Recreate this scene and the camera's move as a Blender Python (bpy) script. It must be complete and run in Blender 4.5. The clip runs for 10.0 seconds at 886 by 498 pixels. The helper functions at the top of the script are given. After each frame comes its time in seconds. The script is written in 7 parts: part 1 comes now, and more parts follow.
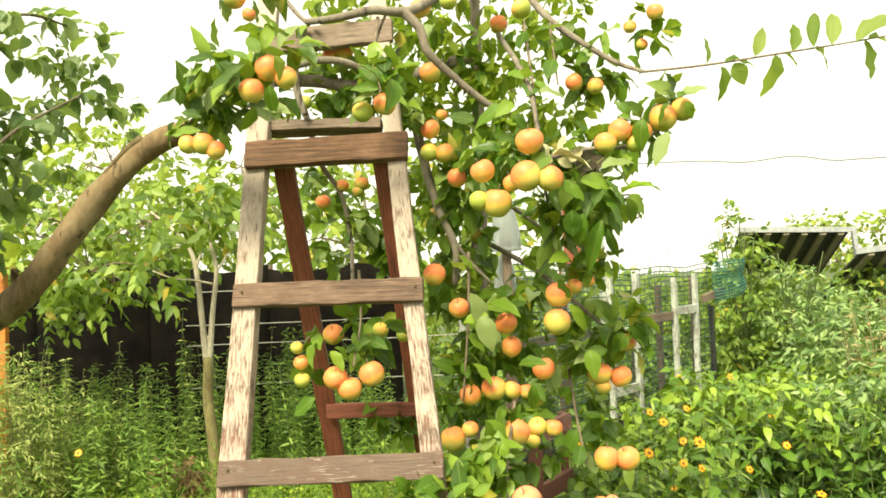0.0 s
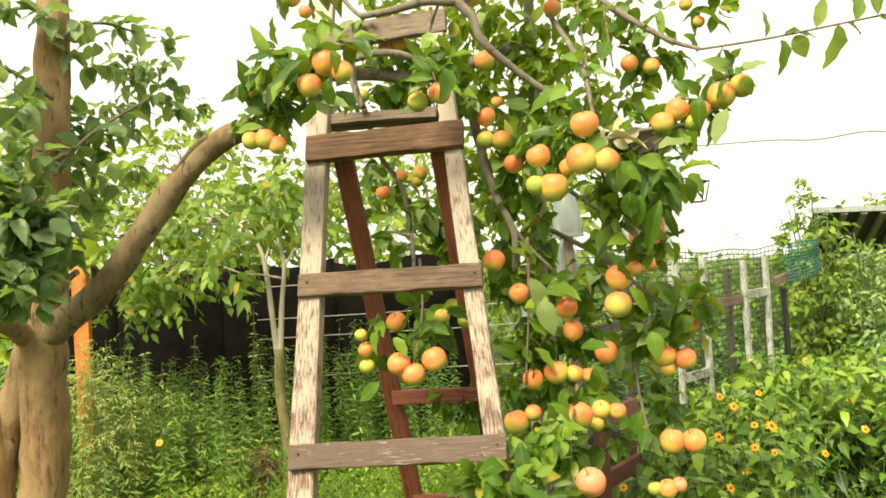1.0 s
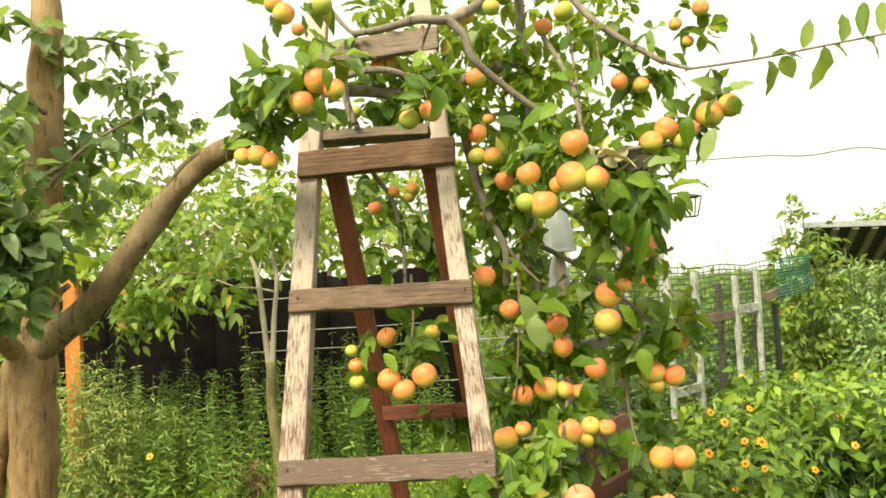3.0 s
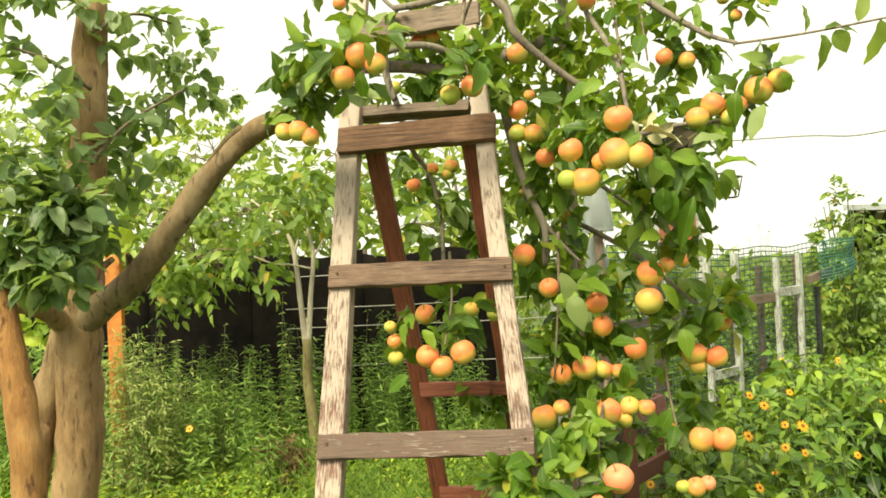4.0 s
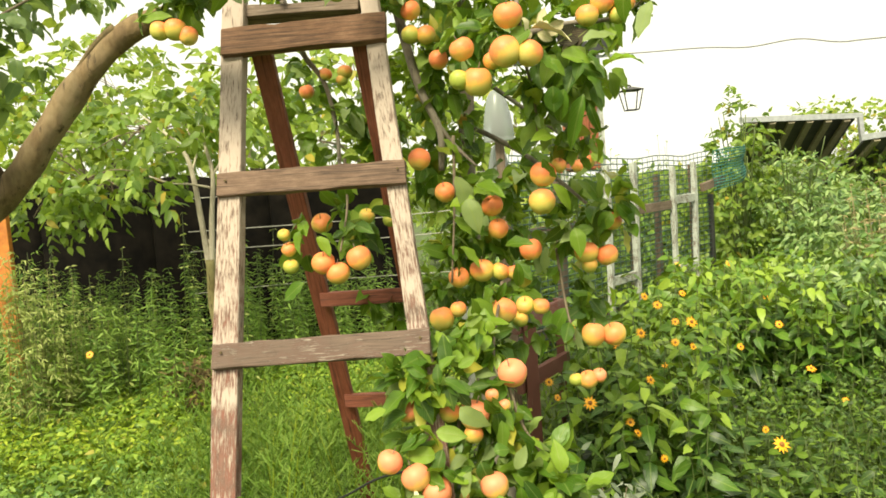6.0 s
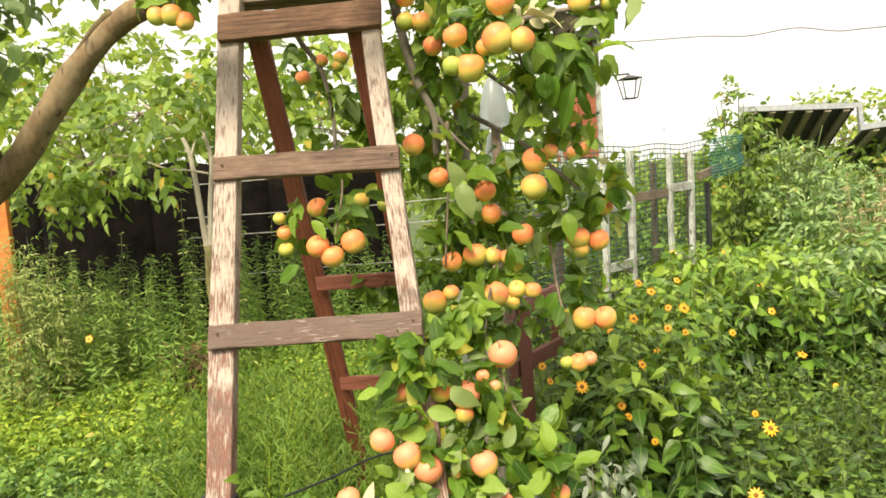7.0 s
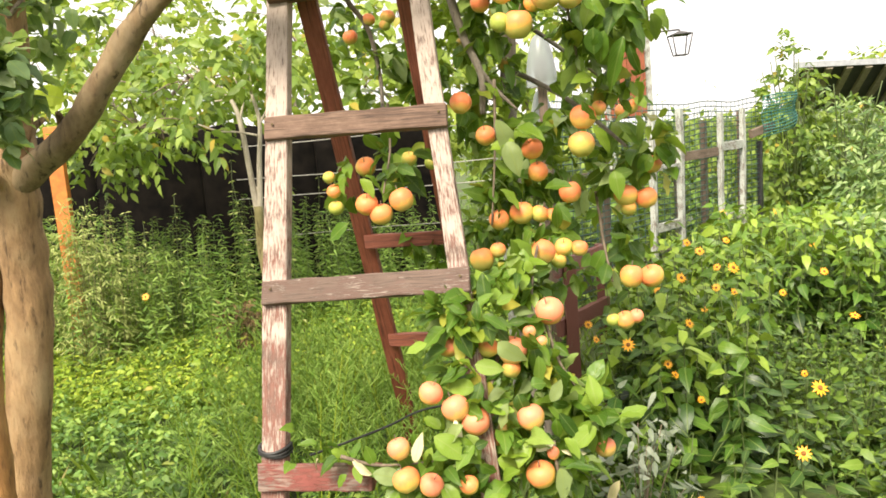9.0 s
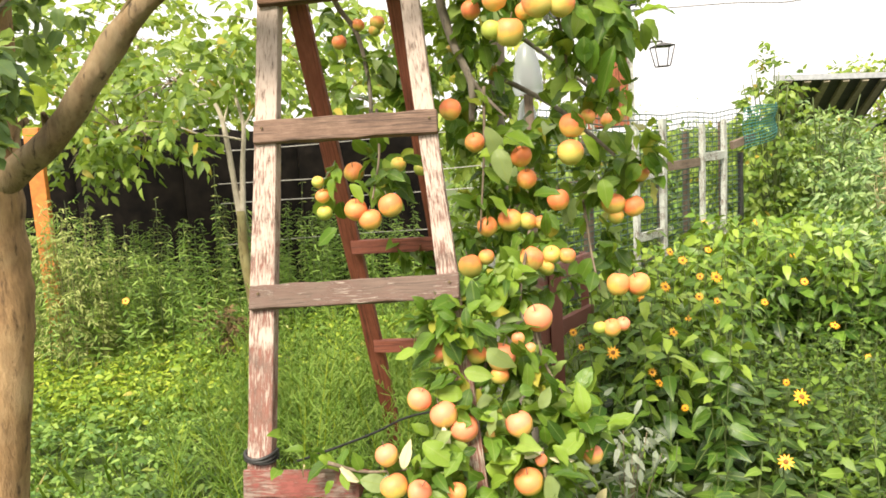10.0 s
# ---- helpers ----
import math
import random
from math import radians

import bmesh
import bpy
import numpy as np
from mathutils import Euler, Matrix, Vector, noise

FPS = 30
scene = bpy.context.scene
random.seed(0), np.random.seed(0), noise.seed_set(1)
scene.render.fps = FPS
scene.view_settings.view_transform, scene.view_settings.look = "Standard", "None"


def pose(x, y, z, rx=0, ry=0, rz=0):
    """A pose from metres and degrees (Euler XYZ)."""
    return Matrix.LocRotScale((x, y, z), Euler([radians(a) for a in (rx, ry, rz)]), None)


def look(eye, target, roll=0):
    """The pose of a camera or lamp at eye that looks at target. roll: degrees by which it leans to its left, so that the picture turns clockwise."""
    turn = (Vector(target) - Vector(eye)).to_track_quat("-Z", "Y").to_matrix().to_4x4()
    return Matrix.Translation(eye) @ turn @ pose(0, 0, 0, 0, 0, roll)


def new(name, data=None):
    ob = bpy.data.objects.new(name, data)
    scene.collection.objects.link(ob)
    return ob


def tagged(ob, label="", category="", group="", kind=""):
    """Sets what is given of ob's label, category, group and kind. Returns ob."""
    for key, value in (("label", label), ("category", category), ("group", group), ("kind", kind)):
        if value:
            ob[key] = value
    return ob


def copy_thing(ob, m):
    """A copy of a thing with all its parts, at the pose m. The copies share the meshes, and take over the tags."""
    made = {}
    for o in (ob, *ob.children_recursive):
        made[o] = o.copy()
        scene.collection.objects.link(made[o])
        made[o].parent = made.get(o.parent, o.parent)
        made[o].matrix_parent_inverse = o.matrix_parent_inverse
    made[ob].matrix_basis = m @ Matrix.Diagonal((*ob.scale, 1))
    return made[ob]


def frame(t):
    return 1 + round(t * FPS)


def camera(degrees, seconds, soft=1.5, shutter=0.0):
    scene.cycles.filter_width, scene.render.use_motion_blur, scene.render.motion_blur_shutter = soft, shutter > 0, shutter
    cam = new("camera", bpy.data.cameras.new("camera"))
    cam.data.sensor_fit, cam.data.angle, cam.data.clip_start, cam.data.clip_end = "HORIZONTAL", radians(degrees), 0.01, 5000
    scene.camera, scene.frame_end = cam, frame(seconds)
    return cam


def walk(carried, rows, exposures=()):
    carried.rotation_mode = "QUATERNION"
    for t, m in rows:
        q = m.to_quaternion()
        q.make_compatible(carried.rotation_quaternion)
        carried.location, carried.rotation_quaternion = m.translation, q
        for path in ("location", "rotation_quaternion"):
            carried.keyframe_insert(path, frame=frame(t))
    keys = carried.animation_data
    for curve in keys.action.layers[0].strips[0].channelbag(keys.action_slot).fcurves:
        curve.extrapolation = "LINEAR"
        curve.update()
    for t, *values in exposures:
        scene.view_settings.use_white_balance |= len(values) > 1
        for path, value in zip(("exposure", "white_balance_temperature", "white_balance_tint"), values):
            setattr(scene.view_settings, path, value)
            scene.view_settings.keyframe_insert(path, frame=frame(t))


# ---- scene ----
cam = camera(58.9, 10.0, soft=1.7)

PATH = [
    (0, (0.058, 0.014, 1.392), (0.139, 2.01, 1.479), -3.0),
    (0.5, (0.062, 0.01, 1.382), (0.056, 2.008, 1.47), -2.3),
    (1, (0.073, -0.01, 1.377), (-0.012, 1.987, 1.453), -4.4),
    (1.5, (0.075, 0.009, 1.364), (0.016, 2.008, 1.391), -3.2),
    (2, (0.072, -0.003, 1.375), (-0.013, 1.994, 1.45), -3.7),
    (2.2, (0.075, -0.01, 1.379), (0.009, 1.986, 1.471), -3.9),
    (3.3, (0.083, -0.021, 1.387), (0.007, 1.975, 1.494), -4.4),
    (3.5, (0.072, -0.022, 1.386), (-0.049, 1.972, 1.483), -4.0),
    (4, (0.066, -0.011, 1.38), (-0.09, 1.982, 1.441), -3.5),
    (4.5, (0.09, 0.006, 1.362), (-0.007, 2.003, 1.351), -5.0),
    (5, (0.101, -0.01, 1.368), (0.084, 1.99, 1.394), -5.0),
    (5.5, (0.109, -0.009, 1.355), (0.131, 1.991, 1.312), -4.8),
    (6, (0.11, 0.007, 1.333), (0.159, 2.001, 1.178), -4.9),
    (6.2, (0.108, -0.002, 1.325), (0.161, 1.991, 1.164), -4.4),
    (7.3, (0.132, -0.027, 1.32), (0.179, 1.96, 1.1), -4.8),
    (7.5, (0.133, -0.018, 1.306), (0.197, 1.963, 1.042), -4.8),
    (8, (0.137, -0.026, 1.298), (0.18, 1.945, 0.96), -5.4),
    (8.5, (0.143, -0.035, 1.298), (0.2, 1.935, 0.96), -5.3),
    (9, (0.119, -0.049, 1.314), (0.044, 1.931, 1.044), -5.1),
    (9.5, (0.104, -0.047, 1.313), (0.02, 1.936, 1.062), -4.6),
    (10, (0.096, -0.048, 1.313), (0.073, 1.936, 1.057), -4.3),
]
walk(cam, [(t, look(eye, target, roll)) for t, eye, target, roll in PATH],
     [(0, 1.22, 8100, -2), (0.6, 1.01, 8100, -2), (5.5, 0.94, 8050, -2), (7.5, 1.07, 7250, 12), (8, 1.06, 7150, 13), (8.5, 1.22, 7150, 14), (9, 1.25, 7150, 14), (10, 1.25, 7150, 14)])

# ---- bright overcast daylight ----
SUN_EL, SUN_ROT = radians(52), radians(200)
world = bpy.data.worlds.new("overcast_sky")
scene.world = world
world.use_nodes = True
wn, wl = world.node_tree.nodes, world.node_tree.links
sky = wn.new("ShaderNodeTexSky")
sky.sky_type, sky.sun_disc = "NISHITA", False
sky.sun_elevation, sky.sun_rotation = SUN_EL, SUN_ROT
sky.air_density, sky.dust_density = 1.0, 6.0
sky_gain = wn.new("ShaderNodeMix")
sky_gain.data_type, sky_gain.blend_type = "RGBA", "MIX"
sky_gain.inputs["Factor"].default_value = 0.86
sky_gain.inputs["B"].default_value = (8.9, 9.0, 9.1, 1)      # even cloud layer
wl.new(sky.outputs[0], sky_gain.inputs["A"])
wl.new(sky_gain.outputs["Result"], wn["Background"].inputs[0])
wn["Background"].inputs[1].default_value = 0.084

sun_data = bpy.data.lights.new("sun", "SUN")
sun_data.energy, sun_data.angle, sun_data.color = 3.4, radians(24), (1.0, 0.95, 0.86)
sun = new("sun", sun_data)
sun.matrix_world = look((-4, -7, 11), (0, 2, 0))


# ---- materials ----
def shader(name, rough=0.7, metal=0.0):
    m = bpy.data.materials.new(name)
    m.use_nodes = True
    b = m.node_tree.nodes["Principled BSDF"]
    b.inputs["Roughness"].default_value, b.inputs["Metallic"].default_value = rough, metal
    return m, m.node_tree.nodes, m.node_tree.links, b


def coords(n, l, scale, source="Object"):
    tc, mp = n.new("ShaderNodeTexCoord"), n.new("ShaderNodeMapping")
    mp.inputs["Scale"].default_value = scale
    l.new(tc.outputs[source], mp.inputs[0])
    return mp.outputs[0]


def noise_tex(n, l, vec, scale, detail=5.0, rough=0.6):
    t = n.new("ShaderNodeTexNoise")
    t.inputs["Scale"].default_value, t.inputs["Detail"].default_value, t.inputs["Roughness"].default_value = scale, detail, rough
    l.new(vec, t.inputs["Vector"])
    return t.outputs["Fac"]


def ramp(n, l, fac, stops):
    r = n.new("ShaderNodeValToRGB")
    e = r.color_ramp.elements
    e[0].position, e[0].color = stops[0][0], (*stops[0][1], 1)
    e[1].position, e[1].color = stops[-1][0], (*stops[-1][1], 1)
    for p, c in stops[1:-1]:
        e.new(p).color = (*c, 1)
    l.new(fac, r.inputs[0])
    return r.outputs[0]


def mixed(n, l, fac, a, b, blend="MIX"):
    x = n.new("ShaderNodeMix")
    x.data_type, x.blend_type = "RGBA", blend
    for sock, v in (("Factor", fac), ("A", a), ("B", b)):
        if isinstance(v, (int, float)):
            x.inputs[sock].default_value = v
        elif isinstance(v, tuple):
            x.inputs[sock].default_value = (*v, 1)
        else:
            l.new(v, x.inputs[sock])
    return x.outputs["Result"]


def bump(n, l, b, height, strength, distance=0.01):
    k = n.new("ShaderNodeBump")
    k.inputs["Strength"].default_value, k.inputs["Distance"].default_value = strength, distance
    l.new(height, k.inputs["Height"])
    l.new(k.outputs[0], b.inputs["Normal"])


def leaf_material(name, dark, mid, light, rough=0.45, through_light=0.3, per_object=False, yellow=None, pale=None):
    m, n, l, b = shader(name, rough)
    if per_object:
        rnd = n.new("ShaderNodeObjectInfo").outputs["Random"]
    else:
        rnd = n.new("ShaderNodeNewGeometry").outputs["Random Per Island"]
    stops = [(0.0, dark), (0.45, mid), (0.9, light)]
    if pale:
        stops = [(0.0, dark), (0.42, mid), (0.80, light), (0.83, pale), (0.92, pale), (0.94, light)]
    if yellow:
        stops += [(0.955, light), (0.985, yellow)]
    c = ramp(n, l, rnd, stops)
    vec = coords(n, l, (1, 1, 1))
    blotch = noise_tex(n, l, vec, 60, 3)
    c = mixed(n, l, 0.35, c, ramp(n, l, blotch, [(0.3, (0.45, 0.5, 0.35)), (0.7, (1.0, 1.0, 0.9))]), "MULTIPLY")
    uv, sep = n.new("ShaderNodeTexCoord"), n.new("ShaderNodeSeparateXYZ")
    l.new(uv.outputs["UV"], sep.inputs[0])

    def calc(op, x, y=None, z=None):
        k = n.new("ShaderNodeMath")
        k.operation = op
        for i, v in enumerate((x, y, z)):
            if isinstance(v, (int, float)):
                k.inputs[i].default_value = v
            elif v is not None:
                l.new(v, k.inputs[i])
        return k.outputs[0]
    off = calc("ABSOLUTE", calc("SUBTRACT", sep.outputs[0], 0.5))
    ribs = calc("PINGPONG", calc("MULTIPLY_ADD", off, -7.0, calc("MULTIPLY", sep.outputs[1], 8.0)), 0.5)
    rib_mask = calc("MAXIMUM", ramp(n, l, off, [(0.012, (1, 1, 1)), (0.04, (0, 0, 0))]), ramp(n, l, ribs, [(0.02, (0.45, 0.45, 0.45)), (0.12, (0, 0, 0))]))
    c = mixed(n, l, calc("MULTIPLY", rib_mask, 0.5), c, (0.30, 0.38, 0.10))
    l.new(c, b.inputs["Base Color"])
    b.inputs["Specular IOR Level"].default_value = 0.36
    tr, add = n.new("ShaderNodeBsdfTranslucent"), n.new("ShaderNodeMixShader")
    l.new(mixed(n, l, 0.6, c, (0.26, 0.36, 0.03)), tr.inputs[0])
    add.inputs[0].default_value = through_light
    l.new(b.outputs[0], add.inputs[1])
    l.new(tr.outputs[0], add.inputs[2])
    l.new(add.outputs[0], n["Material Output"].inputs[0])
    bump(n, l, b, calc("MULTIPLY_ADD", rib_mask, -0.5, blotch), 0.35, 0.004)
    return m


def split_lines(n, l):
    """Long fine drying cracks that follow the grain."""
    crack = noise_tex(n, l, coords(n, l, (70, 1.6, 1), "UV"), 1.0, 4, 0.5)
    return ramp(n, l, crack, [(0.475, (0, 0, 0)), (0.5, (0.85, 0.85, 0.85)), (0.525, (0, 0, 0))])


def grain_wood(name, stops, rough=0.8, stain=(0.5, 0.45, 0.4)):
    m, n, l, b = shader(name, rough)
    g = noise_tex(n, l, coords(n, l, (150, 5, 1), "UV"), 1.6, 9, 0.68)
    big = noise_tex(n, l, coords(n, l, (1, 1, 1)), 9, 4)
    worn = noise_tex(n, l, coords(n, l, (90, 26, 1), "UV"), 1.0, 7, 0.7)
    c = mixed(n, l, 0.45, ramp(n, l, g, stops), ramp(n, l, worn, stops))
    c = mixed(n, l, 0.6, c, ramp(n, l, big, [(0.3, stain), (0.65, (1.0, 1.0, 1.0))]), "MULTIPLY")
    c = mixed(n, l, split_lines(n, l), c, tuple(v * 0.4 for v in stops[0][1]))
    l.new(c, b.inputs["Base Color"])
    bump(n, l, b, g, 0.9, 0.003)
    return m


def peeling_paint(name, under, paint, bare, cover=0.5, red_foot=False):
    m, n, l, b = shader(name, 0.75)
    flakes = noise_tex(n, l, coords(n, l, (250, 22, 1), "UV"), 1.0, 9, 0.76)
    g = noise_tex(n, l, coords(n, l, (260, 9, 1), "UV"), 1.2, 7)
    patch = noise_tex(n, l, coords(n, l, (1, 1, 1)), 13, 4)
    wood = ramp(n, l, g, [(0.3, tuple(v * 0.45 for v in bare)), (0.7, bare)])
    wood = mixed(n, l, split_lines(n, l), wood, tuple(v * 0.25 for v in bare))
    base = patch
    if red_foot:        # the old red coat survives best near the foot
        z, fall = n.new("ShaderNodeSeparateXYZ"), n.new("ShaderNodeMath")
        l.new(coords(n, l, (1, 1, 1)), z.inputs[0])
        fall.operation = "MULTIPLY_ADD"
        l.new(z.outputs[2], fall.inputs[0])
        fall.inputs[1].default_value, fall.inputs[2].default_value = -0.22, 0.27
        tot = n.new("ShaderNodeMath")
        l.new(fall.outputs[0], tot.inputs[0])
        l.new(patch, tot.inputs[1])
        base = tot.outputs[0]
    red = mixed(n, l, ramp(n, l, base, [(0.42, (0, 0, 0)), (0.56, (1, 1, 1))]), wood, under)
    wear = n.new("ShaderNodeMath")
    wear.operation = "MULTIPLY_ADD"
    l.new(patch, wear.inputs[0])
    wear.inputs[1].default_value = 0.35
    l.new(flakes, wear.inputs[2])
    worn = wear.outputs[0]
    if red_foot:        # more paint is lost where feet have scuffed the lower rail
        low = n.new("ShaderNodeMath")
        low.operation = "MULTIPLY_ADD"
        l.new(z.outputs[2], low.inputs[0])
        low.inputs[1].default_value = 0.115
        l.new(wear.outputs[0], low.inputs[2])
        sub = n.new("ShaderNodeMath")
        sub.operation = "SUBTRACT"
        l.new(low.outputs[0], sub.inputs[0])
        sub.inputs[1].default_value = 0.118
        worn = sub.outputs[0]
    mask = ramp(n, l, worn, [(cover + 0.075, (0, 0, 0)), (cover + 0.165, (1, 1, 1))])
    c = mixed(n, l, mask, red, paint)
    l.new(c, b.inputs["Base Color"])
    bump(n, l, b, mask, 0.6, 0.003)
    return m


def plain(name, a, c, scale=20.0, rough=0.6, metal=0.0, bumpy=0.2, stretch=(1, 1, 1)):
    m, n, l, b = shader(name, rough, metal)
    t = noise_tex(n, l, coords(n, l, stretch), scale, 6)
    l.new(ramp(n, l, t, [(0.3, a), (0.7, c)]), b.inputs["Base Color"])
    if bumpy:
        bump(n, l, b, t, bumpy, 0.006)
    return m


def bark(name, a, c, lichen):
    m, n, l, b = shader(name, 0.85)
    t = noise_tex(n, l, coords(n, l, (1, 1, 0.35)), 38, 8, 0.7)
    big = noise_tex(n, l, coords(n, l, (1, 1, 0.6)), 9, 5)
    k = mixed(n, l, ramp(n, l, big, [(0.45, (0, 0, 0)), (0.68, (0.8, 0.8, 0.8))]), ramp(n, l, t, [(0.28, a), (0.72, c)]), lichen)
    crack = noise_tex(n, l, coords(n, l, (3.2, 3.2, 0.5)), 14, 7, 0.7)
    k = mixed(n, l, ramp(n, l, crack, [(0.36, (0.85, 0.85, 0.85)), (0.44, (0, 0, 0))]), k, tuple(v * 0.35 for v in a))
    l.new(k, b.inputs["Base Color"])
    bump(n, l, b, t, 1.0, 0.012)
    return m


def apple_skin(name, ground_tone, blush, amount):
    m, n, l, b = shader(name, 0.5)
    rnd = n.new("ShaderNodeObjectInfo").outputs["Random"]
    vec = coords(n, l, (1, 1, 1))
    sep = n.new("ShaderNodeSeparateXYZ")
    l.new(vec, sep.inputs[0])
    t = noise_tex(n, l, vec, 0.9, 2)
    streak = noise_tex(n, l, coords(n, l, (9, 9, 0.9)), 1.6, 6)
    add = n.new("ShaderNodeMath")
    add.operation = "MULTIPLY_ADD"
    l.new(sep.outputs[1], add.inputs[0])
    add.inputs[1].default_value = -0.16
    half = n.new("ShaderNodeMath")
    half.operation = "MULTIPLY"
    l.new(t, half.inputs[0])
    half.inputs[1].default_value = 0.5
    l.new(half.outputs[0], add.inputs[2])
    add2 = n.new("ShaderNodeMath")
    add2.operation = "MULTIPLY_ADD"
    l.new(streak, add2.inputs[0])
    add2.inputs[1].default_value = 0.22
    up = n.new("ShaderNodeMath")
    up.operation = "MULTIPLY_ADD"
    l.new(sep.outputs[2], up.inputs[0])
    up.inputs[1].default_value = 0.40
    l.new(add.outputs[0], up.inputs[2])
    l.new(up.outputs[0], add2.inputs[2])
    add3 = n.new("ShaderNodeMath")
    add3.operation = "MULTIPLY_ADD"
    l.new(rnd, add3.inputs[0])
    add3.inputs[1].default_value = 0.26
    l.new(add2.outputs[0], add3.inputs[2])
    mask = ramp(n, l, add3.outputs[0], [(0.38 - amount, (0, 0, 0)), (0.92 - amount, (1, 1, 1))])
    dots = noise_tex(n, l, vec, 26, 2)
    warm = tuple(0.45 * g + 0.55 * k for g, k in zip(ground_tone, (0.84, 0.36, 0.07)))
    c = ramp(n, l, mask, [(0.0, tuple(g * k for g, k in zip(ground_tone, (0.80, 0.92, 0.8)))), (0.3, ground_tone), (0.6, warm), (0.95, blush)])
    c = mixed(n, l, ramp(n, l, dots, [(0.66, (0, 0, 0)), (0.72, (0.35, 0.35, 0.35))]), c, (0.7, 0.6, 0.3))
    l.new(c, b.inputs["Base Color"])
    b.inputs["Specular IOR Level"].default_value = 0.4
    b.inputs["Subsurface Weight"].default_value = 0.08
    b.inputs["Subsurface Radius"].default_value = (0.01, 0.006, 0.003)
    return m


M_APPLE_LEAF = leaf_material("apple_leaf", (0.028, 0.082, 0.012), (0.102, 0.22, 0.026), (0.275, 0.415, 0.055), 0.31, 0.40, yellow=(0.45, 0.40, 0.07), pale=(0.30, 0.40, 0.17))
# apple leaf lightened: the crown's backlight is carried by this colour
M_BACKLIT_APPLE = leaf_material("backlit_apple_leaf", (0.10, 0.19, 0.02), (0.25, 0.38, 0.04), (0.46, 0.57, 0.09), 0.36, 0.62, yellow=(0.5, 0.45, 0.09))
M_NEAR_LEAF = leaf_material("near_apple_leaf", (0.028, 0.085, 0.011), (0.092, 0.205, 0.022), (0.25, 0.39, 0.045), 0.27, 0.36, per_object=True, pale=(0.29, 0.38, 0.15))
M_WITHERED = leaf_material("withered_leaf", (0.40, 0.35, 0.20), (0.58, 0.52, 0.33), (0.70, 0.65, 0.45), 0.6, 0.07, per_object=True)
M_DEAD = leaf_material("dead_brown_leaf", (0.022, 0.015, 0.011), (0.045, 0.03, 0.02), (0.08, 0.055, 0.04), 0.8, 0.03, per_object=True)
# paler copy of the near leaf, with backlight and sheen in its colour
M_LIT_NEAR_LEAF = leaf_material("lit_near_leaf", (0.12, 0.21, 0.04), (0.24, 0.36, 0.08), (0.40, 0.51, 0.15), 0.32, 0.6, per_object=True)
# green made paler and bluer, so glare haze over this crown is painted in
M_LEFT_LEAF = leaf_material("haze_paled_leaf", (0.085, 0.165, 0.078), (0.20, 0.315, 0.145), (0.38, 0.48, 0.26), 0.34, 0.56)
M_FAR_LEAF = leaf_material("walnut_leaf", (0.13, 0.22, 0.045), (0.29, 0.41, 0.07), (0.47, 0.57, 0.12), 0.42, 0.5, yellow=(0.5, 0.38, 0.06))
# shaded lower leaves and lit tops: the difference in light is put into colour
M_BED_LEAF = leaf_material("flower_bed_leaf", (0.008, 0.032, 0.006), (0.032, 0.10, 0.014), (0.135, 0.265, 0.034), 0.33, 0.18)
M_BED_TOP = leaf_material("lit_top_bed_leaf", (0.040, 0.11, 0.012), (0.115, 0.235, 0.022), (0.295, 0.425, 0.055), 0.33, 0.28)
M_YOUNG_LEAF = leaf_material("young_walnut_leaf", (0.06, 0.13, 0.022), (0.16, 0.28, 0.045), (0.35, 0.475, 0.10), 0.36, 0.47, yellow=(0.5, 0.36, 0.06))
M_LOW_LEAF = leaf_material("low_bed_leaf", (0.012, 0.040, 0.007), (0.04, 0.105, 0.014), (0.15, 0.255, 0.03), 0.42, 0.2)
M_SHRUB_LEAF = leaf_material("shrub_leaf", (0.034, 0.09, 0.03), (0.125, 0.245, 0.07), (0.36, 0.49, 0.20), 0.32, 0.28)
M_WEED = leaf_material("weed_leaf", (0.075, 0.17, 0.032), (0.185, 0.33, 0.06), (0.38, 0.54, 0.13), 0.5, 0.42)
M_COVER = leaf_material("ground_cover_leaf", (0.062, 0.15, 0.018), (0.18, 0.325, 0.036), (0.42, 0.55, 0.075), 0.44, 0.36, yellow=(0.45, 0.40, 0.08))
M_CLOVER = leaf_material("clover_leaf", (0.032, 0.10, 0.02), (0.115, 0.25, 0.048), (0.31, 0.465, 0.10), 0.38, 0.3, yellow=(0.34, 0.40, 0.08))
M_GRASS = leaf_material("grass_blade", (0.062, 0.15, 0.018), (0.155, 0.285, 0.035), (0.31, 0.45, 0.07), 0.5, 0.42, yellow=(0.40, 0.34, 0.13))
M_FROND = leaf_material("dark_frond", (0.05, 0.14, 0.03), (0.14, 0.285, 0.055), (0.31, 0.47, 0.11), 0.5, 0.38)
M_LIME = leaf_material("lime_weed_leaf", (0.16, 0.27, 0.02), (0.33, 0.46, 0.035), (0.52, 0.62, 0.07), 0.5, 0.45)
M_SEED = leaf_material("pale_seed_head", (0.20, 0.25, 0.065), (0.33, 0.39, 0.12), (0.49, 0.53, 0.21), 0.8, 0.3)
M_WITHERED_WEED = leaf_material("brown_withered_weed", (0.05, 0.022, 0.010), (0.105, 0.052, 0.022), (0.19, 0.11, 0.05), 0.8, 0.05)
M_FERN = leaf_material("feathery_frond", (0.21, 0.40, 0.07), (0.34, 0.56, 0.11), (0.50, 0.70, 0.18), 0.5, 0.5)
M_SILVER = leaf_material("silver_leaf", (0.09, 0.12, 0.09), (0.20, 0.24, 0.19), (0.36, 0.40, 0.34), 0.7, 0.1)
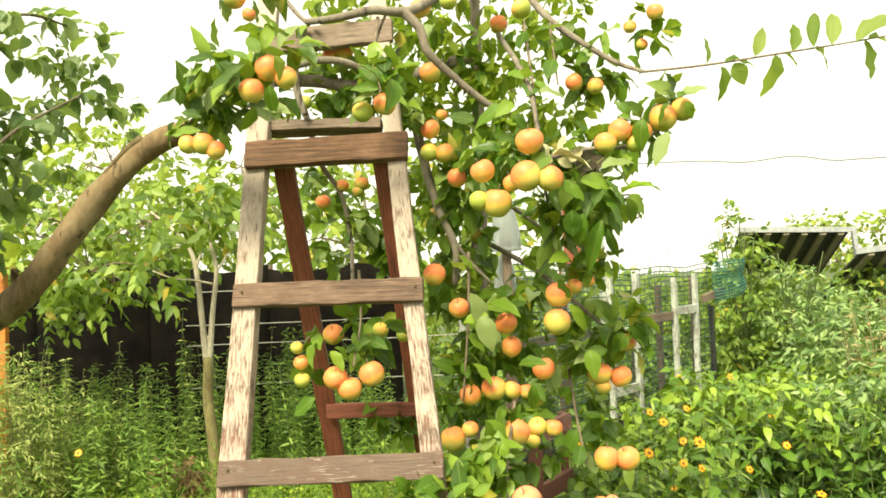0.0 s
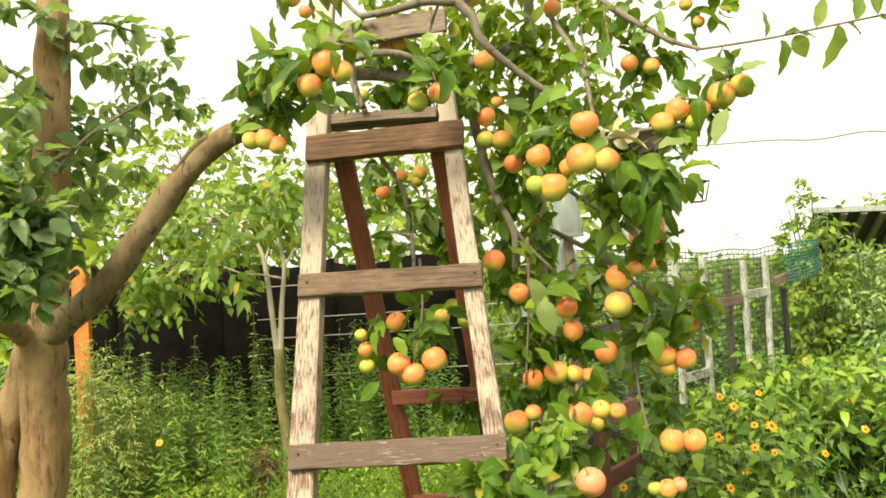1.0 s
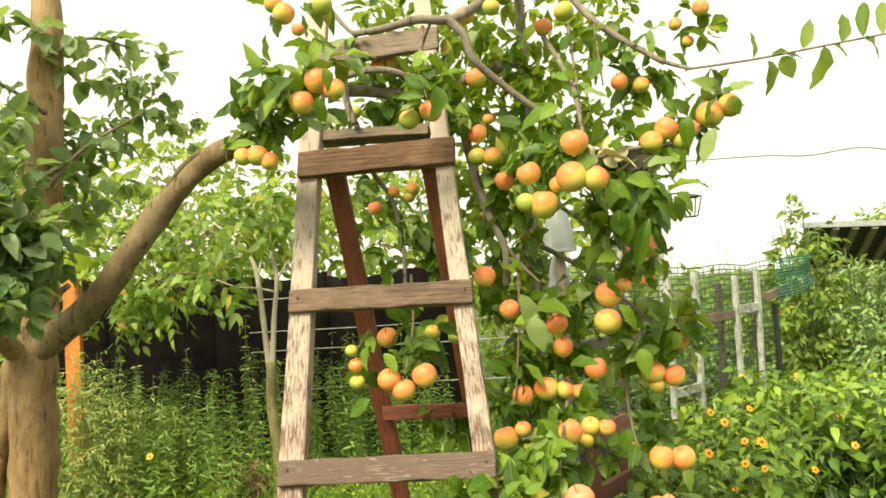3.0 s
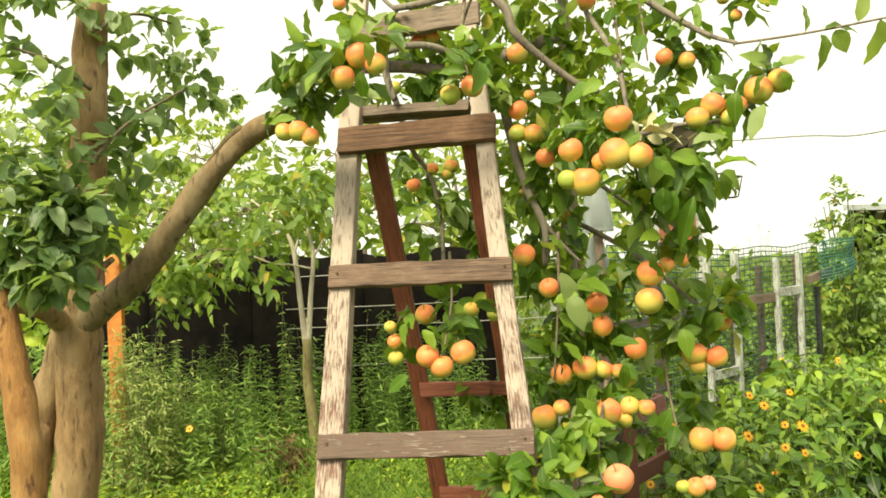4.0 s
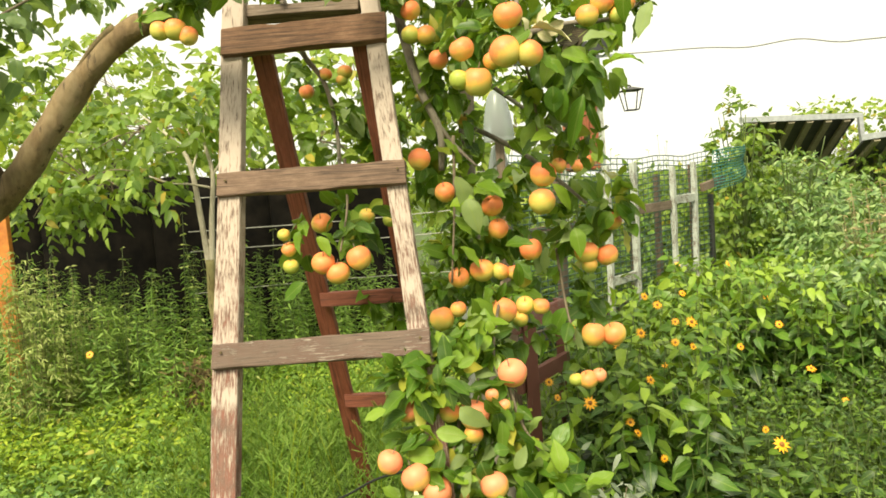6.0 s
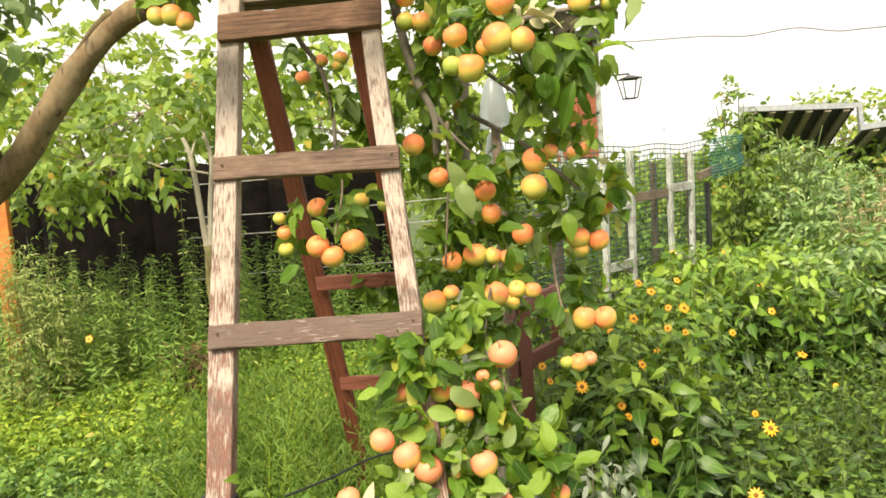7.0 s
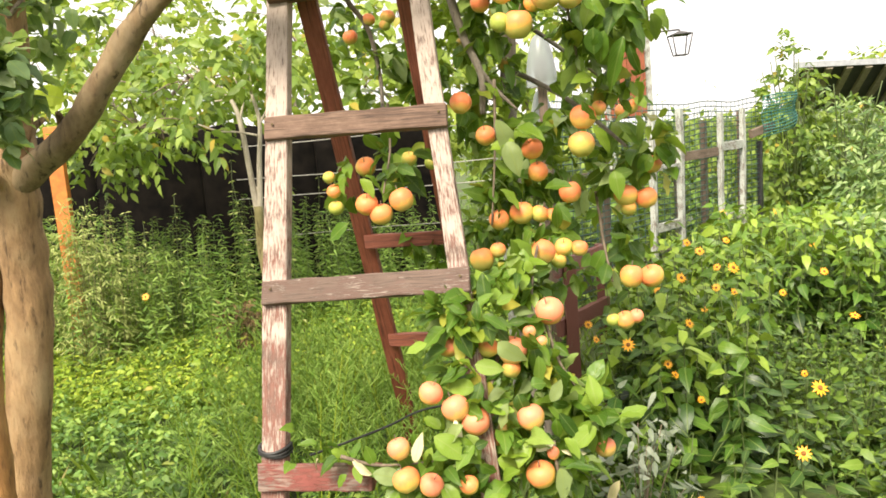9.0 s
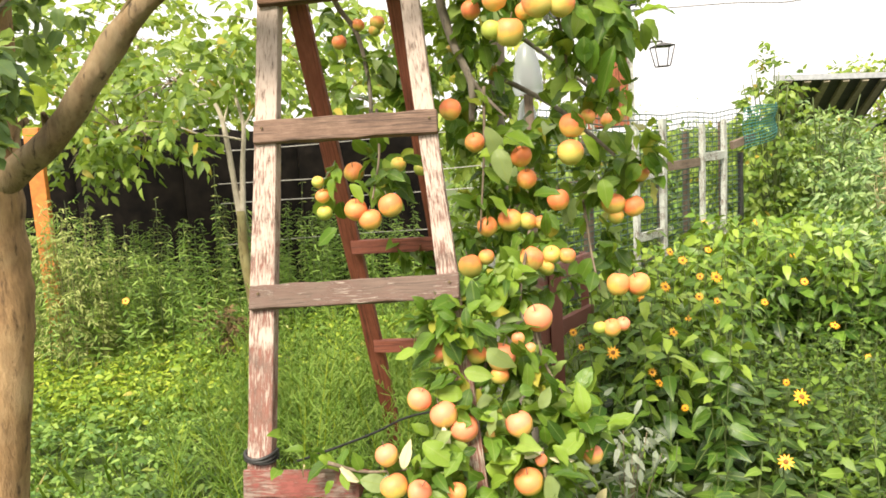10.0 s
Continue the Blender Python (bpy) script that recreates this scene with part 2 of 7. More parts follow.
M_DRY = leaf_material("dry_stalk", (0.17, 0.13, 0.065), (0.31, 0.245, 0.13), (0.45, 0.38, 0.22), 0.7, 0.08)
M_STRAW = leaf_material("dry_seed_leaf", (0.24, 0.16, 0.085), (0.40, 0.29, 0.16), (0.54, 0.43, 0.26), 0.8, 0.1)
M_STEM = plain("green_stem", (0.05, 0.085, 0.02), (0.115, 0.15, 0.045), 30, 0.6)
M_TWIG = plain("brown_twig", (0.10, 0.075, 0.05), (0.24, 0.19, 0.13), 60, 0.8)
M_BARK = bark("apple_bark", (0.115, 0.092, 0.070), (0.28, 0.235, 0.185), (0.34, 0.305, 0.24))
M_LIMB = bark("olive_limb_bark", (0.105, 0.064, 0.032), (0.275, 0.185, 0.092), (0.335, 0.26, 0.15))
M_OLIVE_STEM = bark("olive_young_bark", (0.085, 0.065, 0.022), (0.20, 0.165, 0.062), (0.25, 0.23, 0.10))
M_TRUNK = bark("brown_trunk_bark", (0.145, 0.082, 0.036), (0.385, 0.24, 0.112), (0.43, 0.305, 0.165))
M_RUST = bark("rust_stained_bark", (0.17, 0.075, 0.024), (0.43, 0.21, 0.065), (0.47, 0.28, 0.11))
M_PALE_BARK = bark("pale_young_bark", (0.30, 0.26, 0.19), (0.54, 0.48, 0.38), (0.58, 0.52, 0.41))
M_RAIL = peeling_paint("flaking_white_paint", (0.185, 0.072, 0.050), (0.385, 0.312, 0.258), (0.20, 0.122, 0.090), 0.54, True)
M_RUNG = grain_wood("weathered_grey_wood", [(0.25, (0.065, 0.036, 0.024)), (0.5, (0.17, 0.105, 0.072)), (0.78, (0.31, 0.215, 0.155))])
M_RUNG_WORN = peeling_paint("weathered_wood_with_pale_smears", (0.115, 0.066, 0.049), (0.36, 0.30, 0.25), (0.165, 0.108, 0.08), 0.635)
M_GREYBOARD = grain_wood("silvered_old_board", [(0.25, (0.085, 0.058, 0.042)), (0.5, (0.21, 0.155, 0.115)), (0.78, (0.38, 0.31, 0.25))])
M_HINGE = grain_wood("brown_stained_wood", [(0.25, (0.055, 0.024, 0.013)), (0.5, (0.175, 0.088, 0.048)), (0.78, (0.33, 0.20, 0.12))])
M_REDLEG = grain_wood("red_oxide_painted_wood", [(0.25, (0.12, 0.032, 0.018)), (0.5, (0.25, 0.070, 0.038)), (0.78, (0.36, 0.14, 0.085))], 0.65, (0.6, 0.55, 0.5))
M_REDRUNG = peeling_paint("worn_red_paint", (0.235, 0.115, 0.088), (0.205, 0.054, 0.042), (0.29, 0.21, 0.17), 0.56)
M_BENCH = peeling_paint("dark_red_flaking_paint", (0.11, 0.045, 0.030), (0.145, 0.052, 0.036), (0.26, 0.17, 0.12), 0.40)
M_ORANGE = plain("rusty_orange_paint", (0.34, 0.105, 0.022), (0.56, 0.20, 0.035), 26, 0.6)
M_PLANK = grain_wood("red_brown_stained_plank", [(0.25, (0.16, 0.042, 0.018)), (0.5, (0.29, 0.085, 0.036)), (0.8, (0.40, 0.15, 0.07))])
M_PALEPAINT = peeling_paint("pale_grey_green_paint", (0.19, 0.155, 0.12), (0.40, 0.435, 0.39), (0.24, 0.20, 0.16), 0.52)
M_GREYWOOD = grain_wood("old_fence_wood", [(0.25, (0.09, 0.062, 0.042)), (0.55, (0.19, 0.14, 0.10)), (0.8, (0.33, 0.26, 0.2))])
M_BLACK = plain("black_roofing_felt", (0.003, 0.003, 0.003), (0.012, 0.010, 0.008), 8, 0.95, 0, 0.5)
M_BLACK.node_tree.nodes["Principled BSDF"].inputs["Specular IOR Level"].default_value = 0.05
M_WIRE = plain("galvanised_wire", (0.2, 0.2, 0.18), (0.46, 0.45, 0.40), 30, 0.6, 0.2, 0)
M_MESH = plain("grey_green_netting", (0.025, 0.065, 0.055), (0.075, 0.14, 0.115), 20, 0.6, 0, 0)
M_TEAL = plain("teal_netting", (0.02, 0.11, 0.09), (0.04, 0.19, 0.15), 20, 0.6, 0, 0)
M_CABLE = plain("black_cable", (0.012, 0.014, 0.012), (0.03, 0.03, 0.03), 30, 0.5, 0, 0)
# black iron lifted to grey: bloom from the bright sky is in the colour
M_LANTERN = plain("bloom_greyed_iron", (0.05, 0.05, 0.05), (0.10, 0.10, 0.095), 30, 0.6, 0.3, 0)
M_GREYCABLE = plain("grey_cable", (0.12, 0.12, 0.12), (0.2, 0.2, 0.2), 30, 0.5, 0, 0)
M_ROOF = plain("dark_roof_sheet", (0.024, 0.025, 0.027), (0.055, 0.055, 0.058), 6, 0.6)
M_RAFTER = plain("pale_rafter", (0.20, 0.17, 0.115), (0.32, 0.28, 0.20), 15, 0.7)
M_GALV = plain("grey_metal", (0.36, 0.38, 0.39), (0.55, 0.57, 0.58), 14, 0.45, 0.6, 0.1)
M_SOIL = plain("dark_garden_soil", (0.018, 0.015, 0.009), (0.065, 0.052, 0.028), 7, 0.95, 0, 0.8)
_n, _l = M_SOIL.node_tree.nodes, M_SOIL.node_tree.links
_moss = noise_tex(_n, _l, coords(_n, _l, (1, 1, 1)), 0.8, 6, 0.7)
_b = _n["Principled BSDF"].inputs["Base Color"]
_soil = _b.links[0].from_socket
_tuft = noise_tex(_n, _l, coords(_n, _l, (1, 1, 1)), 26, 6, 0.75)
_green = ramp(_n, _l, _tuft, [(0.30, (0.020, 0.040, 0.008)), (0.52, (0.060, 0.110, 0.018)), (0.72, (0.125, 0.190, 0.035))])
_l.new(mixed(_n, _l, ramp(_n, _l, _moss, [(0.34, (0.1, 0.1, 0.1)), (0.58, (0.95, 0.95, 0.95))]), _soil, _green), _b)
M_PETAL = plain("orange_yellow_petal", (0.80, 0.30, 0.010), (0.88, 0.45, 0.02), 40, 0.5, 0, 0)
M_DISC = plain("brown_flower_disc", (0.16, 0.06, 0.012), (0.36, 0.16, 0.03), 200, 0.8, 0, 0.5)
M_CALYX = plain("dry_calyx", (0.07, 0.05, 0.025), (0.18, 0.13, 0.06), 80, 0.9, 0, 0)
M_APPLE_RIPE = apple_skin("ripe_apple_skin", (0.60, 0.465, 0.125), (0.78, 0.225, 0.085), 0.25)
M_APPLE_PINK = apple_skin("pink_blushed_apple_skin", (0.66, 0.45, 0.145), (0.80, 0.26, 0.135), 0.25)
M_APPLE_MID = apple_skin("half_ripe_apple_skin", (0.54, 0.465, 0.11), (0.77, 0.255, 0.09), 0.19)
M_APPLE_GREEN = apple_skin("green_apple_skin", (0.42, 0.43, 0.09), (0.68, 0.38, 0.11), -0.06)


def glass_plastic():
    m, n, l, b = shader("clear_plastic", 0.22)
    b.inputs["Base Color"].default_value = (0.45, 0.50, 0.50, 1)
    b.inputs["Transmission Weight"].default_value = 0.6
    b.inputs["IOR"].default_value = 1.35
    return m


M_PLASTIC = glass_plastic()


# ---- mesh helpers ----
rng = np.random.default_rng(7)


def V(*a):
    return np.array(a, float)


def mesh_from(name, verts, faces, mat, smooth=False):
    me = bpy.data.meshes.new(name)
    me.from_pydata([tuple(v) for v in np.asarray(verts).tolist()], [], [tuple(q) for q in faces])
    me.materials.append(mat)
    if smooth:
        me.polygons.foreach_set("use_smooth", [True] * len(me.polygons))
    me.update()
    return me


def thing(name, base, label, category, group="", kind=""):
    ob = new(name)
    ob.location = base
    ob.empty_display_size = 0.1
    return tagged(ob, label, category, group, kind)


def attach(ob, parent):
    """Parent a mesh that is written in world coordinates."""
    ob.parent = parent
    if parent.parent is None:
        ob.matrix_parent_inverse = Matrix.Translation(parent.location).inverted()
    return ob


def mpart(name, me, parent, label="", kind=""):
    ob = new(name, me)
    attach(ob, parent)
    return tagged(ob, label, kind=kind)


def part(name, bm, mat, parent, label=""):
    me = bpy.data.meshes.new(name)
    bm.to_mesh(me)
    bm.free()
    me.materials.append(mat)
    return mpart(name, me, parent, label)


def beam_bm(p0, p1, w, t, side=(1, 0, 0), segs=6, rough=0.0015, bevel=0.003, seed=0, ragged=0.0):
    """A sawn board from p0 to p1: w across along side, t thick, edges bevelled and a little worn."""
    p0, p1 = Vector(p0), Vector(p1)
    d = (p1 - p0)
    length = d.length
    d.normalize()
    s = Vector(side)
    s = (s - d * s.dot(d)).normalized()
    u = d.cross(s)
    r = random.Random(seed)
    bm = bmesh.new()
    rings = []
    for i in range(segs + 1):
        c = p0 + d * (length * i / segs)
        ring = []
        for a, b in ((-1, -1), (1, -1), (1, 1), (-1, 1)):
            j = Vector((r.uniform(-rough, rough), r.uniform(-rough, rough), r.uniform(-rough, rough)))
            e = d * r.uniform(-ragged, ragged) if i == segs else Vector()
            ring.append(bm.verts.new(c + s * (a * w / 2) + u * (b * t / 2) + j + e))
        rings.append(ring)
    for i in range(segs):
        for k in range(4):
            bm.faces.new((rings[i][k], rings[i][(k + 1) % 4], rings[i + 1][(k + 1) % 4], rings[i + 1][k]))
    bm.faces.new(rings[0][::-1])
    bm.faces.new(rings[-1])
    bmesh.ops.recalc_face_normals(bm, faces=bm.faces)
    if bevel:
        sharp = [e for e in bm.edges if len(e.link_faces) == 2 and e.calc_face_angle(0) > 0.6]
        bmesh.ops.bevel(bm, geom=sharp, offset=bevel, segments=2, affect="EDGES", profile=0.6)
    uv = bm.loops.layers.uv.new("board")
    for f in bm.faces:
        for lp in f.loops:
            q = lp.vert.co - p0
            lp[uv].uv = (q.dot(s) + q.dot(u) * 0.8 + seed * 1.37, q.dot(d) + seed * 0.71)
    return bm


def beam(name, p0, p1, w, t, mat, parent, side=(1, 0, 0), label="", **kw):
    return part(name, beam_bm(p0, p1, w, t, side, **kw), mat, parent, label)


def spline(pts, n):
    pts = [V(*p) for p in pts]
    pts = [2 * pts[0] - pts[1]] + pts + [2 * pts[-1] - pts[-2]]
    out = []
    for i in range(1, len(pts) - 2):
        a, b, c, d = pts[i - 1:i + 3]
        for k in range(n):
            t = k / n
            out.append(0.5 * (2 * b + (c - a) * t + (2 * a - 5 * b + 4 * c - d) * t * t + (3 * b - a - 3 * c + d) * t ** 3))
    out.append(pts[-2])
    return np.array(out)


def tube_data(pts, radii, sides=8, lumps=0.0, start=0):
    pts = np.asarray(pts, float)
    n = len(pts)
    tan = np.gradient(pts, axis=0)
    tan /= np.linalg.norm(tan, axis=1)[:, None] + 1e-9
    ref = V(0.31, 0.87, 0.38)
    verts, faces = [], []
    for i in range(n):
        a = np.cross(tan[i], ref)
        a /= np.linalg.norm(a)
        b = np.cross(tan[i], a)
        for k in range(sides):
            q = 2 * math.pi * k / sides
            r = radii[i]
            if lumps:
                w = pts[i] * 14 + V(math.cos(q), math.sin(q), 0) * 0.9
                r *= 1 + lumps * noise.noise(Vector(w))
            verts.append(pts[i] + (a * math.cos(q) + b * math.sin(q)) * r)
    for i in range(n - 1):
        for k in range(sides):
            k2 = (k + 1) % sides
            faces.append((start + i * sides + k, start + i * sides + k2, start + (i + 1) * sides + k2, start + (i + 1) * sides + k))
    faces.append(tuple(start + k for k in range(sides))[::-1])
    faces.append(tuple(start + (n - 1) * sides + k for k in range(sides)))
    return verts, faces


def limb(name, pts, r0, r1, mat, parent, n=8, sides=10, lumps=0.12, label=""):
    c = spline(pts, n)
    rad = np.linspace(r0, r1, len(c))
    v, f = tube_data(c, rad, sides, lumps)
    return mpart(name, mesh_from(name, v, f, mat, True), parent, label)


class Tubes:
    """Many thin tubes gathered into one mesh."""
    def __init__(self):
        self.v, self.f = [], []

    def add(self, pts, r0, r1, sides=4):
        v, f = tube_data(pts, np.linspace(r0, r1, len(pts)), sides, 0, len(self.v))
        self.v += v
        self.f += f

    def mesh(self, name, mat):
        return mesh_from(name, self.v, self.f, mat, True)


LEAF_U = V(0, .22, .22, .22, .55, .55, .55, .82, .82, .82, 1.0)
LEAF_V = V(0, -.44, 0, .44, -.43, 0, .43, -.17, 0, .17, 0)
LEAF_F = [(0, 2, 1), (0, 3, 2), (1, 2, 5, 4), (2, 3, 6, 5), (4, 5, 8, 7), (5, 6, 9, 8), (7, 8, 10), (8, 9, 10)]
FINE_W = ((0.10, 0.24), (0.25, 0.42), (0.42, 0.50), (0.60, 0.47), (0.77, 0.34), (0.91, 0.15))
FINE_U = np.array([0.0] + [u for u, w in FINE_W for k in range(3)] + [1.0])
FINE_V = np.array([0.0] + [s * w for u, w in FINE_W for s in (-1, 0, 1)] + [0.0])
FINE_F = [(0, 2, 1), (0, 3, 2)] + [f for k in range(5) for f in ((1 + 3 * k, 2 + 3 * k, 5 + 3 * k, 4 + 3 * k), (2 + 3 * k, 3 + 3 * k, 6 + 3 * k, 5 + 3 * k))] + [(16, 17, 19), (17, 18, 19)]
FAR_U, FAR_V = V(0, .45, 1.0, .45), V(0, -.5, 0, .5)
FAR_F = [(0, 3, 2), (0, 2, 1)]


class Leaves:
    """Leaves gathered into one mesh; every leaf is an island of its own."""
    def __init__(self, far=False, fine=False):
        self.far, self.rows = far, []
        self.shape = (FAR_U, FAR_V, FAR_F) if far else (FINE_U, FINE_V, FINE_F) if fine else (LEAF_U, LEAF_V, LEAF_F)

    def add(self, p, d, nrm, length, width, curl=0.2, fold=0.25):
        self.rows.append((*p, *d, *nrm, length, width, curl, fold))

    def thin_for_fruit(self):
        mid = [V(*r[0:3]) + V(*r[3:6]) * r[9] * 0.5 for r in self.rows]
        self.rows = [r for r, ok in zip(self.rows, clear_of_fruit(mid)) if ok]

    def geometry(self):
        a = np.array(self.rows, float)
        p, d, nn = a[:, 0:3], a[:, 3:6], a[:, 6:9]
        ln, wd, curl, fold = (a[:, i, None] for i in (9, 10, 11, 12))
        d = d / (np.linalg.norm(d, axis=1)[:, None] + 1e-9)
        b = np.cross(nn, d)
        b /= np.linalg.norm(b, axis=1)[:, None] + 1e-9
        nn = np.cross(d, b)
        u, v, base = self.shape
        h = -curl * ln * (u ** 2)[None, :] + fold * wd * np.abs(v)[None, :]
        if not self.far:
            h = h + 0.13 * wd * (np.abs(v) * 2 * np.sin(u * 14 + v * 6))[None, :]
        pts = (p[:, None, :] + d[:, None, :] * (ln * u[None, :])[:, :, None] + b[:, None, :] * (wd * v[None, :])[:, :, None]
               + nn[:, None, :] * h[:, :, None])
        k = len(u)
        faces = [tuple(i * k + q for q in f) for i in range(len(a)) for f in base]
        return pts.reshape(-1, 3), faces

    def mesh(self, name, mat):
        v, f = self.geometry()
        me = mesh_from(name, v, f, mat, not self.far)
        u, w, _ = self.shape
        k = np.fromiter((i for q in f for i in q), int) % len(u)
        me.uv_layers.new(name="leaf").data.foreach_set("uv", np.stack([w[k] + 0.5, u[k]], 1).astype(np.float32).ravel())
        return me


def unit(v):
    return v / (np.linalg.norm(v) + 1e-9)


def rand_dir(down=0.0):
    v = rng.normal(size=3)
    v[2] -= down
    return unit(v)


def puff(store, c, rx, rz, count, length=0.07, ry=None, down=0.45, wide=0.58, up=0.9):
    """Leaves in small rosettes through an uneven, ragged ellipsoid."""
    c = V(*c)
    ry = ry or max(rx, rz) * 0.75
    done = 0
    while done < count:
        q = rand_dir() * rng.uniform(0.15, 1.0) ** 0.6
        base = c + q * V(rx, ry, rz) * rng.uniform(0.8, 1.15)
        axis = unit(q * V(1, 1, 0.6) + V(0, 0, -0.15) + rng.normal(size=3) * 0.4)
        for k in range(rng.integers(3, 7)):
            d = unit(axis * 0.5 + rand_dir(down))
            nrm = unit(V(0, -0.25, up) + rng.normal(size=3) * 0.5)
            ll = length * rng.uniform(0.6, 1.2)
            store.add(base + d * 0.012, d, nrm, ll, ll * wide * rng.uniform(0.75, 1.15), rng.uniform(-0.15, 0.8), rng.uniform(0.05, 0.75))
            done += 1


def twig(tubes, store, pts, r0, r1, leaves, length=0.07, spread=0.03):
    c = spline(pts, 6)
    tubes.add(c, r0, r1, 5)
    tan = np.gradient(c, axis=0)
    for k in range(leaves):
        i = rng.integers(1, len(c))
        d = unit(unit(tan[i]) * 0.5 + rand_dir(0.35))
        nrm = unit(V(0, -0.3, 0.9) + rng.normal(size=3) * 0.45)
        ll = length * rng.uniform(0.65, 1.2)
        store.add(c[i] + rng.normal(size=3) * spread * 0.3, d, nrm, ll, ll * 0.55, rng.uniform(0, 0.4), rng.uniform(0.05, 0.35))


# ---- ground ----
def ground_height(x, y):
    return 0.03 * noise.noise(Vector((x * 0.7, y * 0.7, 0))) + 0.012 * noise.noise(Vector((x * 3, y * 3, 4)))


def build_ground():
    xs = np.concatenate([V(-400, -120, -40, -16), np.linspace(-8, 9, 86), V(18, 45, 130, 400)])
    ys = np.concatenate([V(-60, -15, -4), np.linspace(-1.5, 12, 70), V(18, 35, 80, 200, 600)])
    verts = [(x, y, ground_height(x, y) if abs(x) < 10 and -2 < y < 13 else 0.0) for y in ys for x in xs]
    w = len(xs)
    faces = [(j * w + i, j * w + i + 1, (j + 1) * w + i + 1, (j + 1) * w + i) for j in range(len(ys) - 1) for i in range(w - 1)]
    ob = new("ground", mesh_from("ground", verts, faces, M_SOIL, True))
    tagged(ob, "dark garden soil under grass and weeds", "ground", kind="structure")


build_ground()


# ---- wooden stepladder ----
def build_ladder():
    lad = thing("stepladder", (-0.15, 1.6, 0.0), "old homemade wooden stepladder with flaking white and red paint", "ladder")

    def along(a, b, z):
        a, b = V(*a), V(*b)
        return tuple(a + (b - a) * (z - a[2]) / (b[2] - a[2]))
    la, lb = (-0.357, 2.161, 1.679), (-0.378, 1.904, 1.032)
    ra, rb = (0.034, 2.122, 1.688), (0.080, 1.853, 1.027)
    rung_dir = (0.994, -0.109, 0)
    # front rails, foot to top
    beam("front_rail", along(la, lb, 0.0), along(la, lb, 2.42), 0.062, 0.042, M_RAIL, lad, rung_dir, "flaking cream paint over red", segs=14, rough=0.0022, bevel=0.006, seed=1)
    beam("front_rail", along(ra, rb, 0.0), along(ra, rb, 2.42), 0.050, 0.040, M_RAIL, lad, rung_dir, "flaking cream paint over red", segs=14, rough=0.0022, bevel=0.006, seed=2)

    def rung(a, b, h, mat, label, seed, forward=0.03, thick=0.024, ragged=0.0, name="rung", z_off=0.002):
        off = V(0.0, -forward, z_off)
        return beam(name, V(*a) + off, V(*b) + off, h, thick, mat, lad, (0, 0.35, 1), label, segs=9, rough=0.0022, bevel=0.004, seed=seed, ragged=ragged)
    def nails(owner, a, b, z):
        for s in (0.045, 0.06, 0.94, 0.955):
            q = V(*a) + (V(*b) - V(*a)) * s + V(0.0, -0.043, 0.002 + z * (1 if s in (0.045, 0.955) else -1))
            k = bmesh.new()
            bmesh.ops.create_cone(k, cap_ends=True, segments=8, radius1=0.0035, radius2=0.003, depth=0.004, matrix=Matrix.Translation(q) @ Matrix.Rotation(math.pi / 2, 4, "X"))
            part("nail", k, M_CALYX, owner)
    nails(rung((-0.394, 2.047, 1.384), (0.084, 1.991, 1.376), 0.062, M_RUNG, "weathered grey-brown board", 3), (-0.394, 2.047, 1.384), (0.084, 1.991, 1.376), 0.012)
    nails(rung((-0.409, 1.884, 0.979), (0.107, 1.825, 0.983), 0.059, M_RUNG_WORN, "weathered board with pale worn paint", 4), (-0.409, 1.884, 0.979), (0.107, 1.825, 0.983), 0.012)
    rung((-0.425, 1.723, 0.571), (-0.150, 1.692, 0.565), 0.062, M_REDRUNG, "broken stub with worn red paint", 5, ragged=0.02)
    rung((-0.382, 2.203, 1.769), (0.062, 2.153, 1.769), 0.079, M_HINGE, "dark brown stained cross board", 6, forward=0.034, thick=0.03, z_off=-0.003)
    rung((-0.344, 2.227, 1.856), (-0.007, 2.187, 1.842), 0.033, M_GREYBOARD, "thin weathered board", 7, forward=-0.03, thick=0.05)
    rung((-0.352, 2.330, 2.128), (0.036, 2.280, 2.136), 0.078, M_GREYBOARD, "weathered grey-brown board", 8, forward=0.0, thick=0.022, z_off=0.0)
    # back legs in red oxide paint
    b1, b2 = (-0.290, 2.229, 1.759), (-0.181, 2.800, 0.350)
    c1, c2 = (-0.007, 2.184, 1.742), (0.112, 2.740, 0.350)
    beam("back_leg", b1, along(b1, b2, 0.0), 0.056, 0.032, M_REDLEG, lad, rung_dir, "leg in red oxide paint", segs=10, bevel=0.004, seed=9)
    beam("back_leg", c1, along(c1, c2, 0.0), 0.056, 0.032, M_REDLEG, lad, rung_dir, "leg in red oxide paint", segs=10, bevel=0.004, seed=10)
    for z, s in ((1.010, 11), (0.636, 12)):
        p, q = V(*along(b1, b2, z)), V(*along(c1, c2, z))
        beam("back_brace", p + V(0, -0.02, 0), q + V(0, -0.02, 0), 0.045, 0.02, M_REDLEG, lad, (0, 0, 1), "thin brace in faded red paint", segs=6, seed=s)
    # black wire bound round the foot rung
    for z in (0.622, 0.495):
        c = V(*along(la, lb, z))
        t = Tubes()
        for k in range(3):
            ring = [c + V(math.cos(a) * 0.038, math.sin(a) * 0.036 - 0.004, 0.006 * (k - 1) + 0.004 * math.sin(2 * a + k)) for a in np.linspace(0, 6.4, 22)]
            t.add(ring, 0.0045, 0.0045, 5)
        mpart("wire_binding", t.mesh("wire_binding", M_CABLE), lad, "black wire wound round the rail")


build_ladder()


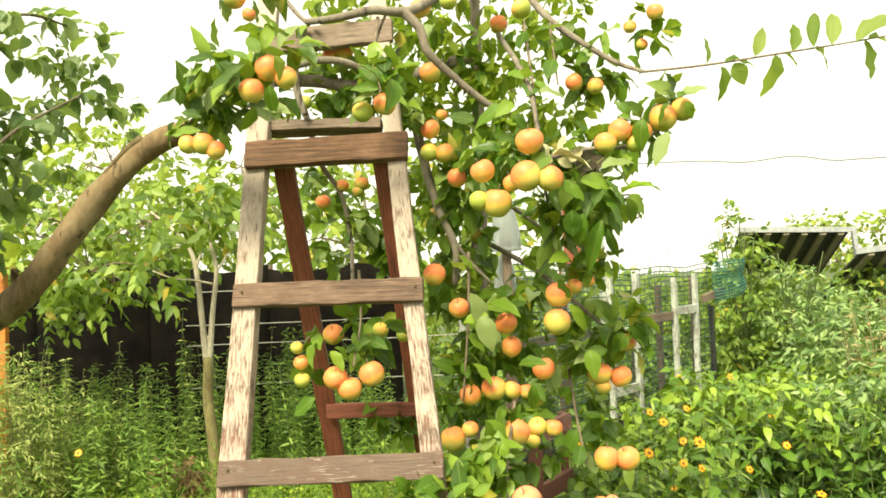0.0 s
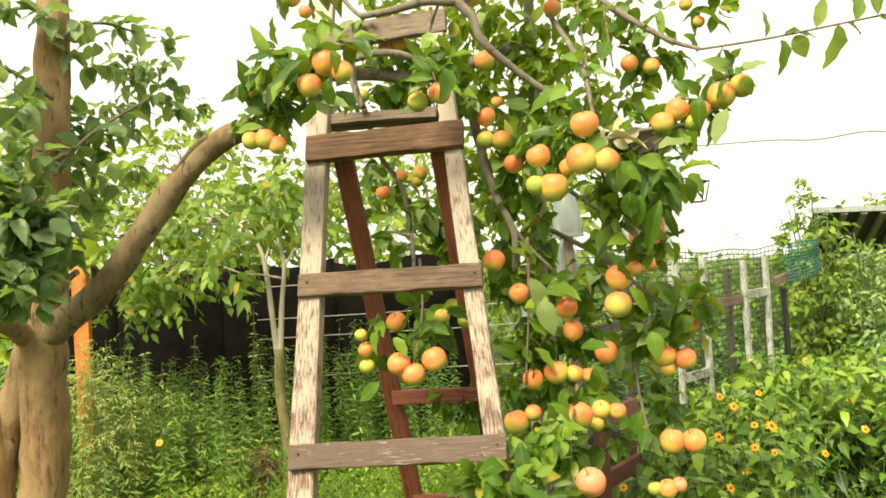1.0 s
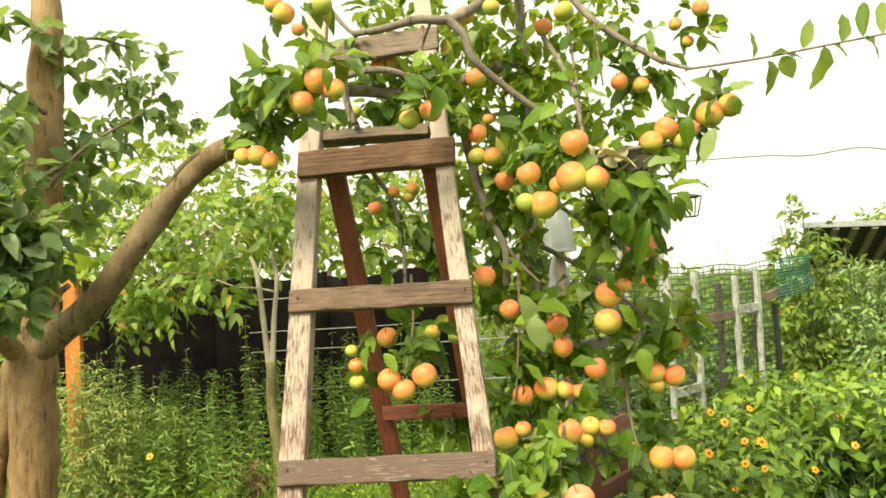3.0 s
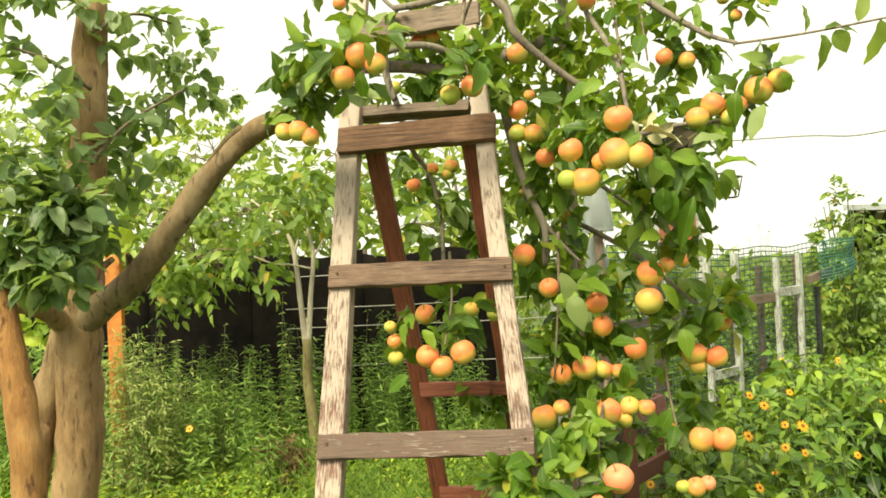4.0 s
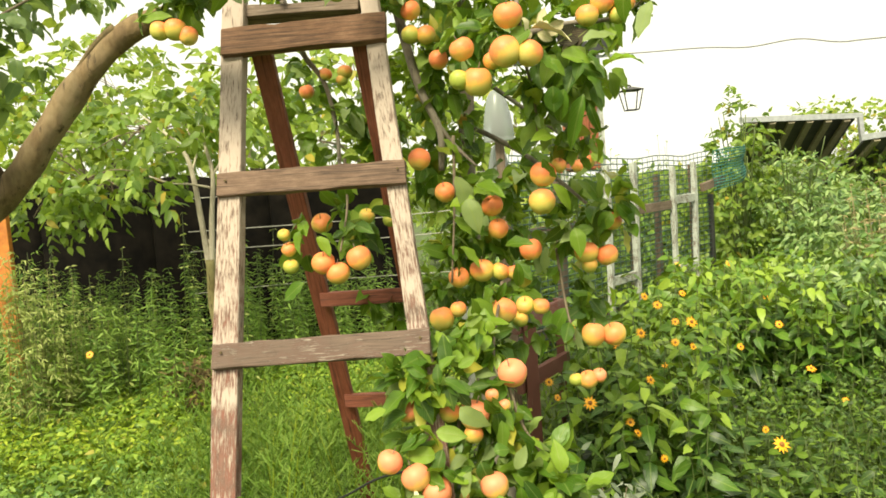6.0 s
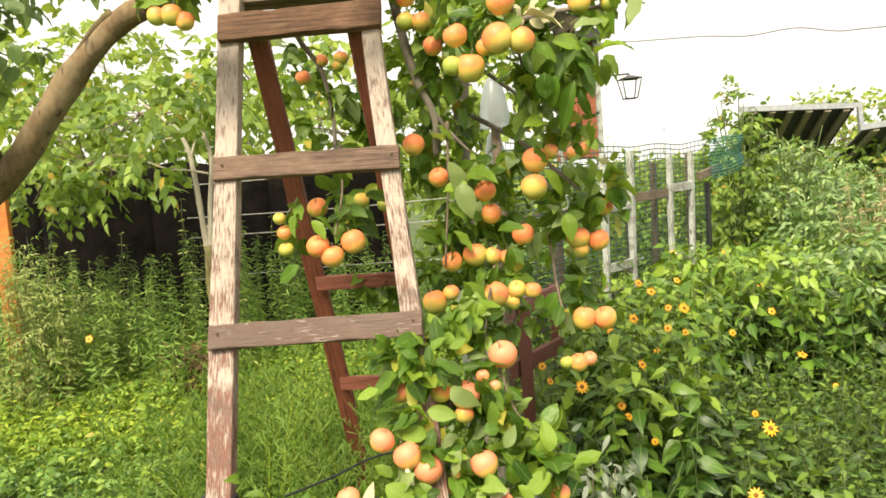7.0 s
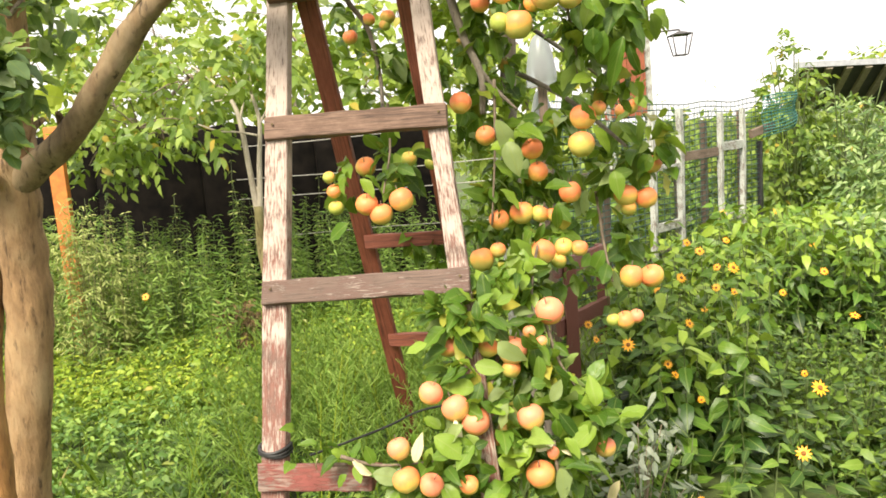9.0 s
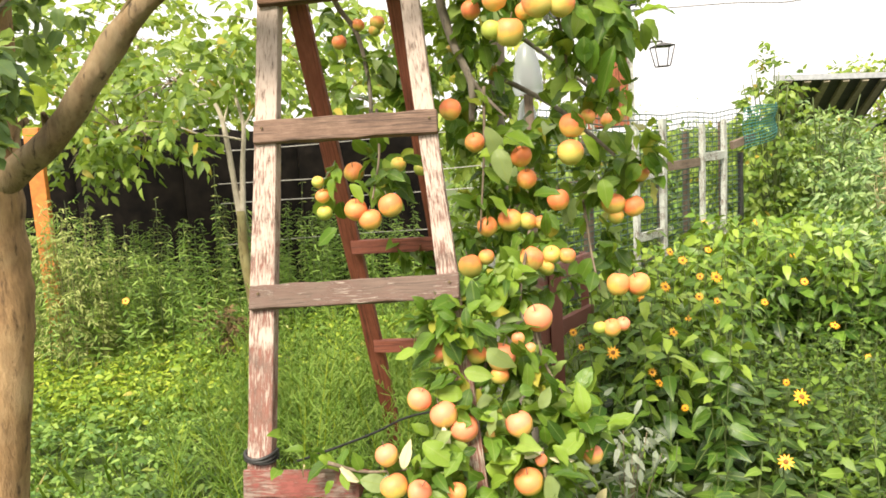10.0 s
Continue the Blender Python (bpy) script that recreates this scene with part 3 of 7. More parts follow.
# ---- apples ----
def apple_body(mat, name, seed):
    r = random.Random(seed)
    rows, seg = 14, 18
    verts, faces = [], []
    ph = r.uniform(0, 6)
    for i in range(rows + 1):
        a = math.pi * i / rows
        rad = math.sin(a) ** 0.94 * (1.0 + 0.07 * math.cos(a))
        z = math.cos(a) * 0.97 - 0.03
        if a < 0.5:
            z -= 0.32 * (1 - a / 0.5) ** 2
        if a > math.pi - 0.4:
            z += 0.2 * (1 - (math.pi - a) / 0.4) ** 2
        for k in range(seg):
            q = 2 * math.pi * k / seg
            lob = 1 + 0.025 * math.cos(5 * q + ph) * (1 if z < 0 else 0.5) + 0.02 * math.cos(2 * q + ph)
            verts.append((rad * math.cos(q) * lob, rad * math.sin(q) * lob, z))
    for i in range(rows):
        for k in range(seg):
            k2 = (k + 1) % seg
            faces.append((i * seg + k, (i + 1) * seg + k, (i + 1) * seg + k2, i * seg + k2))
    return mesh_from(name, verts, faces, mat, True)


def apple_model(mat, seed, label):
    ob = new("apple", apple_body(mat, "apple_flesh", seed))
    tagged(ob, label, "apple", "apples on the tree")
    v, f = tube_data(spline([(0, 0, 0.55), (0.04, 0.02, 0.85), (0.12, 0.05, 1.25)], 4), np.linspace(0.05, 0.035, 9), 5)
    st = new("stem", mesh_from("stem", v, f, M_TWIG, True))
    st.parent = ob
    cv, cf = [], []
    for k in range(5):
        a = k * 2 * math.pi / 5
        i = len(cv)
        cv += [(math.cos(a - 0.5) * 0.07, math.sin(a - 0.5) * 0.07, -0.70), (math.cos(a + 0.5) * 0.07, math.sin(a + 0.5) * 0.07, -0.70),
               (math.cos(a) * 0.17, math.sin(a) * 0.17, -0.9), (math.cos(a) * 0.06, math.sin(a) * 0.06, -0.78)]
        cf += [(i, i + 2, i + 3), (i + 2, i + 1, i + 3), (i, i + 1, i + 2)]
    ca = new("calyx", mesh_from("calyx", cv, cf, M_CALYX))
    ca.parent = ob
    return ob


APPLES = {
    "r": apple_model(M_APPLE_RIPE, 1, "ripe yellow apple with an orange-red blush"),
    "p": apple_model(M_APPLE_PINK, 4, "ripe pale apple with a soft pink blush"),
    "m": apple_model(M_APPLE_MID, 2, "half-ripe yellow-green apple with a faint orange blush"),
    "g": apple_model(M_APPLE_GREEN, 3, "unripe small green apple"),
}
used = set()


FRUIT = []


def apple(p, diameter, sort="r"):
    FRUIT.append((*p, diameter / 2, 0.4))
    r = random.Random(round(p[0] * 1000) * 7 + round(p[2] * 1000))
    s = diameter / 2 * 1.05
    m = Matrix.Translation(p) @ Euler((radians(r.uniform(-28, 28)), radians(r.uniform(-28, 28)), radians(r.uniform(-70, 70)))).to_matrix().to_4x4() @ Matrix.Diagonal((s, s, s * r.uniform(0.93, 1.04), 1))
    if sort in used:
        k = APPLES[sort].scale
        return copy_thing(APPLES[sort], m @ Matrix.Diagonal((1 / k[0], 1 / k[1], 1 / k[2], 1)))
    used.add(sort)
    APPLES[sort].matrix_basis = m


apple((-0.245, 1.792, 1.901), 0.059, "r")
apple((-0.285, 1.792, 1.851), 0.054, "r")
apple((-0.207, 1.792, 1.877), 0.049, "m")
apple((-0.463, 1.904, 1.756), 0.044, "m")
apple((-0.427, 1.904, 1.756), 0.052, "m")
apple((-0.398, 1.904, 1.739), 0.044, "r")
apple((-0.454, 1.949, 1.890), 0.045, "g")
apple((-0.488, 1.949, 1.883), 0.034, "g")
apple((0.012, 1.926, 1.839), 0.055, "r")
apple((-0.044, 1.926, 1.821), 0.050, "g")
apple((-0.339, 1.904, 2.110), 0.052, "r")
apple((-0.364, 1.904, 2.135), 0.044, "m")
apple((-0.306, 1.904, 2.066), 0.033, "r")
apple((-0.241, 1.904, 2.123), 0.049, "g")
apple((-0.111, 2.352, 2.101), 0.051, "m")
apple((-0.156, 2.352, 2.092), 0.044, "r")
apple((-0.237, 2.352, 1.952), 0.041, "g")
apple((0.140, 2.296, 2.012), 0.060, "m")
apple((0.170, 2.296, 1.772), 0.055, "m")
apple((0.126, 2.296, 1.776), 0.050, "g")
apple((0.132, 2.296, 1.844), 0.056, "r")
apple((0.197, 2.206, 1.686), 0.054, "r")
apple((0.118, 2.206, 2.173), 0.057, "r")
apple((0.163, 2.206, 1.866), 0.032, "m")
apple((0.364, 2.408, 2.187), 0.052, "r")
apple((0.249, 2.408, 2.294), 0.052, "g")
apple((0.352, 1.859, 1.719), 0.064, "r")
apple((0.339, 1.859, 1.636), 0.070, "r")
apple((0.395, 1.859, 1.628), 0.062, "r")
apple((0.318, 1.949, 1.633), 0.045, "m")
apple((0.277, 1.949, 1.584), 0.070, "m")
apple((0.233, 1.949, 1.592), 0.048, "g")
apple((0.245, 1.949, 1.665), 0.059, "r")
apple((0.599, 1.960, 1.754), 0.056, "r")
apple((0.560, 1.960, 1.723), 0.054, "m")
apple((0.654, 1.960, 1.749), 0.051, "r")
apple((0.711, 1.960, 1.781), 0.065, "m")
apple((0.762, 1.960, 1.800), 0.056, "m")
apple((0.635, 1.960, 1.718), 0.042, "g")
apple((0.708, 2.184, 2.089), 0.036, "r")
apple((0.740, 2.184, 2.037), 0.031, "m")
apple((0.783, 2.184, 2.130), 0.047, "r")
apple((0.539, 2.184, 1.937), 0.047, "r")
apple((0.598, 2.184, 1.923), 0.047, "m")
apple((0.375, 2.016, 2.094), 0.052, "g")
apple((0.186, 2.016, 2.121), 0.044, "g")
apple((0.120, 2.206, 1.418), 0.060, "r")
apple((0.183, 2.206, 1.320), 0.054, "r")
apple((0.140, 2.464, 1.610), 0.039, "g")
apple((0.270, 2.464, 1.532), 0.046, "g")
apple((0.440, 2.072, 1.347), 0.066, "r")
apple((0.483, 2.072, 1.366), 0.039, "m")
apple((0.772, 3.200, 1.374), 0.062, "m")
apple((0.815, 3.250, 1.388), 0.060, "r")
apple((0.432, 2.072, 1.275), 0.069, "m")
apple((0.311, 2.195, 1.272), 0.060, "r")
apple((0.323, 2.195, 1.207), 0.054, "m")
apple((0.409, 2.195, 1.141), 0.060, "r")
apple((0.568, 2.206, 1.118), 0.065, "m")
apple((0.626, 2.206, 1.106), 0.059, "r")
apple((0.646, 2.206, 1.200), 0.054, "r")
apple((0.574, 2.206, 1.080), 0.044, "g")
apple((0.203, 2.218, 1.077), 0.057, "m")
apple((0.270, 2.218, 1.091), 0.067, "m")
apple((0.321, 2.218, 1.084), 0.051, "m")
apple((0.360, 2.218, 1.078), 0.042, "r")
apple((0.142, 2.072, 0.987), 0.063, "m")
apple((0.188, 2.072, 1.009), 0.042, "r")
apple((0.308, 2.072, 0.995), 0.066, "r")
apple((0.376, 2.150, 0.991), 0.051, "g")
apple((0.419, 2.150, 0.985), 0.046, "r")
apple((0.359, 2.150, 0.955), 0.043, "g")
apple((0.569, 2.195, 0.884), 0.065, "m")
apple((0.628, 2.195, 0.880), 0.066, "m")
apple((0.292, 1.814, 0.888), 0.065, "p")
apple((-0.182, 2.330, 1.259), 0.060, "m")
apple((-0.149, 2.016, 1.168), 0.058, "m")
apple((-0.114, 2.016, 1.139), 0.060, "m")
apple((-0.057, 2.016, 1.173), 0.060, "r")
apple((-0.246, 2.038, 1.247), 0.031, "g")
apple((-0.236, 2.038, 1.209), 0.038, "m")
apple((-0.235, 2.038, 1.164), 0.040, "g")
apple((-0.035, 2.128, 1.275), 0.041, "g")
apple((0.026, 2.128, 1.260), 0.037, "g")
apple((-0.221, 2.576, 1.677), 0.046, "r")
apple((-0.093, 2.576, 1.730), 0.048, "m")
apple((-0.156, 2.576, 1.727), 0.041, "m")
apple((-0.104, 2.576, 1.706), 0.037, "g")
apple((0.042, 1.758, 0.836), 0.052, "p")
apple((0.135, 1.758, 0.826), 0.049, "m")
apple((0.192, 1.758, 0.814), 0.065, "p")
apple((0.187, 1.758, 0.768), 0.043, "m")
apple((0.236, 1.758, 0.855), 0.030, "p")
apple((0.262, 1.758, 0.829), 0.028, "p")
apple((-0.003, 1.669, 0.753), 0.052, "p")
apple((0.050, 1.669, 0.714), 0.061, "p")
apple((0.094, 1.669, 0.678), 0.061, "p")
apple((0.219, 1.669, 0.679), 0.061, "p")
apple((0.159, 1.736, 0.629), 0.035, "g")
apple((0.121, 1.736, 0.587), 0.048, "p")
apple((-0.080, 1.602, 0.654), 0.050, "p")
apple((-0.070, 1.602, 0.581), 0.059, "m")
apple((-0.015, 1.602, 0.564), 0.052, "p")
apple((-0.061, 1.602, 0.510), 0.046, "p")
apple((0.068, 1.602, 0.558), 0.042, "m")
apple((0.231, 1.646, 0.551), 0.064, "m")
apple((0.262, 1.646, 0.599), 0.028, "p")
apple((0.395, 1.747, 0.562), 0.048, "p")
apple((0.536, 2.150, 0.767), 0.051, "m")
apple((0.568, 2.150, 0.776), 0.039, "p")
apple((0.502, 2.150, 0.770), 0.037, "g")
apple((0.454, 1.770, 0.376), 0.047, "r")


# leaves between the camera and the bottle are dropped too
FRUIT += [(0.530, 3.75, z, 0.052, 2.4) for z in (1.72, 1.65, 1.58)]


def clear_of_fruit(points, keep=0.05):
    """True for leaves that lie neither upon a fruit nor between it and the camera."""
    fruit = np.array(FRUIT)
    # this point is the camera's rough place, so leaves hiding fruit from it go
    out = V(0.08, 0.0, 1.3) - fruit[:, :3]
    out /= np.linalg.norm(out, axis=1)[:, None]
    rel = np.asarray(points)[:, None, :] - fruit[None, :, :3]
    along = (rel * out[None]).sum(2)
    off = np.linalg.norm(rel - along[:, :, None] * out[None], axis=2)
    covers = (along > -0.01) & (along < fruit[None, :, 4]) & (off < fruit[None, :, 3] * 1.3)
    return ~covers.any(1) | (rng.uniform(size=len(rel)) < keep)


# ---- forked tree with the bare limb ----
left_leaves, left_twigs = Leaves(fine=True), Tubes()


def build_left_tree():
    base = V(-1.069, 1.960, 0.960)
    tree = thing("fruit_tree", (base[0], base[1], 0), "forked old fruit tree with smooth brown bark", "tree")
    fork = V(-1.184, 2.184, 1.324)
    foot = V(-1.290, 2.184, 0.375)
    limb("trunk", [(foot[0] - 0.02, foot[1], -0.05), tuple(foot), (-1.200, 2.184, 0.890), (-1.190, 2.184, 1.065), (-1.187, 2.184, 1.210), tuple(fork + V(0, 0, 0.05))], 0.062, 0.068, M_TRUNK, tree, 8, 16, 0.14)
    limb("side_trunk", [(foot[0] - 0.22, foot[1] - 0.02, -0.05), (-1.326, 2.162, 0.885), (-1.300, 2.173, 1.027), (-1.251, 2.184, 1.166), tuple(fork + V(-0.01, 0, 0.0))], 0.046, 0.050, M_TRUNK, tree, 8, 12, 0.16, "second stem leaning out of the fork")
    limb("side_trunk", [(-1.135, 1.792, -0.04), (-1.122, 1.792, 0.35), (-1.113, 1.792, 0.704), (-1.097, 1.792, 0.962), (-1.106, 1.792, 1.071), (-1.129, 1.803, 1.204), (-1.164, 1.826, 1.326), (-1.217, 1.859, 1.483)], 0.044, 0.032, M_RUST, tree, 8, 12, 0.16, "rust-stained slender stem")
    limb("leader", [tuple(fork + V(0, 0, -0.03)), (-1.164, 2.195, 1.519), (-1.132, 2.195, 1.783), (-1.128, 2.218, 2.060), (-1.113, 2.218, 2.232), (-1.126, 2.240, 2.453), (-1.162, 2.296, 2.739)], 0.062, 0.036, M_TRUNK, tree, 8, 12, 0.16)
    limb("limb", [tuple(fork + V(-0.02, 0, -0.05)), (-1.077, 2.150, 1.353), (-0.990, 2.128, 1.402), (-0.902, 2.106, 1.484), (-0.806, 2.083, 1.592), (-0.713, 2.061, 1.688), (-0.626, 2.050, 1.764), (-0.558, 2.038, 1.800), (-0.488, 2.038, 1.818)], 0.043, 0.028, M_LIMB, tree, 8, 14, 0.16, "bare grey-brown limb reaching the ladder")
    limb("knot", [(-0.986, 2.128, 1.439), (-0.979, 2.106, 1.473), (-0.977, 2.094, 1.485)], 0.014, 0.007, M_LIMB, tree, 3, 8, 0.2, "stub of a cut branch")
    limb("torn_bark", [(-0.742, 2.052, 1.683), (-0.705, 2.040, 1.722), (-0.662, 2.034, 1.766), (-0.630, 2.030, 1.790), (-0.612, 2.030, 1.800)], 0.006, 0.013, M_CALYX, tree, 5, 8, 0.45, "dark ridge of torn bark")
    limb("knot", [(-1.110, 2.184, 1.383), (-1.116, 2.206, 1.449), (-1.097, 2.240, 1.482)], 0.014, 0.009, M_LIMB, tree, 4, 8, 0.15, "thin dead side branch")
    limb("limb", [tuple(fork + V(-0.02, 0, -0.05)), (-1.204, 2.072, 1.340), (-1.273, 1.994, 1.377), (-1.408, 1.926, 1.441)], 0.030, 0.022, M_TRUNK, tree, 6, 10, 0.14)
    tw = left_twigs
    for p in ((((-0.491, 2.038, 1.819)), ((-0.395, 2.016, 1.838)), ((-0.299, 1.926, 1.860))), (((-0.510, 2.038, 1.814)), ((-0.435, 1.971, 1.869)), ((-0.383, 1.926, 1.927))),
              (((-1.065, 2.083, 1.745)), ((-1.003, 2.184, 1.871)), ((-0.896, 2.352, 2.003))), (((-1.079, 2.128, 1.965)), ((-1.135, 2.016, 2.022)), ((-1.240, 1.960, 2.062))),
              (((-1.061, 2.050, 1.599)), ((-1.084, 1.904, 1.647)), ((-1.166, 1.848, 1.662))), (((-1.071, 2.128, 2.130)), ((-0.996, 2.240, 2.211)), ((-0.904, 2.352, 2.203)))):
        twig(tw, left_leaves, p, 0.007, 0.003, 14, 0.075)
    lf = left_leaves
    puff(lf, (-1.121, 1.960, 1.928), 0.099, 0.064, 34, 0.068, None, 0.3, 0.68, 1.7)
    puff(lf, (-1.109, 1.904, 1.766), 0.113, 0.085, 80, 0.059, None, 0.3, 0.68, 1.7)
    puff(lf, (-1.052, 1.848, 1.610), 0.113, 0.085, 165, 0.059, None, 0.3, 0.68, 1.7)
    puff(lf, (-1.038, 1.814, 1.468), 0.113, 0.085, 165, 0.059, None, 0.3, 0.68, 1.7)
    puff(lf, (-1.013, 1.960, 1.588), 0.099, 0.099, 101, 0.059, None, 0.3, 0.68, 1.7)
    puff(lf, (-1.162, 1.814, 1.560), 0.113, 0.127, 113, 0.059, None, 0.3, 0.68, 1.7)
    puff(lf, (-1.064, 2.352, 1.928), 0.136, 0.102, 50, 0.059, None, 0.3, 0.68, 1.7)
    puff(lf, (-0.940, 2.464, 2.053), 0.124, 0.106, 55, 0.059, None, 0.3, 0.68, 1.7)
    puff(lf, (-1.091, 2.352, 1.750), 0.102, 0.102, 52, 0.059, None, 0.3, 0.68, 1.7)
    puff(lf, (-1.075, 2.576, 1.876), 0.111, 0.111, 30, 0.059, None, 0.3, 0.68, 1.7)
    puff(lf, (-1.036, 2.240, 2.110), 0.177, 0.065, 31, 0.064, None, 0.3, 0.68, 1.7)
    puff(lf, (-1.026, 2.128, 2.209), 0.177, 0.065, 18, 0.064, None, 0.3, 0.68, 1.7)
    puff(lf, (-1.178, 2.016, 2.137), 0.102, 0.087, 22, 0.064, None, 0.3, 0.68, 1.7)
    puff(lf, (-1.173, 2.016, 2.264), 0.116, 0.087, 22, 0.064, None, 0.3, 0.68, 1.7)
    puff(lf, (-0.940, 2.576, 2.180), 0.148, 0.102, 39, 0.050, None, 0.3, 0.68, 1.7)
    puff(lf, (-0.880, 2.688, 2.021), 0.087, 0.087, 22, 0.046, None, 0.3, 0.68, 1.7)
    puff(lf, (-1.066, 2.464, 2.198), 0.160, 0.089, 34, 0.054, None, 0.3, 0.68, 1.7)
    puff(lf, (-1.115, 2.240, 1.909), 0.113, 0.097, 34, 0.059, None, 0.3, 0.68, 1.7)
    bright = Leaves(fine=True)
    for p, w in (((-1.129, 2.464, 1.545), 0.085), ((-1.066, 2.520, 1.501), 0.06), ((-1.115, 2.576, 1.879), 0.05), ((-0.992, 2.576, 1.943), 0.05), ((-1.748, 2.912, 1.221), 0.09), ((-1.780, 2.912, 1.267), 0.08), ((-1.723, 2.912, 1.284), 0.07)):
        for k in range(3):
            bright.add(V(*p) + rng.normal(size=3) * 0.012, unit(V(rng.normal() * 0.6, -0.3, 0.7 - 1.1 * rng.uniform())), unit(V(0.1, -0.8, 0.6) + rng.normal(size=3) * 0.3), w * rng.uniform(0.8, 1.2), w * 0.8, 0.2, 0.2)
    mpart("young_foliage", bright.mesh("young_foliage", M_LIME), tree, "few large lime-green leaves", "stuff")
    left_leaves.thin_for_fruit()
    mpart("twig_tangle", left_twigs.mesh("twig_tangle", M_TWIG), tree, "", "stuff")
    mpart("crown", left_leaves.mesh("crown", M_LEFT_LEAF), tree, "green oval leaves, paled and blued for haze", "stuff")


build_left_tree()


# ---- apple tree laden with fruit ----
tree_leaves, tree_twigs = Leaves(fine=True), Tubes()


def build_apple_tree():
    base = V(0.271, 2.632, 1.194)
    tree = thing("apple_tree", (base[0], base[1], 0), "apple tree bowed with ripening fruit over the ladder", "tree")
    crotch = tuple(V(0.311, 2.576, 2.257) + V(0, 0, 0.15))
    limb("trunk", [(base[0] + 0.06, base[1], -0.05), tuple(V(base[0] + 0.03, base[1], 0.5)), tuple(base), (0.301, 2.632, 1.766), crotch], 0.046, 0.017, M_BARK, tree, 8, 12, 0.15)
    # bowed branches
    limb("branch", [crotch, (0.168, 2.240, 2.218), (0.080, 2.106, 2.130), (-0.012, 2.061, 2.121), (-0.107, 2.061, 2.104), (-0.193, 2.128, 2.120)], 0.016, 0.009, M_BARK, tree, 8, 10, 0.1)
    limb("branch", [(0.065, 2.094, 2.131), (0.110, 2.083, 2.075), (0.130, 2.083, 2.009), (0.205, 2.106, 1.938), (0.287, 2.128, 1.873), (0.349, 2.150, 1.849)], 0.014, 0.008, M_BARK, tree, 8, 10, 0.1)
    limb("branch", [(0.390, 2.352, 2.347), (0.477, 2.240, 2.153), (0.570, 2.184, 2.049), (0.644, 2.128, 1.975), (0.701, 2.072, 1.931)], 0.012, 0.005, M_BARK, tree, 8, 8, 0.1)
    limb("branch", [(-0.306, 2.184, 2.277), (-0.254, 2.162, 2.196), (-0.217, 2.139, 2.143), (-0.187, 2.128, 2.111)], 0.007, 0.006, M_BARK, tree, 5, 8, 0.1)
    limb("branch", [(0.025, 2.083, 2.123), (0.003, 2.083, 2.074), (-0.012, 2.083, 2.023), (-0.013, 2.083, 1.968)], 0.004, 0.003, M_BARK, tree, 5, 6, 0.1)
    limb("branch", [(-0.263, 2.218, 2.022), (-0.176, 2.195, 2.033), (-0.094, 2.195, 2.022), (-0.032, 2.218, 1.992)], 0.012, 0.009, M_BARK, tree, 8, 8, 0.1)
    limb("branch", [(-0.365, 2.408, 2.041), (-0.203, 2.408, 2.030), (-0.024, 2.408, 2.010), (0.295, 2.520, 2.124)], 0.02, 0.02, M_BARK, tree, 8, 8, 0.1)
    limb("branch", [(-0.244, 2.206, 2.026), (-0.237, 2.206, 1.941), (-0.218, 2.206, 1.881)], 0.012, 0.010, M_BARK, tree, 6, 8, 0.1)
    limb("branch", [(-0.236, 2.352, 1.916), (-0.215, 2.520, 1.792), (-0.162, 2.576, 1.701), (-0.136, 2.576, 1.546), (-0.130, 2.464, 1.375)], 0.010, 0.006, M_BARK, tree, 6, 8, 0.1)
    limb("branch", [(0.080, 2.464, 1.978), (0.112, 2.374, 1.757), (0.146, 2.352, 1.611), (0.187, 2.330, 1.502), (0.183, 2.330, 1.384)], 0.017, 0.009, M_BARK, tree, 8, 8, 0.1)
    limb("branch", [(0.188, 2.330, 1.511), (0.233, 2.330, 1.448), (0.284, 2.296, 1.388)], 0.008, 0.004, M_BARK, tree, 6, 6, 0.1)
    limb("branch", [(0.286, 2.576, 1.531), (0.436, 2.408, 1.418), (0.513, 2.240, 1.324), (0.573, 2.184, 1.256)], 0.010, 0.005, M_BARK, tree, 6, 6, 0.1)
    limb("branch", [(0.368, 2.464, 2.173), (0.376, 2.016, 1.911), (0.378, 1.882, 1.745), (0.383, 1.882, 1.647)], 0.009, 0.004, M_BARK, tree, 6, 6, 0.1)
    limb("branch", [(0.382, 1.904, 1.679), (0.514, 1.994, 1.714), (0.636, 2.016, 1.723), (0.734, 1.994, 1.768)], 0.008, 0.004, M_BARK, tree, 6, 6, 0.1)
    limb("branch", [(0.30, 2.63, 1.72), (0.52, 2.92, 1.60), (0.69, 3.12, 1.50), (0.775, 3.20, 1.415), (0.82, 3.25, 1.425)], 0.010, 0.004, M_BARK, tree, 6, 6, 0.1)
    tw, lf = tree_twigs, tree_leaves
    twig(tw, lf, ((0.686, 2.05, 1.923), (0.819, 1.93, 1.903), (0.981, 1.82, 1.897), (1.073, 1.74, 1.89), (1.166, 1.68, 1.89)), 0.0035, 0.0016, 0)
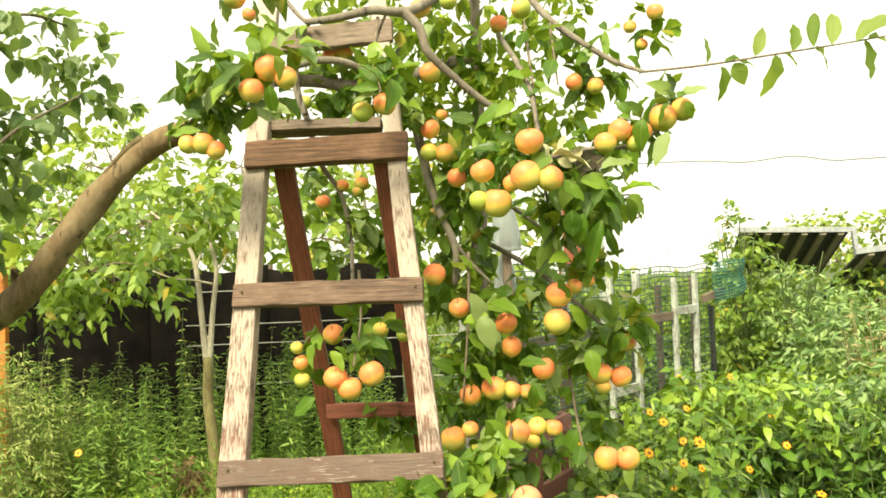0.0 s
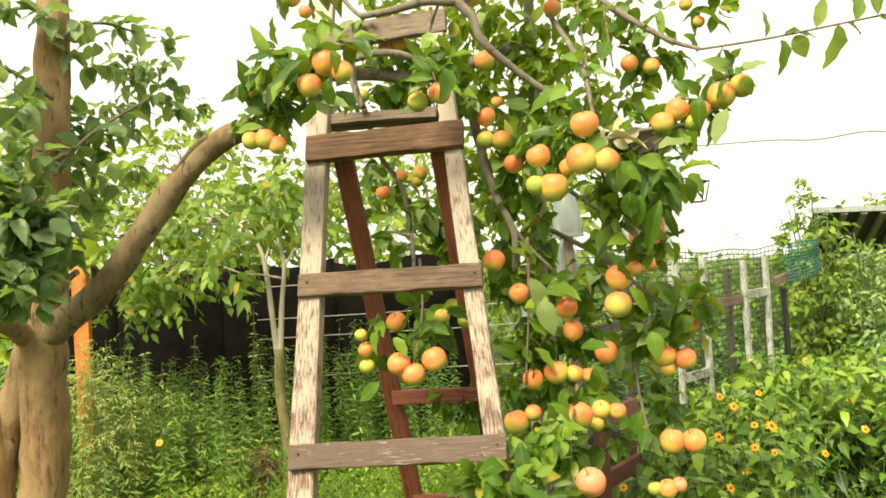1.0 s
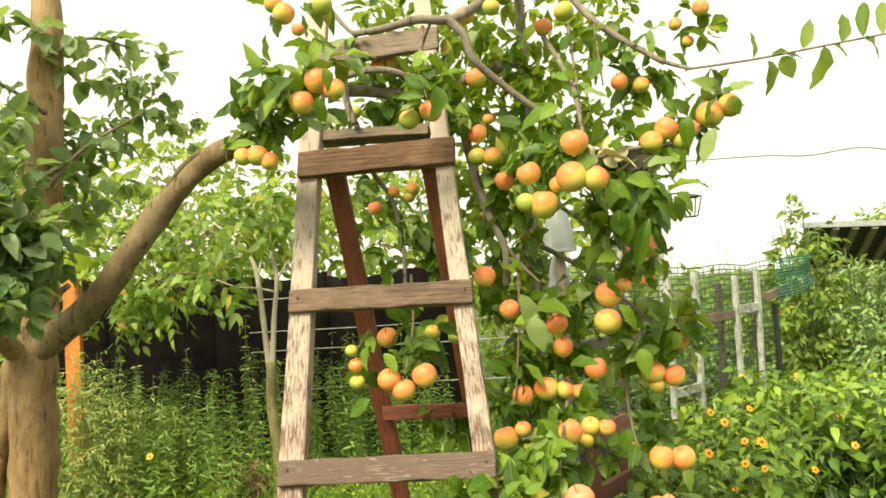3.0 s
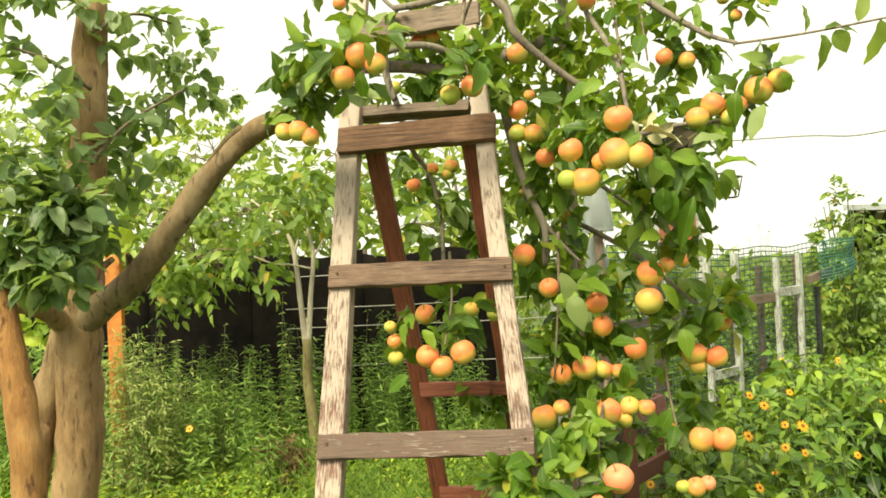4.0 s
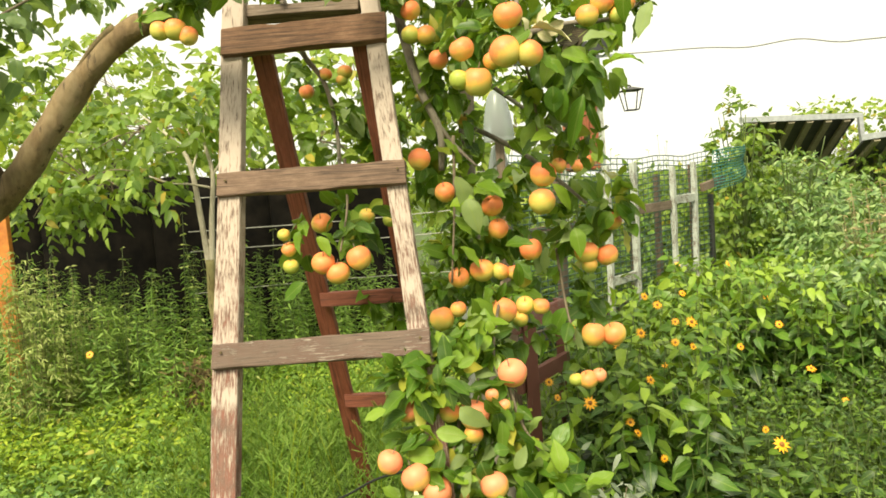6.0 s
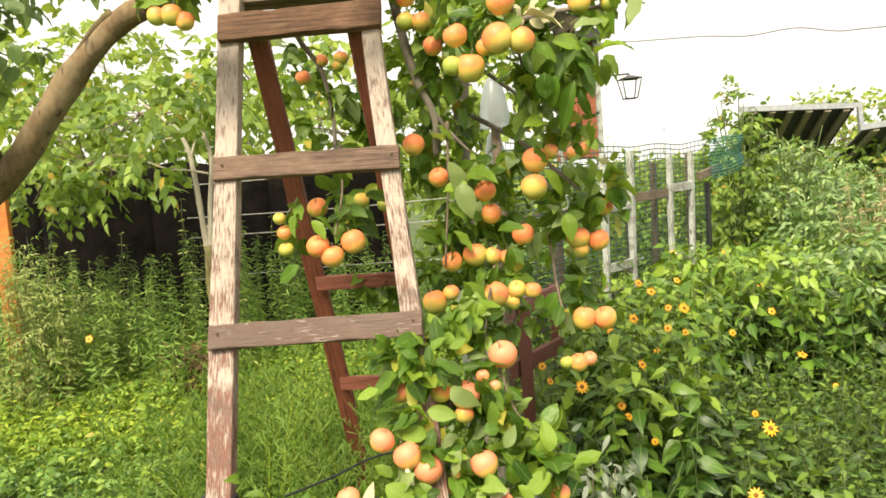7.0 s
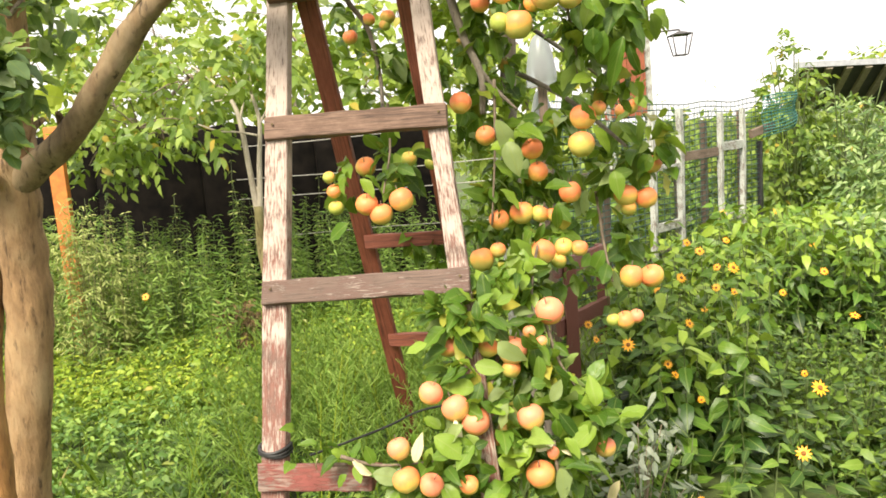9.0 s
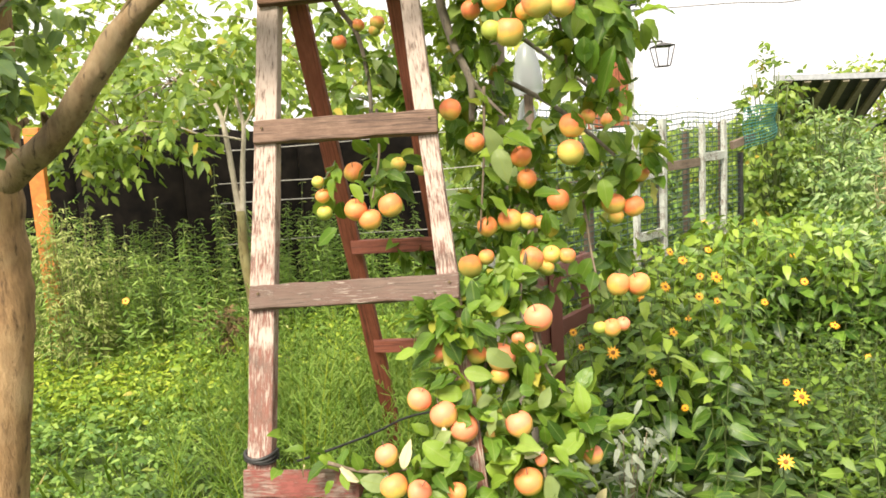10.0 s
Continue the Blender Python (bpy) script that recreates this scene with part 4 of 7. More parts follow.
    # hanging shoots
    for p in ((((0.221, 2.240, 1.477)), ((0.207, 2.218, 1.283)), ((0.180, 2.184, 1.066))), (((0.395, 1.960, 1.645)), ((0.423, 2.016, 1.534)), ((0.433, 2.072, 1.433))),
              (((0.490, 2.240, 2.152)), ((0.486, 2.184, 2.032)), ((0.482, 2.128, 1.918))), (((0.498, 2.296, 1.128)), ((0.504, 2.240, 0.974)), ((0.513, 2.184, 0.874))),
              (((0.412, 2.240, 2.160)), ((0.392, 2.016, 1.925)), ((0.380, 1.882, 1.717))), (((0.001, 2.072, 2.105)), ((-0.012, 2.016, 1.978)), ((0.004, 1.960, 1.870))),
              (((0.280, 1.814, 0.860)), ((0.305, 1.792, 0.766)), ((0.371, 1.747, 0.651))), (((-0.215, 1.624, 0.637)), ((-0.130, 1.635, 0.605)), ((0.008, 1.646, 0.600))),
              (((0.265, 1.658, 0.623)), ((0.271, 1.646, 0.548)), ((0.291, 1.646, 0.453))), (((0.158, 1.792, 0.791)), ((0.130, 1.736, 0.727)), ((0.094, 1.680, 0.707))),
              (((0.315, 2.128, 1.064)), ((0.258, 1.904, 0.915)), ((0.276, 1.792, 0.838))), (((-0.100, 2.352, 1.441)), ((-0.090, 2.184, 1.306)), ((-0.103, 2.016, 1.194)))):
        twig(tw, lf, p, 0.005, 0.0025, 10)
    # leaf masses: above and behind the ladder
    puff(lf, (-0.096, 2.352, 2.180), 0.152, 0.085, 34)
    puff(lf, (0.185, 2.408, 2.172), 0.186, 0.119, 15)
    puff(lf, (0.392, 2.408, 2.097), 0.169, 0.136, 13)
    puff(lf, (0.532, 2.296, 2.117), 0.129, 0.097, 14)
    puff(lf, (0.643, 2.240, 2.019), 0.097, 0.113, 30)
    puff(lf, (-0.082, 2.464, 2.021), 0.152, 0.085, 100)
    puff(lf, (0.219, 2.408, 1.933), 0.152, 0.119, 34)
    puff(lf, (0.077, 2.352, 1.932), 0.081, 0.097, 50)
    puff(lf, (0.252, 2.352, 2.361), 0.242, 0.097, 50)
    puff(lf, (0.746, 2.206, 2.089), 0.069, 0.054, 22)
    puff(lf, (0.589, 2.240, 1.957), 0.077, 0.046, 22)
    # fine shoots high in the crown, their backlight put into the leaf colour
    young = Leaves(fine=True)
    for c, rx, rz, cnt in (((-0.124, 2.632, 2.149), 0.148, 0.093, 110), ((-0.218, 2.688, 2.032), 0.148, 0.074, 90), ((0.113, 2.688, 2.174), 0.130, 0.130, 120),
                           ((0.257, 2.688, 2.242), 0.155, 0.155, 66), ((0.404, 2.688, 2.106), 0.136, 0.155, 90), ((0.523, 2.576, 2.197), 0.111, 0.111, 70),
                           ((0.291, 2.688, 1.936), 0.174, 0.116, 150), ((0.543, 2.464, 1.917), 0.106, 0.080, 60), ((-0.030, 2.688, 2.392), 0.252, 0.077, 110),
                           ((0.159, 2.744, 1.757), 0.155, 0.136, 153), ((0.563, 2.576, 2.330), 0.223, 0.074, 60)):
        puff(young, c, rx, rz, cnt, 0.052, None, 0.5, 0.56, 0.6)
    for c, rx, rz, cnt in (((0.22, 2.44, 2.12), 0.13, 0.13, 60), ((0.34, 2.42, 2.00), 0.13, 0.13, 60), ((0.12, 2.44, 1.97), 0.09, 0.10, 50), ((0.30, 2.44, 2.30), 0.16, 0.10, 40), ((0.46, 2.40, 1.86), 0.11, 0.07, 40)):
        puff(young, c, rx, rz, cnt, 0.058, None, 0.5, 0.6, 0.6)
    # shoulder over the fence
    puff(lf, (0.367, 2.184, 1.742), 0.169, 0.092, 100)
    puff(lf, (0.527, 2.128, 1.717), 0.107, 0.069, 55)
    puff(lf, (0.662, 2.106, 1.747), 0.100, 0.069, 50)
    puff(lf, (0.754, 2.016, 1.823), 0.051, 0.044, 14)
    puff(lf, (0.464, 2.016, 1.589), 0.116, 0.058, 40)
    puff(lf, (0.569, 1.994, 1.614), 0.065, 0.058, 24)
    puff(lf, (0.486, 2.016, 1.514), 0.073, 0.073, 8)
    puff(lf, (0.80, 3.24, 1.44), 0.07, 0.05, 16)
    puff(lf, (0.55, 2.12, 1.43), 0.085, 0.06, 26)
    puff(lf, (0.50, 2.10, 1.51), 0.06, 0.04, 12)
    # hanging curtain
    puff(lf, (0.233, 2.408, 1.681), 0.136, 0.119, 110)
    puff(lf, (0.010, 2.576, 1.591), 0.106, 0.160, 90)
    puff(lf, (-0.167, 2.632, 1.572), 0.148, 0.111, 60)
    puff(lf, (-0.239, 2.688, 1.742), 0.111, 0.093, 30)
    puff(lf, (0.238, 2.464, 1.490), 0.124, 0.089, 60)
    puff(lf, (0.431, 2.296, 1.463), 0.081, 0.065, 14)
    puff(lf, (0.174, 2.408, 1.404), 0.085, 0.102, 60)
    puff(lf, (0.359, 2.408, 1.337), 0.152, 0.093, 80)
    puff(lf, (0.533, 2.352, 1.289), 0.119, 0.085, 36)
    puff(lf, (0.637, 2.184, 1.275), 0.055, 0.071, 24)
    puff(lf, (0.662, 2.218, 1.201), 0.047, 0.055, 18)
    puff(lf, (0.252, 2.408, 1.189), 0.127, 0.102, 90)
    puff(lf, (0.412, 2.408, 1.160), 0.119, 0.085, 55)
    puff(lf, (0.564, 2.240, 1.184), 0.089, 0.048, 26)
    puff(lf, (0.163, 2.408, 1.058), 0.085, 0.085, 50)
    puff(lf, (0.335, 2.296, 1.034), 0.129, 0.081, 70)
    puff(lf, (0.243, 2.128, 0.933), 0.102, 0.073, 60)
    puff(lf, (0.554, 2.352, 0.987), 0.085, 0.068, 26)
    puff(lf, (0.395, 2.240, 0.902), 0.081, 0.048, 18)
    puff(lf, (-0.081, 2.240, 1.264), 0.067, 0.075, 40)
    puff(lf, (-0.171, 2.072, 1.254), 0.045, 0.060, 14)
    puff(lf, (-0.038, 2.520, 0.969), 0.089, 0.089, 30)
    # lowest sprays in front of the ladder
    puff(lf, (0.099, 1.770, 0.917), 0.088, 0.050, 44)
    puff(lf, (0.203, 1.814, 0.838), 0.075, 0.050, 26)
    puff(lf, (0.074, 1.770, 0.769), 0.075, 0.031, 22)
    puff(lf, (0.254, 1.792, 0.714), 0.075, 0.050, 30)
    puff(lf, (0.348, 1.770, 0.652), 0.069, 0.069, 40)
    puff(lf, (0.100, 1.714, 0.600), 0.085, 0.060, 44)
    puff(lf, (-0.020, 1.646, 0.568), 0.070, 0.047, 34)
    puff(lf, (0.280, 1.702, 0.564), 0.073, 0.036, 24)
    puff(lf, (-0.291, 1.635, 0.658), 0.053, 0.021, 8, 0.04)
    puff(lf, (0.100, 1.680, 0.437), 0.133, 0.060, 60)
    for c, rx, rz, cnt in (((0.098, 1.770, 0.910), 0.088, 0.050, 60), ((0.227, 1.814, 0.780), 0.088, 0.063, 50), ((0.353, 1.792, 0.665), 0.075, 0.075, 50),
                           ((0.142, 1.736, 0.616), 0.133, 0.073, 90), ((0.004, 1.680, 0.552), 0.070, 0.035, 36), ((0.269, 1.736, 0.524), 0.085, 0.048, 44), ((0.221, 1.904, 0.989), 0.082, 0.069, 50)):
        puff(lf, c, rx, rz, cnt, 0.055, None, 0.4, 0.6, 0.7)
    # spray caught on the ladder's left rail
    puff(lf, (-0.358, 1.859, 1.941), 0.077, 0.045, 26)
    puff(lf, (-0.224, 1.837, 1.979), 0.052, 0.036, 12)
    puff(lf, (-0.436, 1.949, 1.871), 0.062, 0.055, 30)
    puff(lf, (-0.276, 1.882, 1.861), 0.041, 0.041, 8)
    puff(lf, (-0.331, 1.960, 2.158), 0.069, 0.041, 16)
    puff(lf, (-0.008, 1.960, 1.901), 0.064, 0.056, 20)
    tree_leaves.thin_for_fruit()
    mpart("twig_tangle", tree_twigs.mesh("twig_tangle", M_TWIG), tree, "", "stuff")
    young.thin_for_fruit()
    mpart("young_growth", young.mesh("young_growth", M_BACKLIT_APPLE), tree, "small pale yellow-green leaves, backlight put into their colour", "stuff")
    mpart("crown", tree_leaves.mesh("crown", M_APPLE_LEAF), tree, "fresh green oval leaves", "stuff")


build_apple_tree()




# ---- leaves of the outer sprays, each one its own piece ----
def build_near_leaves():
    tree = bpy.data.objects["apple_tree"]
    models, tips, withered, dead = [], [], [], []
    for k in range(4):
        st = Leaves(fine=True)
        st.add((0, 0, 0), (0, 1, 0), (0, 0, 1), 1.0, 0.5 + 0.05 * k, 0.15 + 0.17 * k, 0.2 + 0.17 * (k % 3))
        models.append(st.mesh("leaf", M_NEAR_LEAF))
        tips.append(st.mesh("leaf", M_LIT_NEAR_LEAF))
        withered.append(st.mesh("leaf", M_WITHERED))
        dead.append(st.mesh("leaf", M_DEAD))
    r = np.random.default_rng(21)

    def rosette(p, count, reach, size=0.07, face=0.6):
        p = V(*p)
        for k in range(count):
            a = r.uniform(0, 2 * math.pi)
            d = unit(V(math.cos(a), -0.35 + 0.4 * r.normal(), math.sin(a) * 0.8 - 0.25))
            nrm = unit(V(0, -face, 0.8) + r.normal(size=3) * 0.35)
            b = unit(np.cross(d, nrm))
            nn = np.cross(b, d)
            s = size * r.uniform(0.7, 1.15)
            m = Matrix((b.tolist(), d.tolist(), nn.tolist())).transposed().to_4x4()
            at = p + d * 0.015 + r.normal(size=3) * reach
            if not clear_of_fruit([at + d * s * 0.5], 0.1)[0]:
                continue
            ob = new("leaf", models[r.integers(0, 4)])
            ob.parent = tree
            ob.matrix_parent_inverse = Matrix.Translation(tree.location).inverted()
            ob.matrix_basis = Matrix.Translation(at) @ m @ Matrix.Scale(s, 4)

    def spray_leaf(base, tip, width, kind=None):
        base, tip = V(*base), V(*tip)
        length = float(np.linalg.norm(tip - base))
        tip = tip + V(0, -0.25 * length * r.uniform(-0.6, 1.0), 0)
        d = unit(tip - base)
        nrm = unit(V(0, -0.8, 0.6) + r.normal(size=3) * 0.35)
        side = unit(np.cross(d, nrm))
        m = Matrix((side.tolist(), d.tolist(), np.cross(side, d).tolist())).transposed().to_4x4()
        ob = new("leaf", (kind or (tips if base[0] > 0.79 else models))[r.integers(0, 4)])
        ob.parent = tree
        ob.matrix_parent_inverse = Matrix.Translation(tree.location).inverted()
        ob.matrix_basis = Matrix.Translation(base) @ m @ Matrix.Diagonal((width / 0.52 * 0.9, length * 0.95, length, 1))
    spray_leaf((-0.247, 1.758, 1.935), (-0.227, 1.758, 1.998), 0.033)
    spray_leaf((-0.214, 1.758, 1.934), (-0.179, 1.758, 1.996), 0.030)
    spray_leaf((-0.261, 1.758, 1.925), (-0.278, 1.758, 1.976), 0.030)
    spray_leaf((-0.214, 1.758, 1.938), (-0.142, 1.758, 1.911), 0.020)
    spray_leaf((-0.222, 1.758, 1.919), (-0.198, 1.758, 1.876), 0.030)
    spray_leaf((-0.239, 1.758, 1.853), (-0.234, 1.758, 1.783), 0.033)
    spray_leaf((-0.282, 1.758, 1.911), (-0.341, 1.758, 1.944), 0.028)
    spray_leaf((-0.289, 1.758, 1.905), (-0.376, 1.758, 1.846), 0.028)
    spray_leaf((-0.305, 1.758, 1.873), (-0.347, 1.758, 1.843), 0.030)
    spray_leaf((-0.383, 1.758, 1.907), (-0.418, 1.758, 1.883), 0.025)
    spray_leaf((-0.304, 1.904, 1.833), (-0.393, 1.904, 1.798), 0.033)
    spray_leaf((-0.430, 1.904, 1.787), (-0.528, 1.904, 1.788), 0.030)
    spray_leaf((-0.428, 1.904, 1.820), (-0.481, 1.904, 1.842), 0.025)
    spray_leaf((-0.387, 1.904, 1.783), (-0.364, 1.904, 1.730), 0.025)
    spray_leaf((-0.466, 1.904, 1.899), (-0.491, 1.904, 1.858), 0.027)
    spray_leaf((-0.000, 1.882, 1.864), (-0.069, 1.882, 1.878), 0.027)
    spray_leaf((-0.008, 1.882, 1.851), (-0.072, 1.882, 1.845), 0.022)
    spray_leaf((0.017, 1.882, 1.906), (0.015, 1.882, 1.963), 0.033)
    spray_leaf((0.022, 1.882, 1.877), (0.069, 1.882, 1.851), 0.022)
    spray_leaf((0.008, 1.882, 1.878), (-0.029, 1.882, 1.946), 0.019)
    spray_leaf((0.028, 1.882, 1.862), (0.073, 1.882, 1.815), 0.022)
    spray_leaf((0.641, 1.904, 1.769), (0.618, 1.904, 1.700), 0.038)
    spray_leaf((0.531, 1.904, 1.652), (0.603, 1.904, 1.695), 0.030)
    spray_leaf((0.703, 1.904, 1.735), (0.653, 1.904, 1.648), 0.047)
    spray_leaf((0.725, 1.904, 1.817), (0.707, 1.904, 1.847), 0.019)
    spray_leaf((0.731, 1.904, 1.817), (0.761, 1.904, 1.842), 0.025)
    spray_leaf((0.751, 1.904, 1.808), (0.769, 1.904, 1.764), 0.025)
    spray_leaf((0.710, 1.904, 1.805), (0.666, 1.904, 1.773), 0.021)
    spray_leaf((0.844, 1.9, 1.89), (0.852, 1.9, 1.808), 0.031)
    spray_leaf((0.878, 1.9, 1.897), (0.9, 1.9, 1.842), 0.041)
    spray_leaf((0.853, 1.9, 1.901), (0.926, 1.9, 1.923), 0.028)
    spray_leaf((0.912, 1.86, 1.901), (0.937, 1.86, 1.975), 0.037)
    spray_leaf((0.953, 1.84, 1.897), (0.959, 1.84, 1.797), 0.043)
    spray_leaf((0.984, 1.82, 1.897), (1.01, 1.82, 1.98), 0.033)
    spray_leaf((0.967, 1.83, 1.898), (1.018, 1.83, 1.876), 0.03)
    spray_leaf((1.015, 1.78, 1.893), (1.083, 1.78, 1.865), 0.032)
    spray_leaf((1.015, 1.78, 1.894), (1.025, 1.78, 2.003), 0.029)
    spray_leaf((1.047, 1.76, 1.892), (1.072, 1.76, 1.994), 0.038)
    spray_leaf((1.101, 1.72, 1.89), (1.122, 1.72, 1.797), 0.048)
    spray_leaf((1.081, 1.72, 1.886), (1.165, 1.72, 1.965), 0.048)
    spray_leaf((1.109, 1.72, 1.893), (1.18, 1.72, 1.897), 0.034)
    spray_leaf((0.819, 1.93, 1.905), (0.83, 1.93, 1.982), 0.014)
    spray_leaf((0.401, 1.85, 1.682), (0.496, 1.85, 1.687), 0.025, withered)
    spray_leaf((0.382, 1.85, 1.709), (0.41, 1.85, 1.677), 0.021, withered)
    spray_leaf((0.416, 1.85, 1.671), (0.454, 1.85, 1.652), 0.021, withered)
    spray_leaf((0.263, 1.64, 0.622), (0.216, 1.64, 0.61), 0.018, withered)
    spray_leaf((0.058, 1.62, 0.648), (0.045, 1.62, 0.7), 0.016, withered)
    spray_leaf((-0.045, 1.58, 0.628), (-0.032, 1.58, 0.687), 0.022, withered)
    spray_leaf((0.278, 1.64, 0.607), (0.347, 1.64, 0.586), 0.014, withered)
    spray_leaf((0.425, 1.75, 0.474), (0.386, 1.75, 0.412), 0.025, withered)
    spray_leaf((-0.148, 1.62, 0.59), (-0.193, 1.62, 0.629), 0.021, withered)
    spray_leaf((-0.265, 1.62, 0.636), (-0.284, 1.62, 0.619), 0.019, withered)
    spray_leaf((0.726, 2.162, 2.058), (0.838, 2.162, 2.042), 0.040)
    spray_leaf((0.631, 2.162, 1.995), (0.632, 2.162, 2.092), 0.028)
    spray_leaf((0.686, 2.162, 1.997), (0.744, 2.162, 1.960), 0.031)
    spray_leaf((0.439, 1.870, 1.613), (0.482, 1.870, 1.574), 0.027)
    spray_leaf((0.533, 1.870, 1.618), (0.581, 1.870, 1.559), 0.046)
    spray_leaf((0.519, 1.870, 1.606), (0.494, 1.870, 1.560), 0.032)
    spray_leaf((0.528, 1.870, 1.564), (0.590, 1.870, 1.518), 0.032)
    spray_leaf((0.518, 1.870, 1.524), (0.466, 1.870, 1.399), 0.035)
    spray_leaf((0.446, 1.870, 1.550), (0.447, 1.870, 1.482), 0.054)
    spray_leaf((0.472, 1.870, 1.541), (0.451, 1.870, 1.461), 0.040)
    spray_leaf((0.529, 1.870, 1.502), (0.548, 1.870, 1.426), 0.024)
    spray_leaf((0.432, 2.038, 1.432), (0.371, 2.038, 1.407), 0.029)
    spray_leaf((0.435, 2.038, 1.387), (0.465, 2.038, 1.326), 0.032)
    spray_leaf((0.458, 2.038, 1.319), (0.509, 2.038, 1.249), 0.029)
    spray_leaf((0.449, 2.038, 1.460), (0.451, 2.038, 1.408), 0.029)
    spray_leaf((0.497, 2.038, 1.426), (0.554, 2.038, 1.414), 0.026)
    spray_leaf((0.596, 2.150, 1.340), (0.619, 2.150, 1.261), 0.031)
    spray_leaf((0.656, 2.150, 1.327), (0.664, 2.150, 1.258), 0.034)
    spray_leaf((0.648, 2.150, 1.251), (0.702, 2.150, 1.186), 0.034)
    spray_leaf((0.581, 2.150, 1.187), (0.497, 2.150, 1.178), 0.040)
    spray_leaf((0.631, 2.150, 1.229), (0.595, 2.150, 1.178), 0.043)
    spray_leaf((0.213, 2.150, 1.362), (0.265, 2.150, 1.241), 0.062)
    spray_leaf((0.223, 1.971, 1.047), (0.306, 1.971, 0.958), 0.054)
    spray_leaf((0.310, 1.971, 1.083), (0.278, 1.971, 1.029), 0.020)
    spray_leaf((0.253, 1.971, 1.073), (0.299, 1.971, 1.078), 0.034)
    spray_leaf((0.343, 1.971, 1.130), (0.343, 1.971, 1.053), 0.028)
    spray_leaf((0.236, 1.971, 1.039), (0.194, 1.971, 0.951), 0.043)
    spray_leaf((0.619, 2.184, 1.020), (0.644, 2.184, 0.957), 0.038)
    spray_leaf((0.557, 2.184, 1.009), (0.568, 2.184, 0.970), 0.019)
    spray_leaf((0.090, 1.702, 0.905), (0.024, 1.702, 0.890), 0.034)
    spray_leaf((0.091, 1.702, 0.925), (0.043, 1.702, 0.961), 0.027)
    spray_leaf((0.118, 1.702, 0.905), (0.112, 1.702, 0.951), 0.025)
    spray_leaf((0.124, 1.702, 0.935), (0.146, 1.702, 0.973), 0.027)
    spray_leaf((0.163, 1.702, 0.939), (0.203, 1.702, 0.962), 0.025)
    spray_leaf((0.129, 1.702, 0.915), (0.190, 1.702, 0.878), 0.029)
    spray_leaf((0.185, 1.702, 0.891), (0.230, 1.702, 0.901), 0.020)
    spray_leaf((0.215, 1.702, 0.863), (0.250, 1.702, 0.808), 0.027)
    spray_leaf((0.100, 1.702, 0.865), (0.076, 1.702, 0.807), 0.027)
    spray_leaf((0.278, 1.680, 0.792), (0.329, 1.680, 0.690), 0.036)
    spray_leaf((0.225, 1.680, 0.750), (0.257, 1.680, 0.761), 0.031)
    spray_leaf((0.325, 1.680, 0.730), (0.303, 1.680, 0.685), 0.031)
    spray_leaf((0.350, 1.680, 0.721), (0.365, 1.680, 0.647), 0.034)
    spray_leaf((0.273, 1.680, 0.707), (0.310, 1.680, 0.685), 0.022)
    spray_leaf((0.277, 1.680, 0.667), (0.277, 1.680, 0.614), 0.027)
    spray_leaf((0.284, 1.680, 0.680), (0.331, 1.680, 0.610), 0.034)
    spray_leaf((0.145, 1.680, 0.703), (0.178, 1.680, 0.721), 0.024)
    spray_leaf((0.150, 1.680, 0.683), (0.204, 1.680, 0.632), 0.024)
    spray_leaf((0.422, 1.680, 0.637), (0.454, 1.680, 0.641), 0.019)
    spray_leaf((0.281, 1.613, 0.574), (0.362, 1.613, 0.588), 0.028)
    spray_leaf((0.066, 1.613, 0.693), (0.013, 1.613, 0.658), 0.028)
    spray_leaf((0.087, 1.613, 0.640), (0.118, 1.613, 0.651), 0.021)
    spray_leaf((0.096, 1.613, 0.600), (0.131, 1.613, 0.572), 0.033)
    spray_leaf((0.083, 1.613, 0.595), (0.062, 1.613, 0.564), 0.021)
    spray_leaf((0.106, 1.613, 0.561), (0.097, 1.613, 0.522), 0.035)
    spray_leaf((0.063, 1.613, 0.577), (0.042, 1.613, 0.546), 0.019)
    spray_leaf((-0.002, 1.613, 0.620), (0.007, 1.613, 0.581), 0.023)
    spray_leaf((-0.046, 1.613, 0.688), (-0.040, 1.613, 0.610), 0.016)
    # a withered spray with dead leaves curled behind it
    spray_leaf((0.428, 1.90, 1.674), (0.512, 1.90, 1.708), 0.030, withered)
    spray_leaf((0.425, 1.89, 1.690), (0.448, 1.89, 1.742), 0.024, withered)
    spray_leaf((0.410, 1.89, 1.680), (0.376, 1.89, 1.655), 0.018, withered)
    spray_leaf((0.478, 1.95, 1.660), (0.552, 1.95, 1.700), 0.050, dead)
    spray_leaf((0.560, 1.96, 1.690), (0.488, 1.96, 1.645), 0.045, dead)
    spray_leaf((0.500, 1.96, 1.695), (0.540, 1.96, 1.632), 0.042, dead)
    # broad leaves on the shoulder, the sheen put into their paler colour
    for p, q, w in (((0.500, 1.92, 1.640), (0.560, 1.92, 1.598), 0.046), ((0.535, 1.92, 1.605), (0.590, 1.92, 1.535), 0.048), ((0.470, 1.91, 1.632), (0.512, 1.91, 1.578), 0.036),
                    ((0.540, 1.93, 1.590), (0.545, 1.93, 1.505), 0.040), ((0.575, 1.93, 1.655), (0.612, 1.93, 1.598), 0.036), ((0.600, 1.94, 1.580), (0.625, 1.94, 1.510), 0.032)):
        spray_leaf(p, q, w, tips)
    rosette((-0.256, 1.814, 1.960), 7, 0.02)
    rosette((-0.342, 1.814, 1.913), 5, 0.025)
    rosette((-0.265, 1.814, 1.829), 3, 0.015)
    rosette((-0.457, 1.904, 1.818), 5, 0.025)
